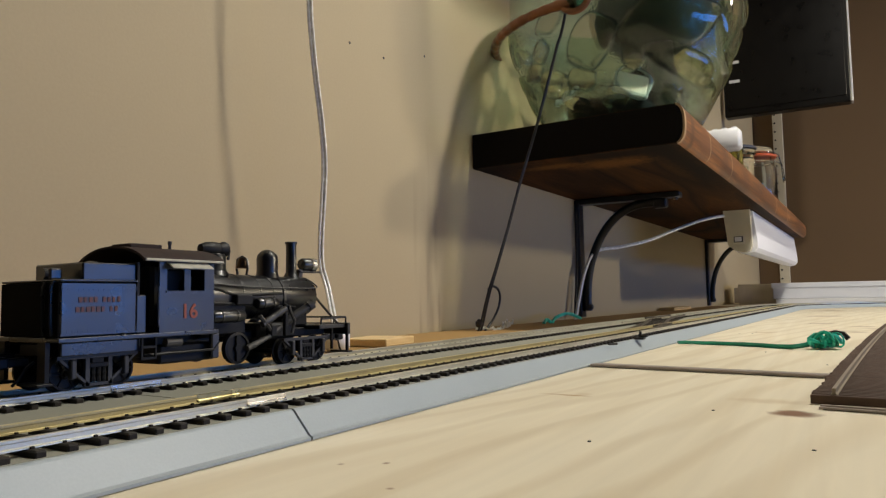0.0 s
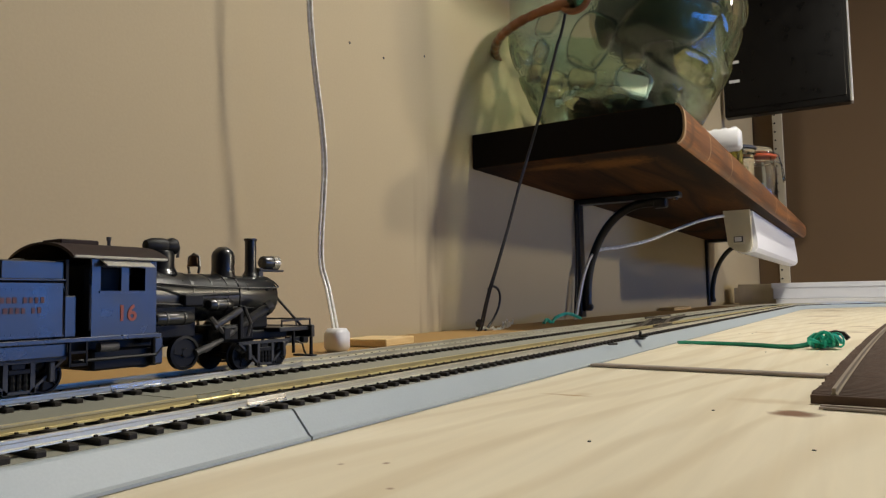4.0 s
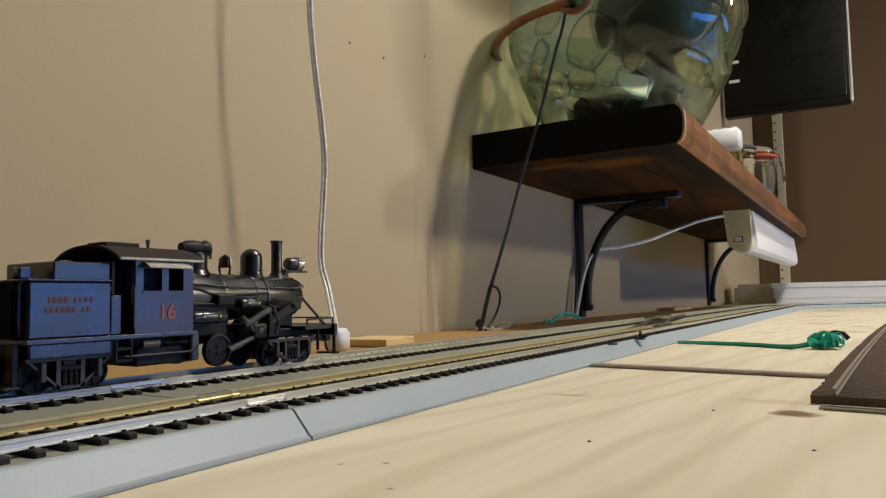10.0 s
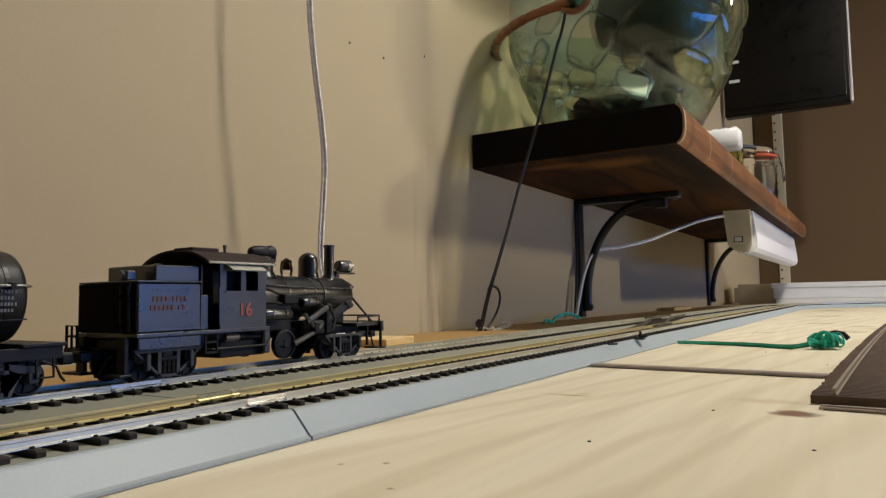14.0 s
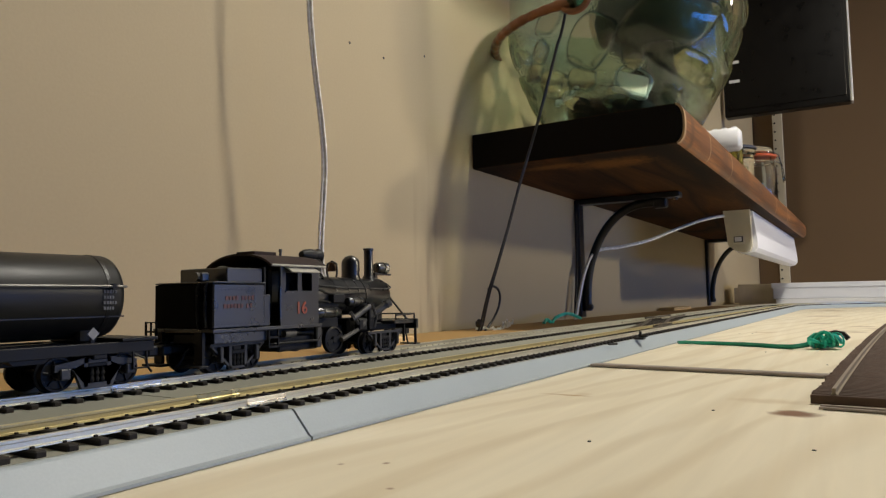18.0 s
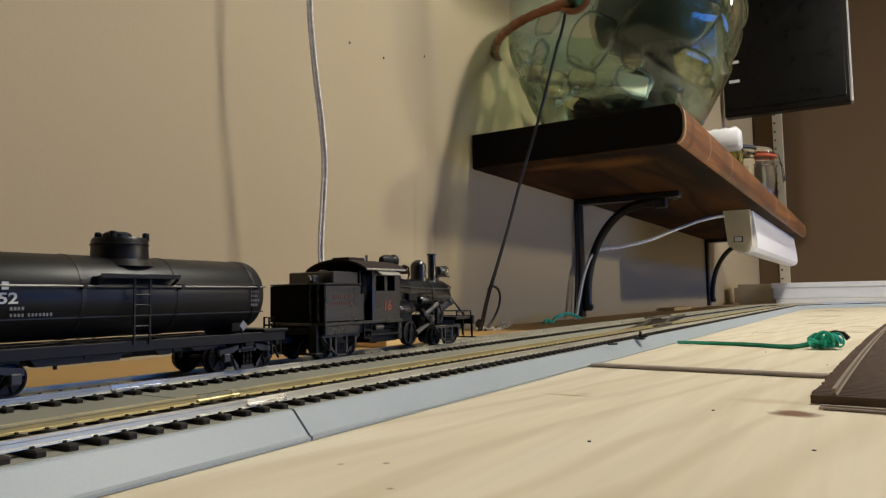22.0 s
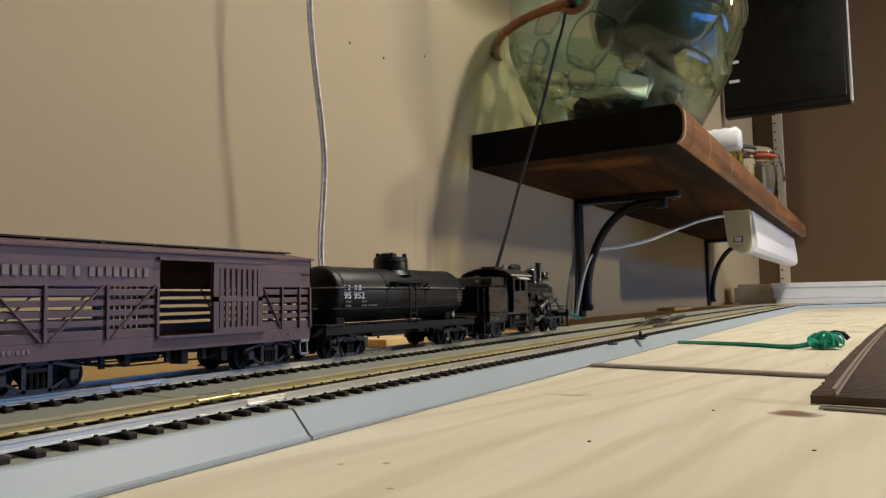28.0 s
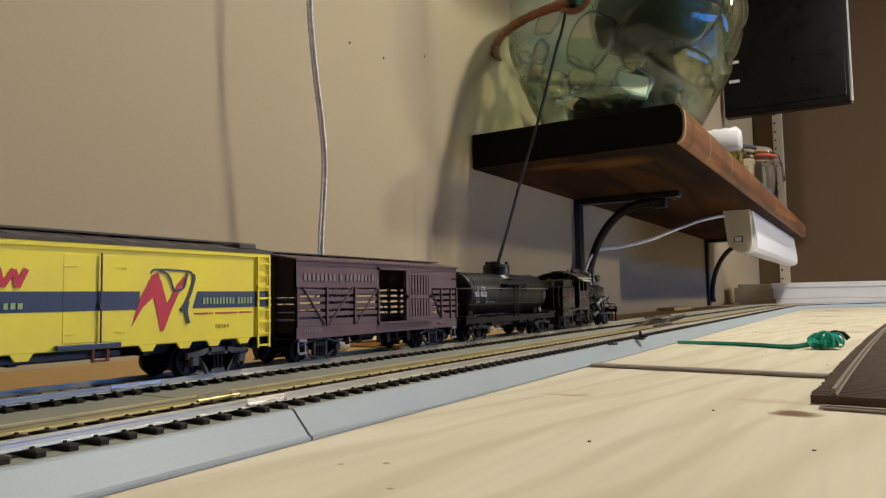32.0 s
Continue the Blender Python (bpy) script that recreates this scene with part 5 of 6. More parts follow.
BZ = 0.0364
boiler = part("boiler", Geo().lathe([(0.0, 0.0040), (0.0092, 0.0042), (0.0092, 0.0140), (0.0086, 0.0230), (0.0083, 0.0250), (0.0082, 0.0445), (0.0080, 0.0447), (0.0080, 0.0625), (0.0076, 0.0634), (0.0, 0.0636)], (0, 0, BZ), 36, "y"), LOCO_BLACK, loco, smooth=35)
for y, r in ((0.0245, 0.0086), (0.0330, 0.0084), (0.0395, 0.00845), (0.0446, 0.0086)):
    part("boiler_band", Geo().lathe([(r - 0.0006, y - 0.0005), (r, y - 0.0005), (r, y + 0.0005), (r - 0.0006, y + 0.0005)], (0, 0, BZ), 36, "y"), LOCO_BLACK, boiler)
part("smokebox_door", Geo().lathe([(0.0060, 0.0634), (0.0056, 0.0643), (0.0035, 0.0650), (0.0, 0.0653)], (0, 0, BZ), 28, "y"), LOCO_BLACK, boiler, smooth=50)
part("number_plate_disc", Geo().lathe([(0.0016, 0.0652), (0.0015, 0.0657), (0.0, 0.0658)], (0, 0, BZ), 14, "y"), IRON, boiler)
part("steam_pipe_cover", Geo().lathe([(0.0024, 0.0), (0.0022, 0.0006), (0.0, 0.0009)], (0.0068, 0.0580, BZ - 0.0018), 16, "x"), LOCO_BLACK, boiler, smooth=50)
part("check_valve", Geo().lathe([(0.0007, 0.0), (0.0007, 0.0014), (0.0, 0.0016)], (0.0066, 0.0575, BZ + 0.0028), 10, "x"), FRAME_BLACK, boiler)
part("saddle", Geo().box(-0.0045, 0.0045, 0.0500, 0.0615, 0.0245, 0.0310, 0.0008), FRAME_BLACK, loco)
part("firebox", Geo().box(-0.0086, 0.0086, 0.0040, 0.0255, 0.0225, 0.0345, 0.0012), FRAME_BLACK, loco)
part("steam_dome", Geo().lathe([(0.0048, 0.0435), (0.0042, 0.0452), (0.0041, 0.0460), (0.0041, 0.0514), (0.0037, 0.0528), (0.0026, 0.0540), (0.0013, 0.0547), (0.0, 0.0549)], (0, 0.0434, 0), 24), LOCO_BLACK, loco, smooth=50)
sd = part("sand_dome", Geo().lathe([(0.0056, 0.0440), (0.0048, 0.0455), (0.0042, 0.0464), (0.0042, 0.0508), (0.0036, 0.0520), (0.0, 0.0524)], (0, 0.0175, 0), 20), LOCO_BLACK, loco, smooth=50)
part("generator", Geo().lathe([(0.0, -0.0062), (0.0016, -0.0060), (0.0024, -0.0040), (0.0027, -0.0010), (0.0026, 0.0012), (0.0019, 0.0014), (0.0030, 0.0040), (0.0027, 0.0052), (0.0014, 0.0054), (0.0, 0.0056)], (0, 0.0175, 0.0537), 18, "y"), FRAME_BLACK, sd, smooth=40)
part("generator_pipe", Geo().tube([(0.001, 0.0200, 0.0540), (0.001, 0.0222, 0.0550), (0.001, 0.0237, 0.0535), (0.001, 0.0232, 0.0500)], 0.0005, 6), IRON, sd)
bell = part("bell_frame", Geo().tube([(0.0024, 0.0307, 0.0448), (0.0030, 0.0307, 0.0472), (0.0026, 0.0307, 0.0505), (0.0, 0.0307, 0.0516), (-0.0026, 0.0307, 0.0505), (-0.0030, 0.0307, 0.0472), (-0.0024, 0.0307, 0.0448)], 0.0005, 6), LOCO_BLACK, loco)
part("bell", Geo().lathe([(0.0026, 0.0472), (0.0022, 0.0479), (0.0017, 0.0495), (0.0013, 0.0510), (0.0, 0.0514)], (0, 0.0307, 0), 16), material("bell_brass", (0.10, 0.055, 0.03), 0.4, 0.7), bell, "tarnished brass bell", smooth=50)
part("smokestack", Geo().lathe([(0.0036, 0.0436), (0.0028, 0.0452), (0.0022, 0.0462), (0.0021, 0.0576), (0.0025, 0.0578), (0.0025, 0.0586), (0.0019, 0.0586), (0.0018, 0.0540), (0.0, 0.0540)], (0, 0.0566, 0), 20), LOCO_BLACK, loco, smooth=40)
hl = part("headlamp", Geo().lathe([(0.0, 0.0622), (0.0022, 0.0624), (0.0026, 0.0632), (0.0025, 0.0690), (0.0027, 0.0692), (0.0027, 0.0698), (0.0022, 0.0698), (0.0020, 0.0690), (0.0, 0.0688)], (0, 0, 0.0497), 20, "y"), LOCO_BLACK, loco, smooth=40)
part("rim", Geo().lathe([(0.00262, 0.0668), (0.00285, 0.0668), (0.00285, 0.0699), (0.00262, 0.0699)], (0, 0, 0.0497), 20, "y"), STEEL_WIRE, hl, "bright metal rim", smooth=40)
part("lens", Geo().lathe([(0.0021, 0.0696), (0.0016, 0.0702), (0.0, 0.0704)], (0, 0, 0.0497), 16, "y"), LENS, hl, "clear headlamp lens")
part("lamp_bracket", Geo().box(-0.0018, 0.0018, 0.0600, 0.0725, 0.0462, 0.0470, 0.0002).box(-0.0012, 0.0012, 0.0600, 0.0620, 0.0430, 0.0475), LOCO_BLACK, hl)
part("marker_arm", Geo().tube([(-0.003, 0.0720, 0.0466), (-0.003, 0.0765, 0.0468)], 0.0004, 6), IRON, hl)
part("handrail", Geo().tube(smooth_path([(0.0087, 0.0060, 0.0412), (0.0083, 0.030, 0.0400), (0.0082, 0.060, 0.0396), (0.0060, 0.0640, 0.0412), (0.0, 0.0648, 0.0440)], 6), 0.0003, 6), IRON, boiler)
part("pipe_run", Geo().tube(smooth_path([(0.0086, 0.0045, 0.0402), (0.0090, 0.0120, 0.0392), (0.0086, 0.0200, 0.0372), (0.0084, 0.0430, 0.0376)], 6), 0.0006, 7), LOCO_BLACK, boiler)
part("pipe_run", Geo().tube(smooth_path([(0.0098, 0.0060, 0.0345), (0.0094, 0.0240, 0.0336), (0.0090, 0.0300, 0.0330), (0.0086, 0.0500, 0.0322)], 6), 0.0005, 7), LOCO_BLACK, boiler)
for y0, y1, z, r, x in ((0.0068, 0.0200, 0.0297, 0.0021, 0.0122), (0.0285, 0.0375, 0.0338, 0.0021, 0.0106)):
    t = part("air_tank", Geo().lathe([(0.0, y0 - 0.0008), (r * 0.8, y0 - 0.0003), (r, y0 + 0.0006), (r, y1 - 0.0006), (r * 0.8, y1 + 0.0003), (0.0, y1 + 0.0008)], (x, 0, z), 20, "y"), LOCO_BLACK, loco, smooth=40)
    for q in (0.25, 0.75):
        yy = y0 + (y1 - y0) * q
        part("strap", Geo().lathe([(r, yy - 0.0004), (r + 0.0002, yy - 0.0004), (r + 0.0002, yy + 0.0004), (r, yy + 0.0004)], (x, 0, z), 20, "y"), LOCO_BLACK, t)
part("lubricator", Geo().box(0.0080, 0.0112, 0.0185, 0.0260, 0.0335, 0.0372, 0.0004), FRAME_BLACK, loco)
part("cab_interior", Geo().box(-0.0146, 0.0060, -0.0120, 0.0032, 0.0264, 0.0472, 0.001), FRAME_BLACK, loco)
part("cab_rear_panel", Geo().box(-0.0156, -0.0149, -0.0222, -0.0161, 0.0256, 0.0476), FRAME_BLACK, loco)
part("cab_bulkhead", Geo().box(-0.0135, 0.0135, -0.0222, -0.0214, 0.0256, 0.0470), FRAME_BLACK, loco)
for s in (-1, 1):
    eng = part("engine_cylinder", Geo().cyl((s * 0.0085, 0.0440, 0.0262), (s * 0.0132, 0.0540, 0.0330), 0.0017, n=16).cyl((s * 0.0128, 0.0528, 0.0323), (s * 0.0136, 0.0545, 0.0334), 0.0020, n=16), IRON, loco, smooth=35)
    part("valve_chest", Geo().cyl((s * 0.0125, 0.0290, 0.0262), (s * 0.0138, 0.0395, 0.0318), 0.0012, n=14), IRON, eng, smooth=35)
    part("piston_rod", Geo().cyl((s * 0.0070, 0.0300, 0.0180), (s * 0.0110, 0.0480, 0.0290), 0.0007, n=8), IRON, eng)
    part("main_rod", Geo().tube([(s * 0.0128, 0.0215, 0.0182), (s * 0.0130, 0.0315, 0.0216), (s * 0.0130, 0.0365, 0.0245)], [0.0012, 0.0009, 0.0012], 8), IRON, eng)
    part("crosshead", Geo().box(*sorted((s * 0.0110, s * 0.0142)), 0.0318, 0.0350, 0.0215, 0.0262, 0.0005).box(*sorted((s * 0.0120, s * 0.0136)), 0.0395, 0.0412, 0.0215, 0.0335, 0.0003), FRAME_BLACK, eng)
    part("valve_link", Geo().tube([(s * 0.0138, 0.0410, 0.0330), (s * 0.0140, 0.0440, 0.0270), (s * 0.0140, 0.0425, 0.0225)], 0.0006, 6).tube([(s * 0.0128, 0.0275, 0.0295), (s * 0.0134, 0.0330, 0.0235)], 0.0008, 6), IRON, eng)
part("crank_case", Geo().box(-0.0095, 0.0095, 0.0300, 0.0500, 0.0205, 0.0265, 0.001), FRAME_BLACK, loco)
disc = Geo()
for s in (-1, 1):
    disc.lathe([(0.0, s * 0.0098), (0.0055, s * 0.0098), (0.0055, s * 0.0118), (0.0046, s * 0.0120), (0.0044, s * 0.0114), (0.0016, s * 0.0114), (0.0014, s * 0.0124), (0.0, s * 0.0124)], n=24, axis="x")
    disc.box(*sorted((s * 0.0114, s * 0.0122)), -0.0008, 0.0008, -0.0044, 0.0044)
fly = part("crank_disc", disc, FRAME_BLACK, loco, smooth=40)
fly.location = (0, 0.0182, ZAX + 0.0030)
WHEELS.append((fly, 0.0182))
part("ash_pan", Geo().box(-0.0110, 0.0110, -0.0125, 0.0090, 0.0155, 0.0215, 0.0006), FRAME_BLACK, loco)
part("injector", Geo().cyl((0.0136, -0.0125, 0.0224), (0.0136, -0.0068, 0.0224), 0.0014, n=12), IRON, loco)
part("side_pipe", Geo().tube([(0.0138, -0.0200, 0.0190), (0.0138, 0.0060, 0.0190), (0.0136, 0.0085, 0.0215)], 0.0005, 6), FRAME_BLACK, loco)
part("down_pipe", Geo().box(0.0120, 0.0140, 0.0052, 0.0085, 0.0160, 0.0245, 0.0005), LOCO_BLACK, loco)
st = part("cab_step", Geo().box(0.0125, 0.0158, -0.0218, -0.0172, 0.0178, 0.0185).box(0.0125, 0.0158, -0.0218, -0.0172, 0.0212, 0.0219), FRAME_BLACK, loco)
part("step_hanger", Geo().box(0.0150, 0.0158, -0.0221, -0.0216, 0.0178, 0.0245).box(0.0150, 0.0158, -0.0174, -0.0169, 0.0178, 0.0245), FRAME_BLACK, st)
pd = part("pilot_deck", Geo().box(-0.0135, 0.0135, 0.0585, 0.0755, 0.0232, 0.0248, 0.0003).box(-0.0150, 0.0150, 0.0740, 0.0760, 0.0205, 0.0252, 0.0003), LOCO_BLACK, loco)
for s in (-1, 1):
    part("deck_rail", Geo().tube([(s * 0.0130, 0.0600, 0.0250), (s * 0.0130, 0.0600, 0.0272), (s * 0.0130, 0.0752, 0.0276), (s * 0.0130, 0.0752, 0.0250)], 0.0004, 6).tube([(s * 0.0130, 0.0676, 0.0250), (s * 0.0130, 0.0676, 0.0274)], 0.0003, 6), LOCO_BLACK, pd)
    part("step_hanger", Geo().box(*sorted((s * 0.0128, s * 0.0138)), 0.0752, 0.0760, 0.0135, 0.0252).box(*sorted((s * 0.0128, s * 0.0138)), 0.0655, 0.0662, 0.0150, 0.0232), FRAME_BLACK, pd)
    part("foot_board", Geo().box(*sorted((s * 0.0050, s * 0.0150)), 0.0740, 0.0772, 0.0130, 0.0137, 0.0002), FRAME_BLACK, pd)
    part("smokebox_brace", Geo().cyl((s * 0.0055, 0.0630, 0.0375), (s * 0.0095, 0.0740, 0.0250), 0.0005, n=6), LOCO_BLACK, pd)
part("front_rail", Geo().tube([(0.0130, 0.0752, 0.0276), (-0.0130, 0.0752, 0.0276)], 0.0004, 6), LOCO_BLACK, pd)
part("rear_deck", Geo().box(-0.0150, -0.0060, -0.0514, -0.0468, 0.0195, 0.0212, 0.0003), FRAME_BLACK, loco)
part("rear_railing", Geo().tube([(-0.0142, -0.0508, 0.0210), (-0.0142, -0.0508, 0.0280), (-0.0085, -0.0508, 0.0280), (-0.0085, -0.0508, 0.0210)], 0.0005, 6).tube([(-0.0142, -0.0508, 0.0248), (-0.0085, -0.0508, 0.0248)], 0.0004, 6).cyl((-0.0114, -0.0508, 0.0210), (-0.0114, -0.0508, 0.0280), 0.0004, n=6), FRAME_BLACK, loco)
part("rear_foot_board", Geo().box(-0.0150, -0.0045, -0.0518, -0.0476, 0.0130, 0.0138, 0.0002).box(0.0045, 0.0150, -0.0518, -0.0476, 0.0130, 0.0138, 0.0002), FRAME_BLACK, loco)
part("foot_board_hanger", Geo().box(-0.0125, -0.0085, -0.0486, -0.0474, 0.0136, 0.0246).box(0.0085, 0.0125, -0.0486, -0.0474, 0.0136, 0.0246), FRAME_BLACK, loco)
truck(loco, -0.0333, 0.0158, hung=True)
truck(loco, 0.0525, 0.0168, hung=True)
coupler(loco, -0.047, -1)
coupler(loco, 0.076, 1)
letters("road_number", "16", 0.0064, 0.01575, -0.0084, 0.0298, ORANGE_INK, loco, "orange number 16")
bars("lettering", [4, 4], -0.0412, 0.0352, 0.0016, 0.00150, 0.01512, FADED_ORANGE, loco, "faded orange lettering bars")
bars("lettering", [6, 2], -0.0420, 0.0325, 0.0016, 0.00150, 0.01512, FADED_ORANGE, loco, "faded orange lettering bars")

# ---- tank car ----
tank = thing("tank_car", "black tank car model with white lettering on the track", "model wagon", "train on the track")
TZ, TR = 0.0370, 0.0124
prof = [(0.0, -0.0530), (0.0050, -0.0527), (0.0090, -0.0519), (0.0112, -0.0511), (0.0120, -0.0505), (TR, -0.0495)]
head = [(0.0, 0.0548), (0.0050, 0.0545), (0.0090, 0.0537), (0.0112, 0.0528), (0.0120, 0.0521), (TR, 0.0508)]
shell = part("tank_shell", Geo().lathe(prof + head[::-1], (0, 0, TZ), 48, "y"), TANK_BLACK, tank, smooth=35)
for y in (-0.0465, -0.0160, 0.0155, 0.0475):
    part("tank_band", Geo().lathe([(TR - 0.0001, y - 0.0006), (TR + 0.00016, y - 0.0006), (TR + 0.00016, y + 0.0006), (TR - 0.0001, y + 0.0006)], (0, 0, TZ), 48, "y"), TANK_BLACK, shell)
for z in (0.0310,):
    x = math.sqrt(TR ** 2 - (z - TZ) ** 2)
    part("seam", Geo().box(x - 0.0003, x + 0.00012, -0.053, 0.053, z - 0.0002, z + 0.0002), TANK_BLACK, shell)
dome = part("dome", Geo().lathe([(0.0105, 0.0462), (0.0094, 0.0474), (0.0085, 0.0484), (0.0083, 0.0545), (0.0078, 0.0552), (0.0, 0.0556)], (0, 0.0028, 0), 32), TANK_BLACK, tank, smooth=35)
part("dome_lid", Geo().lathe([(0.0042, 0.0553), (0.0042, 0.0566), (0.0034, 0.0572), (0.0, 0.0574)], (-0.001, 0.0025, 0), 20), TANK_BLACK, dome, smooth=40)
for x, y in ((0.0045, -0.0025), (0.0040, 0.0092), (-0.004, -0.002)):
    part("safety_valve", Geo().lathe([(0.0011, 0.0545), (0.0011, 0.0566), (0.0009, 0.0570), (0.0, 0.0572)], (x, y, 0), 10), TANK_BLACK, dome)
part("dome_rivets", Geo().lathe([(0.0084, 0.0528), (0.00865, 0.0529), (0.00865, 0.0533), (0.0084, 0.0534)], (0, 0.0028, 0), 32), TANK_BLACK, dome)
for s in (-1, 1):
    part("walkway", Geo().box(*sorted((s * 0.0112, s * 0.0158)), -0.0130, 0.0135, 0.0421, 0.0427, 0.0001).box(*sorted((s * 0.0155, s * 0.0158)), -0.0130, 0.0135, 0.0427, 0.0434), FRAME_BLACK, tank)
    for y in (-0.0125, 0.0128):
        part("walkway_bracket", Geo().tube([(s * 0.0118, y, 0.0395), (s * 0.0154, y, 0.0421)], 0.0005, 6), FRAME_BLACK, tank)
    ends = [(0.0001, 0.0562), (0.0060, 0.0557), (0.0105, 0.0540), (0.0130, 0.0512), (0.0136, 0.047)]
    way_round = [(s * u, -w, 0.0398) for u, w in ends] + [(s * 0.0136, 0, 0.0398)] + [(s * u, w, 0.0398) for u, w in ends[::-1]]
    part("handrail", Geo().tube(smooth_path(way_round, 6), 0.00036, 6), DULL_WIRE, tank, "thin bare metal handrail", smooth=50)
    for y in (-0.047, -0.0165, 0.016, 0.048):
        part("rail_post", Geo().box(*sorted((s * 0.0118, s * 0.0140)), y - 0.0006, y + 0.0006, 0.0390, 0.0405), FRAME_BLACK, tank)
    lad = part("ladder", Geo().box(*sorted((s * 0.0142, s * 0.0147)), -0.0019, -0.0013, 0.0225, 0.0425).box(*sorted((s * 0.0142, s * 0.0147)), 0.0033, 0.0039, 0.0225, 0.0425), FRAME_BLACK, tank)
    for i in range(6):
        part("rung", Geo().cyl((s * 0.01445, -0.0016, 0.0248 + 0.0031 * i), (s * 0.01445, 0.0036, 0.0248 + 0.0031 * i), 0.0003, n=6), FRAME_BLACK, lad)
    part("side_sill", Geo().box(*sorted((s * 0.0128, s * 0.0142)), -0.0610, 0.0610, 0.0203, 0.0236, 0.0002), FRAME_BLACK, tank)
    part("step", Geo().tube([(s * 0.0140, 0.0540, 0.0205), (s * 0.0142, 0.0540, 0.0155), (s * 0.0142, 0.0585, 0.0155), (s * 0.0140, 0.0585, 0.0205)], 0.0004, 6), FRAME_BLACK, tank)
    part("step", Geo().tube([(s * 0.0140, -0.0540, 0.0205), (s * 0.0142, -0.0540, 0.0155), (s * 0.0142, -0.0585, 0.0155), (s * 0.0140, -0.0585, 0.0205)], 0.0004, 6), FRAME_BLACK, tank)
part("center_sill", Geo().box(-0.0035, 0.0035, -0.0615, 0.0615, 0.0180, 0.0236, 0.0003), FRAME_BLACK, tank)
for y in (-0.0440, 0.0440):
    part("bolster", Geo().box(-0.0140, 0.0140, y - 0.0022, y + 0.0022, 0.0190, 0.0236, 0.0003), FRAME_BLACK, tank)
    part("saddle", Geo().box(-0.0075, 0.0075, y - 0.0030, y + 0.0030, 0.0236, 0.0290, 0.0006), FRAME_BLACK, tank)
for y in (-0.0150, 0.0140):
    part("cross_bearer", Geo().box(-0.0140, 0.0140, y - 0.0016, y + 0.0016, 0.0195, 0.0236, 0.0002), FRAME_BLACK, tank)
for s in (-1, 1):
    part("end_deck", Geo().box(-0.0150, 0.0150, *sorted((s * 0.0500, s * 0.0618)), 0.0236, 0.0246, 0.0002), FRAME_BLACK, tank)
    truck(tank, s * 0.0440, 0.0195, archbar=False)
    coupler(tank, s * 0.061, s)
for y0, y1, drop in ((-0.0310, -0.0040, 0.0022), (0.0060, 0.0130, 0.0018), (0.0190, 0.0300, 0.0014)):
    part("sill_belly", Geo().prism([(y0, 0.0205), (y0 + 0.0016, 0.0205 - drop), (y1 - 0.0016, 0.0205 - drop), (y1, 0.0205)], "x", 0.0100, 0.0136), FRAME_BLACK, tank)
for y in (-0.0235, 0.0165):
    part("brake_hanger", Geo().cyl((0.0120, y, 0.0205), (0.0120, y, 0.0172), 0.0006, n=8), FRAME_BLACK, tank)
part("brake_cylinder", Geo().lathe([(0.0, -0.0055), (0.0018, -0.0055), (0.0018, 0.0055), (0.0, 0.0058)], (0.0075, -0.004, 0.0200), 14, "y"), FRAME_BLACK, tank)
part("brake_wheel", Geo().lathe([(0.0024, -0.0003), (0.0028, 0.0), (0.0024, 0.0003), (0.0, 0.0002)], (0.0080, -0.0630, 0.0312), 16), FRAME_BLACK, tank)
part("brake_staff", Geo().cyl((0.0080, -0.0630, 0.0200), (0.0080, -0.0630, 0.0312), 0.0005, n=6), FRAME_BLACK, tank)
bars("lettering", [2, 2], -0.0479, 0.0388, 0.0021, 0.0027, 0.01262, WHITE_INK, tank, "white lettering bars")
letters("car_number", "95 952", 0.0040, 0.01262, -0.0479, 0.0352, WHITE_INK, tank, "white number 95 952", 1.27)
for y, z, n in ((-0.0466, 0.0334, [4]), (-0.0358, 0.0334, [4]), (-0.0466, 0.0317, [4]), (-0.0358, 0.0317, [4, 7])):
    bars("lettering", n, y, z, 0.0009, 0.00095, 0.01262, GREY_INK, tank, "small white lettering bars")
for i, n in enumerate(([2, 1], [5], [4], [5], [4])):
    bars("lettering", n, 0.0455, 0.0394 - 0.0016 * i, 0.0009, 0.00085, 0.01262, GREY_INK, tank, "small grey lettering bars")
dia = part("placard", Geo().prism([(-0.0018, 0), (0, -0.0018), (0.0018, 0), (0, 0.0018)], "x", 0.0000, 0.0003), material("grey_placard", (0.28, 0.28, 0.29), 0.6), tank, "grey diamond placard")
dia.location = (0.0112, 0.0432, 0.0262)
part("placard_holder", Geo().box(0.0106, 0.0130, 0.0426, 0.0438, 0.0226, 0.0234).box(0.0106, 0.0112, 0.0426, 0.0438, 0.0234, 0.0262), FRAME_BLACK, tank)

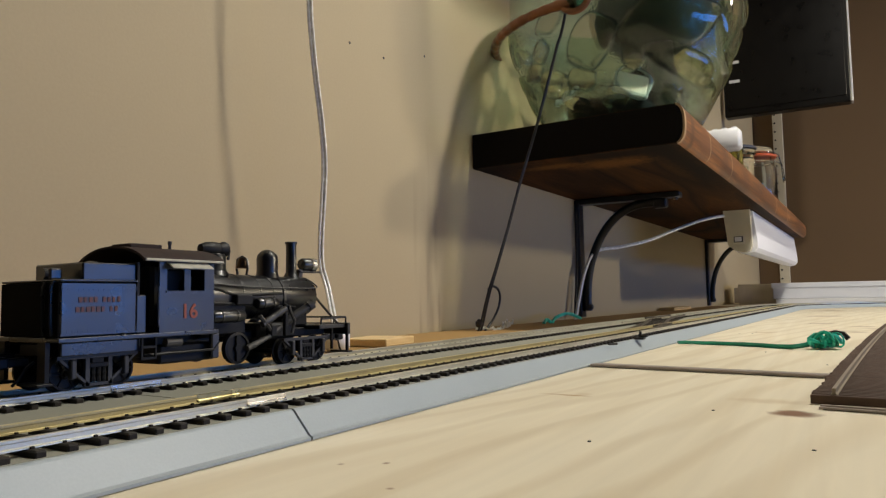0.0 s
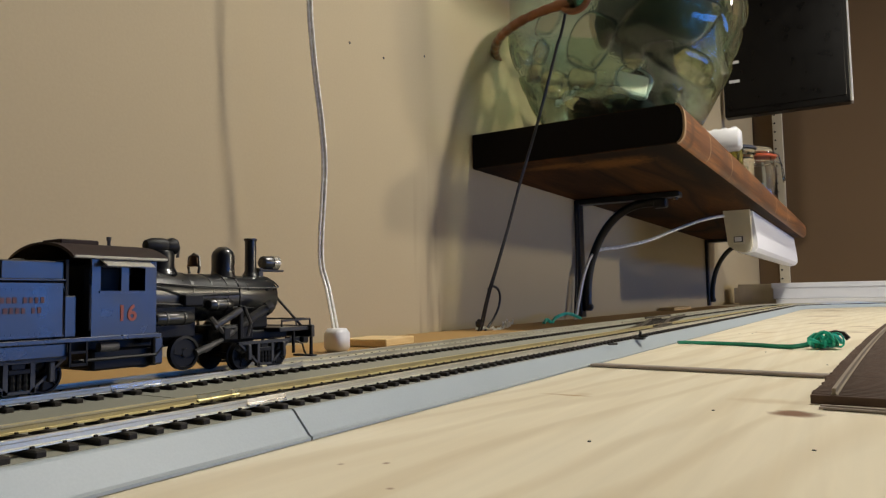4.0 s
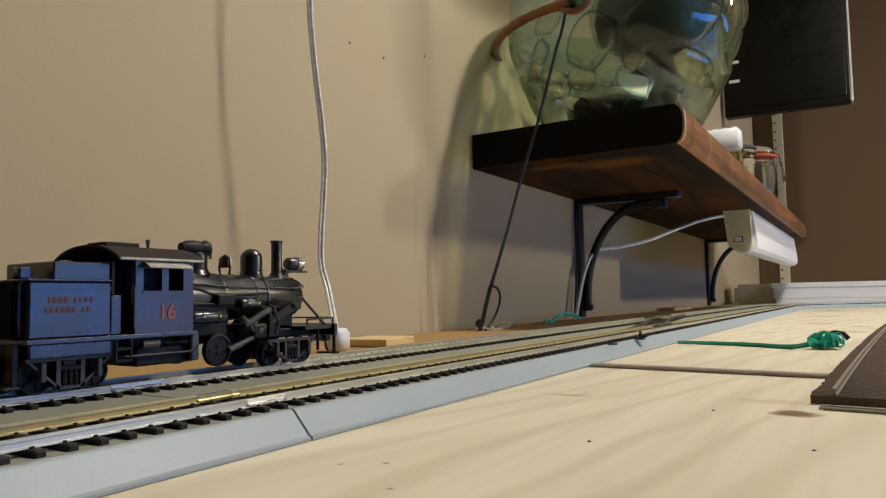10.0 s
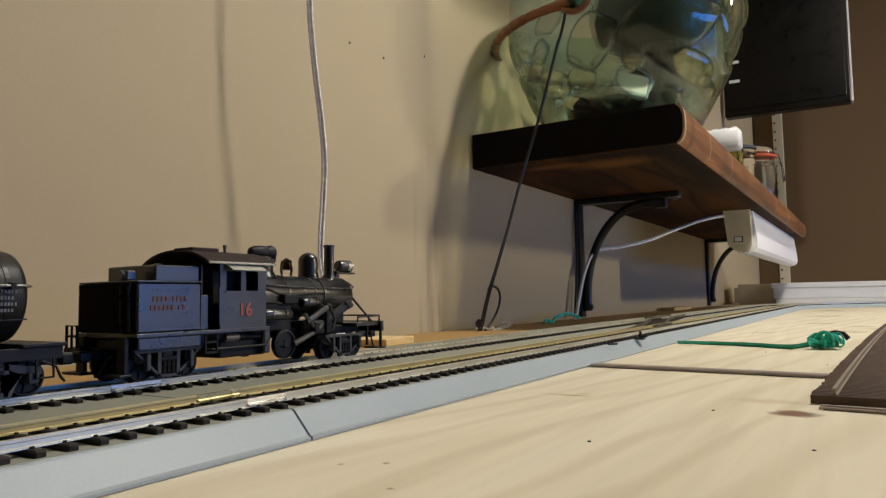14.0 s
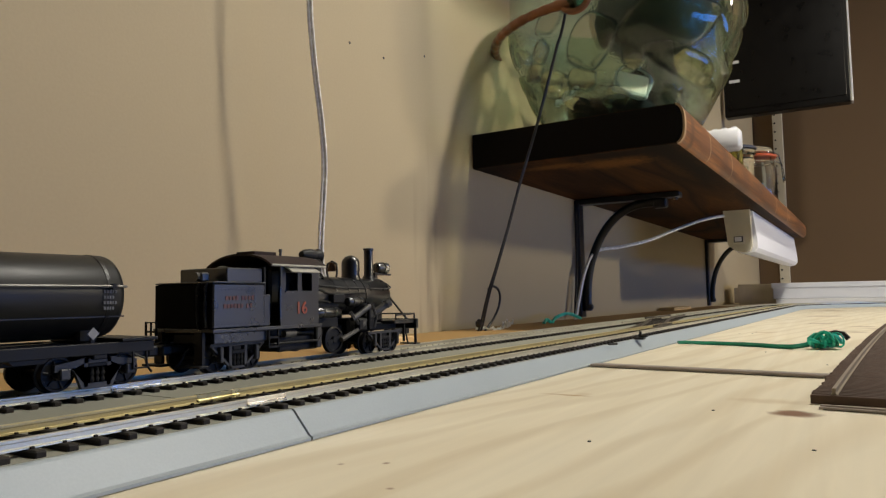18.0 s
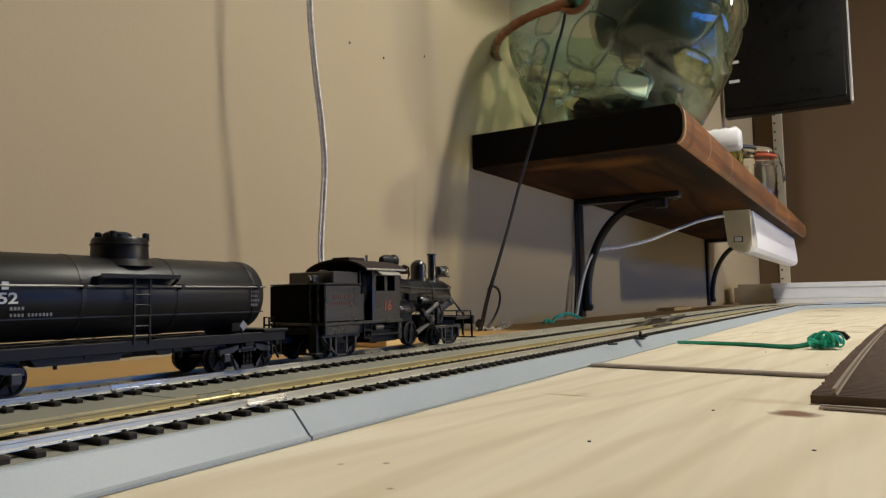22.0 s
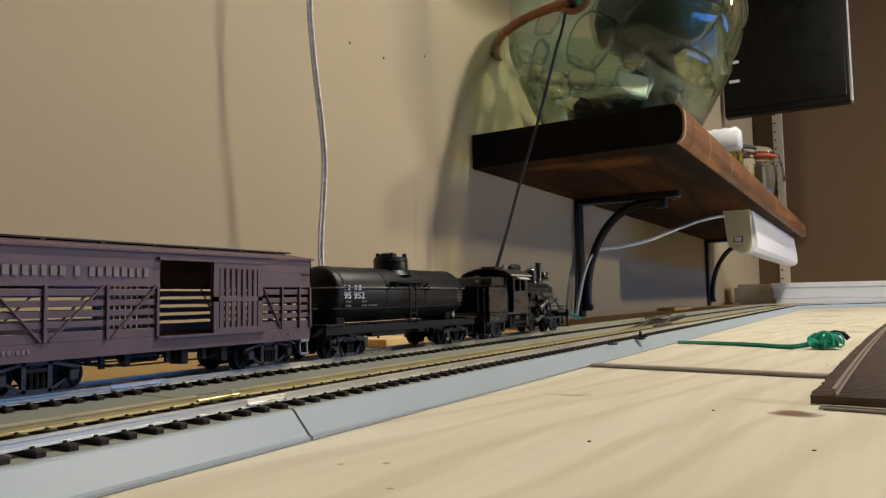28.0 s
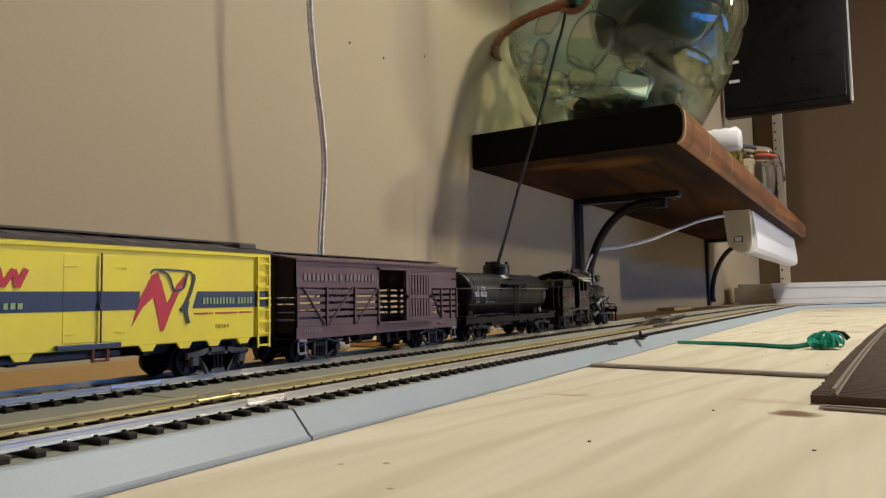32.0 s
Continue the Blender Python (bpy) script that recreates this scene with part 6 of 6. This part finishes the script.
# ---- stock car ----
stock = thing("stock_car", "weathered brown slatted stock car model with an open side door", "model wagon", "train on the track")
HL, HW = 0.0597, 0.0163
part("floor", Geo().box(-HW + 0.0006, HW - 0.0006, -HL, HL, 0.0205, 0.0222), BROWN_DARK, stock)
GAPS = (0.0392, 0.0362, 0.0333, 0.0304, 0.0276)
D0, D1, D2 = -0.0074, 0.0122, 0.0336
for s in (-1, 1):
    a, b = sorted((s * (HW - 0.0007), s * HW))
    part("side_sill", Geo().box(a, b, -HL, HL, 0.0200, 0.0246), BROWN_CAR, stock)
    part("letter_board", Geo().box(a, b, -HL, D0, 0.0397, 0.0500).box(a, b, D1, HL, 0.0397, 0.0500).box(a, b, D0, D1, 0.0478, 0.0500), BROWN_CAR, stock)
    for z in (0.0452, 0.0480):
        for y0, y1 in ((-HL, D0), (D2, HL)):
            part("batten", Geo().box(*sorted((s * HW, s * (HW + 0.0001))), y0, y1, z, z + 0.0002), BROWN_CAR, stock)
    for i in range(5):
        top = GAPS[i] - 0.0000
        bot = GAPS[i + 1] + 0.0008 if i < 4 else 0.0246
        if bot < top - 0.0003:
            for y0, y1 in ((-HL, D0), (D1 if s < 0 else D2 - 0.004, HL)):
                part("slat", Geo().box(a, b, y0, y1, bot, top - 0.0003, 0.0001), BROWN_CAR, stock)
    for y in (-HL + 0.0010, -0.0420, -0.0245, D0 - 0.0009, D1 + 0.0008, 0.0440, 0.0530, HL - 0.0010):
        part("post", Geo().box(*sorted((s * (HW - 0.0012), s * (HW + 0.0007))), y - 0.0005, y + 0.0005, 0.0246, 0.0400, 0.0001), BROWN_CAR, stock)
    for y0, y1 in ((-0.0560, -0.0432), (-0.0258, -0.0408), (-0.0090, -0.0232), (0.0345, 0.0430)):
        part("brace", Geo().tube([(s * (HW + 0.0003), y0, 0.0398), (s * (HW + 0.0003), y1, 0.0250)], 0.0004, 5), BROWN_CAR, stock)
    part("door_track", Geo().box(*sorted((s * HW, s * (HW + 0.0014))), D0 - 0.001, D2 + 0.002, 0.0478, 0.0487), BROWN_CAR, stock)
    part("door_rail", Geo().box(*sorted((s * HW, s * (HW + 0.0012))), D0 - 0.001, D2 + 0.002, 0.0238, 0.0246), BROWN_CAR, stock)
    part("grab_iron", Geo().tube([(s * (HW + 0.0002), 0.0545, 0.0445), (s * (HW + 0.0009), 0.0547, 0.0445), (s * (HW + 0.0009), 0.0577, 0.0445), (s * (HW + 0.0002), 0.0579, 0.0445)], 0.0003, 6), FRAME_BLACK, stock)
    for y in (-0.0558, 0.0558):
        part("step", Geo().box(*sorted((s * (HW - 0.0008), s * (HW - 0.0002))), y - 0.0022, y - 0.0016, 0.0142, 0.0200).box(*sorted((s * (HW - 0.0008), s * (HW - 0.0002))), y + 0.0016, y + 0.0022, 0.0142, 0.0200).box(*sorted((s * (HW - 0.0008), s * (HW + 0.0004))), y - 0.0022, y + 0.0022, 0.0142, 0.0150).box(*sorted((s * (HW - 0.0008), s * (HW + 0.0004))), y - 0.0022, y + 0.0022, 0.0190, 0.0200), PALE_STEP, stock, "pale metal corner step")
    for y in (-0.026, -0.004, 0.018):
        part("truss_rod", Geo().tube([(s * 0.010, -0.040, 0.0195), (s * 0.010, y * 0.0 - 0.014, 0.0160), (s * 0.010, 0.014, 0.0160), (s * 0.010, 0.040, 0.0195)], 0.0003, 6), FRAME_BLACK, stock)
        break
    for y in (-0.022, -0.014, 0.0, 0.014):
        part("queen_post", Geo().box(*sorted((s * 0.0095, s * 0.0106)), y - 0.0008, y + 0.0008, 0.0158, 0.0205), FRAME_BLACK, stock)
    # sliding door, pushed aside on the near side and shut on the other
    y0, y1 = (D1, D2) if s > 0 else (D0, D1)
    da, db = sorted((s * (HW + 0.0004), s * (HW + 0.0011)))
    door = part("sliding_door", Geo().box(da, db, y0, y1, 0.0244, 0.0262).box(da, db, y0, y1, 0.0348, 0.0364).box(da, db, y0, y1, 0.0458, 0.0478).box(da, db, y0, y0 + 0.0022, 0.0262, 0.0458).box(da, db, y1 - 0.0022, y1, 0.0262, 0.0458), BROWN_CAR, stock)
    for i in range(7):
        yy = y0 + 0.0034 + i * (y1 - y0 - 0.0068) / 6
        part("door_slat", Geo().box(da + 0.0001, db - 0.0001, yy - 0.00075, yy + 0.00075, 0.0262, 0.0348).box(da + 0.0001, db - 0.0001, yy - 0.00075, yy + 0.00075, 0.0364, 0.0458), BROWN_CAR, door)
for s in (-1, 1):
    a, b = sorted((s * (HL - 0.0007), s * HL))
    for z0, z1 in ((0.0200, 0.0270), (0.0278, 0.0300), (0.0306, 0.0330), (0.0336, 0.0352), (0.0360, 0.0510)):
        part("end_slat", Geo().box(-HW, HW, a, b, z0, z1), BROWN_DARK, stock)
    part("end_post", Geo().box(-0.0060, -0.0045, *sorted((s * (HL - 0.001), s * (HL + 0.0005))), 0.0200, 0.0505).box(0.0045, 0.0060, *sorted((s * (HL - 0.001), s * (HL + 0.0005))), 0.0200, 0.0505), BROWN_DARK, stock)
    truck(stock, s * 0.0415, 0.0190)
    coupler(stock, s * 0.0590, s)
part("center_sill", Geo().box(-0.004, 0.004, -HL, HL, 0.0178, 0.0205), FRAME_BLACK, stock)
part("brake_cylinder", Geo().lathe([(0.0, -0.006), (0.0020, -0.006), (0.0020, 0.006), (0.0, 0.0062)], (0.0070, -0.008, 0.0185), 14, "y"), FRAME_BLACK, stock)
part("brake_rigging", Geo().tube([(0.010, -0.036, 0.0190), (0.011, -0.020, 0.0165), (0.009, -0.006, 0.0175)], 0.0004, 6).box(0.006, 0.012, 0.004, 0.0065, 0.0150, 0.0205).box(0.006, 0.012, 0.020, 0.0225, 0.0152, 0.0205), FRAME_BLACK, stock)
roofp = [(-HW - 0.0010, 0.0500), (-HW - 0.0010, 0.0507), (0.0, 0.0535), (HW + 0.0010, 0.0507), (HW + 0.0010, 0.0500), (0.0, 0.0527)]
part("roof", Geo().prism(roofp, "y", -HL - 0.0008, HL + 0.0008), BROWN_CAR, stock)
rw = part("roof_walk", Geo().box(-0.0035, 0.0035, -HL - 0.0025, HL + 0.0025, 0.0535, 0.0540), BROWN_DARK, stock)
for i in range(7):
    y = -0.054 + i * 0.018
    part("walk_saddle", Geo().box(-0.0036, 0.0036, y - 0.0008, y + 0.0008, 0.0526, 0.0535), BROWN_DARK, rw)
bars("lettering", [8, 1, 8], -0.0554, 0.0425, 0.0028, 0.00243, HW + 0.0003, FADED_INK, stock, "faded white lettering bars")
bars("lettering", [4, 3], -0.0550, 0.0222, 0.0011, 0.0013, HW + 0.0001, FADED_INK, stock, "faded small lettering bars")
bars("lettering", [3, 4], 0.0400, 0.0218, 0.0010, 0.0011, HW + 0.0001, FADED_INK, stock, "faded small lettering bars")

# ---- refrigerator car ----
reefer = thing("refrigerator_car", "bright yellow refrigerator car model with a blue band and red emblem", "model wagon", "train on the track")
RL, RW = 0.0670, 0.0172
part("body", Geo().box(-RW, RW, -RL, RL, 0.0222, 0.0520, 0.0003), YELLOW_CAR, reefer)
for s in (-1, 1):
    x = s * RW
    part("blue_band", Geo().box(*sorted((x, x + s * 0.00012)), -RL, 0.0150, 0.0328, 0.0382).prism([(0.0338, 0.0328), (0.0669, 0.0328), (0.0669, 0.0382), (0.0356, 0.0382)], "x", *sorted((x, x + s * 0.00012))), BLUE_BAND, reefer, "dark blue band")
    dw = 0.0105
    door = part("hatch_door", Geo().box(*sorted((x - s * 0.0003, x + s * 0.00008)), 0.0026 - dw, 0.0024, 0.0240, 0.0485, 0.0002).box(*sorted((x - s * 0.0003, x + s * 0.00008)), 0.0028, 0.0108, 0.0240, 0.0485, 0.0002), YELLOW_CAR, reefer)
    part("band_on_door", Geo().box(*sorted((x + s * 0.00008, x + s * 0.00018)), 0.0026 - dw, 0.0024, 0.0328, 0.0382).box(*sorted((x + s * 0.00008, x + s * 0.00018)), 0.0028, 0.0108, 0.0328, 0.0382), BLUE_BAND, door)
    part("lock_bar", Geo().cyl((x + s * 0.0008, 0.0026, 0.0238), (x + s * 0.0008, 0.0026, 0.0490), 0.0003, n=6).box(*sorted((x + s * 0.0005, x + s * 0.0012)), 0.0020, 0.0032, 0.0335, 0.0350), IRON, door, "dark lock bar")
    for z in (0.0265, 0.0362, 0.0450):
        part("hinge", Geo().box(*sorted((x + s * 0.00008, x + s * 0.00025)), -0.0078, -0.0040, z, z + 0.0004).box(*sorted((x + s * 0.00008, x + s * 0.00025)), 0.0072, 0.0106, z, z + 0.0004), BLUE_BAND if z == 0.0362 else YELLOW_CAR, door)
    part("door_sill", Geo().box(*sorted((x, x + s * 0.0016)), -0.0100, 0.0085, 0.0224, 0.0238, 0.0002), BLUE_BAND, reefer, "dark blue door sill")
    for y in (-0.058, -0.044, -0.032, -0.018, 0.018, 0.031, 0.0425, 0.055):
        part("sill_tab", Geo().prism([(y - 0.0030, 0.0224), (y - 0.0016, 0.0204), (y + 0.0016, 0.0204), (y + 0.0030, 0.0224)], "x", *sorted((x - s * 0.0008, x))), YELLOW_CAR, reefer)
    part("fascia", Geo().box(*sorted((x, x + s * 0.0006)), -RL, RL, 0.0500, 0.0516, 0.0002), YELLOW_CAR, reefer)
    for y0 in (0.0605, -0.0665):
        lad = part("ladder", Geo().box(*sorted((x + s * 0.0004, x + s * 0.0010)), y0, y0 + 0.0007, 0.0185, 0.0505).box(*sorted((x + s * 0.0004, x + s * 0.0010)), y0 + 0.0053, y0 + 0.0060, 0.0185, 0.0505), YELLOW_CAR, reefer)
        for i in range(8):
            part("rung", Geo().box(*sorted((x + s * 0.0004, x + s * 0.0011)), y0, y0 + 0.0060, 0.0190 + 0.0041 * i, 0.0197 + 0.0041 * i), YELLOW_CAR, lad)
X1 = RW + 0.0002
# plain emblem shapes
em = part("emblem", Geo().prism([(0.0126, 0.0281), (0.0148, 0.0355), (0.0192, 0.0432), (0.0210, 0.0440), (0.0224, 0.0408), (0.0243, 0.0345), (0.0284, 0.0408), (0.0312, 0.0438), (0.0300, 0.0405), (0.0262, 0.0330), (0.0232, 0.0261), (0.0222, 0.0261), (0.0208, 0.0323), (0.0196, 0.0365), (0.0160, 0.0335), (0.0138, 0.0300)], "x", X1 - 0.0001, X1), RED_INK, reefer, "red zigzag emblem")
def ribbon(geo, pts, x, w):
    """A flat painted stroke of width w through (y, z) points."""
    q = smooth_path([(x, y, z) for y, z in pts], 6)
    verts, faces = [], []
    for i, p in enumerate(q):
        d = (q[min(i + 1, len(q) - 1)] - q[max(i - 1, 0)]).normalized()
        o = Vector((0, -d.z, d.y)) * (w / 2)
        for e in (0, -0.0001):
            verts += [p + o + Vector((e, 0, 0)), p - o + Vector((e, 0, 0))]
    for i in range(len(q) - 1):
        k = 4 * i
        faces += [(k, k + 1, k + 5, k + 4), (k + 2, k + 6, k + 7, k + 3), (k, k + 4, k + 6, k + 2), (k + 1, k + 3, k + 7, k + 5)]
    return geo.add(verts, faces)


for i, (pts, w) in enumerate((([(0.0186, 0.0438), (0.0206, 0.0448), (0.0318, 0.0445), (0.0337, 0.0432)], 0.0006), ([(0.0214, 0.0445), (0.0240, 0.0436), (0.0254, 0.0420), (0.0269, 0.0385), (0.0300, 0.0391), (0.0310, 0.0415), (0.0318, 0.0440)], 0.0006),
               ([(0.0337, 0.0436), (0.0341, 0.0420), (0.0326, 0.0375), (0.0308, 0.0342), (0.0293, 0.0326)], 0.0010), ([(0.0318, 0.0352), (0.0312, 0.0318), (0.0321, 0.0281)], 0.0012), ([(0.0293, 0.0326), (0.0312, 0.0318)], 0.0008))):
    part("outline_stroke", ribbon(Geo(), pts, X1 + 0.0001 + 0.00005 * i, w), BLUE_BAND, em, "dark blue outline stroke")
bars("lettering", [10, 5], 0.0376, 0.0341, 0.0022, 0.00135, RW + 0.0003, GREEN_INK, reefer, "pale green lettering bars")
bars("lettering", [8, 10, 6], 0.0345, 0.0308, 0.0006, 0.00095, RW + 0.0001, RED_INK, reefer, "fine red lettering bars")
bars("lettering", [5], 0.0430, 0.0262, 0.0012, 0.0012, RW + 0.0001, material("shade_ink", (0.62, 0.45, 0.05), 0.6), reefer, "faint small lettering bars")
for i, pts in enumerate(([(-0.0300, 0.0385), (-0.0285, 0.0442)], [(-0.0285, 0.0442), (-0.0268, 0.0392)], [(-0.0268, 0.0392), (-0.0243, 0.0440)], [(-0.0243, 0.0440), (-0.0232, 0.0394)], [(-0.0232, 0.0394), (-0.0205, 0.0438)], [(-0.0205, 0.0438), (-0.0196, 0.0392)], [(-0.0196, 0.0392), (-0.0175, 0.0440)])):
    part("emblem_stroke", ribbon(Geo(), pts, X1 + 0.00002 * i, 0.0014), RED_INK, reefer, "red zigzag stroke")
bars("lettering", [3], -0.0229, 0.0337, 0.0016, 0.0017, RW + 0.0003, GREEN_INK, reefer, "pale green lettering bars")
RROOF = material("dusty_grey_roof", (0.10, 0.085, 0.075), 0.7, dark=(0.05, 0.04, 0.038), scale=120, detail=2500, fine=0.2)
roofp = [(-RW - 0.0008, 0.0516), (-RW - 0.0008, 0.0526), (0.0, 0.0556), (RW + 0.0008, 0.0526), (RW + 0.0008, 0.0516)]
part("roof", Geo().prism(roofp, "y", -RL - 0.0006, RL + 0.0006), RROOF, reefer, "dusty grey-brown roof")
ribs = Geo()
for i in range(13):
    y = -0.064 + i * 0.01067
    ribs.add([(RW + 0.0008, y - 0.0004, 0.0526), (RW + 0.0008, y + 0.0004, 0.0526), (0.003, y + 0.0004, 0.05545), (0.003, y - 0.0004, 0.05545), (RW + 0.0008, y - 0.0004, 0.0527), (RW + 0.0008, y + 0.0004, 0.0527), (0.003, y + 0.0004, 0.05555), (0.003, y - 0.0004, 0.05555)], [(0, 1, 2, 3), (4, 7, 6, 5), (0, 4, 5, 1), (1, 5, 6, 2), (2, 6, 7, 3), (3, 7, 4, 0)])
part("roof_ribs", ribs, RROOF, reefer)
part("roof_walk", Geo().box(-0.0035, 0.0035, -RL - 0.002, RL + 0.002, 0.0558, 0.0564), RROOF, reefer)
for s in (-1, 1):
    for x in (-0.0105, 0.0105):
        part("ice_hatch", Geo().box(x - 0.0045, x + 0.0045, *sorted((s * 0.0545, s * 0.0630)), 0.0528, 0.0553, 0.0006), RROOF, reefer)
    part("end_panel", Geo().box(-RW + 0.0004, RW - 0.0004, *sorted((s * RL, s * (RL + 0.0004))), 0.0220, 0.0516), BROWN_DARK, reefer, "dark brown end")
    truck(reefer, s * 0.0480, 0.0195, DUST_GREY, archbar=False)
    coupler(reefer, s * 0.0670, s)
part("underframe", Geo().box(-0.0045, 0.0045, -RL, RL, 0.0185, 0.0222).box(-0.0150, 0.0150, -0.0200, -0.0180, 0.0190, 0.0222).box(-0.0150, 0.0150, 0.0180, 0.0200, 0.0190, 0.0222), FRAME_BLACK, reefer)
part("side_rod", Geo().tube([(0.0150, -0.026, 0.0205), (0.0150, 0.010, 0.0205)], 0.0008, 6), BLUE_BAND, reefer)
part("drop_step", Geo().box(0.0160, 0.0168, 0.0010, 0.0016, 0.0185, 0.0222).box(0.0160, 0.0168, 0.0054, 0.0060, 0.0185, 0.0222).box(0.0160, 0.0168, 0.0010, 0.0060, 0.0185, 0.0191), ORANGE_INK, reefer, "rusty drop step")


def motions():
    """The train backs a little, stands, then pulls away along track B."""
    way = [(0, 0.1510), (0.5, 0.1452), (1, 0.1402), (1.5, 0.1365), (2, 0.1338), (2.5, 0.1317), (3, 0.1298), (3.5, 0.1292), (5.5, 0.1292), (6, 0.1292), (6.5, 0.1292), (7, 0.1302), (7.5, 0.1316), (8, 0.1334), (8.5, 0.1354), (9, 0.1377), (9.5, 0.1401), (10, 0.1428), (10.5, 0.1458), (11, 0.1493), (11.5, 0.1535), (12, 0.1581), (12.5, 0.1626), (13, 0.1668), (13.5, 0.1707), (14, 0.1742), (14.5, 0.1775), (16.5, 0.1896), (17, 0.1932), (17.5, 0.1974), (18, 0.2021), (18.5, 0.2071), (19, 0.2122), (19.5, 0.2174), (20, 0.2232), (20.5, 0.2302), (21, 0.2386), (21.5, 0.2478), (22, 0.2573), (22.5, 0.2673), (23, 0.2781), (23.5, 0.2894), (24, 0.3004), (24.5, 0.3106), (25, 0.3206), (25.5, 0.3309), (27.5, 0.3826), (28, 0.3971), (28.5, 0.4117), (29, 0.4260), (29.5, 0.4399), (30, 0.4536), (30.5, 0.4673), (31, 0.4808), (31.5, 0.4942), (32, 0.5078)]
    for ob, off in ((loco, 0.0), (stock, -0.2552), (reefer, -0.3958)):
        walk(ob, [(t, pose(TB, y + off, 0)) for t, y in way])
    # the tank car's coupler slack closes up slowly as the train gathers speed
    slack = [(0, -0.1290), (21, -0.1288), (24, -0.1276), (28, -0.1236), (32, -0.1214)]
    walk(tank, [(t, pose(TB, y + float(np.interp(t, [a for a, b in slack], [b for a, b in slack])), 0)) for t, y in way])
    # every wheel rolls with the train: rows close enough for less than 90 degrees of turn
    roll = []
    for (t0, y0), (t1, y1) in zip(way, way[1:]):
        n = max(1, math.ceil(abs(y1 - y0) / (WR * radians(60))))
        for k in range(n):
            u = k / n
            roll.append((t0 + (t1 - t0) * u, y0 + (y1 - y0) * u))
    roll.append(way[-1])
    for ob, y in WHEELS:
        place = ob.location.copy()
        walk(ob, [(t, pose(*place, -math.degrees((s - way[0][1]) / WR), 0, 0)) for t, s in roll])


motions()
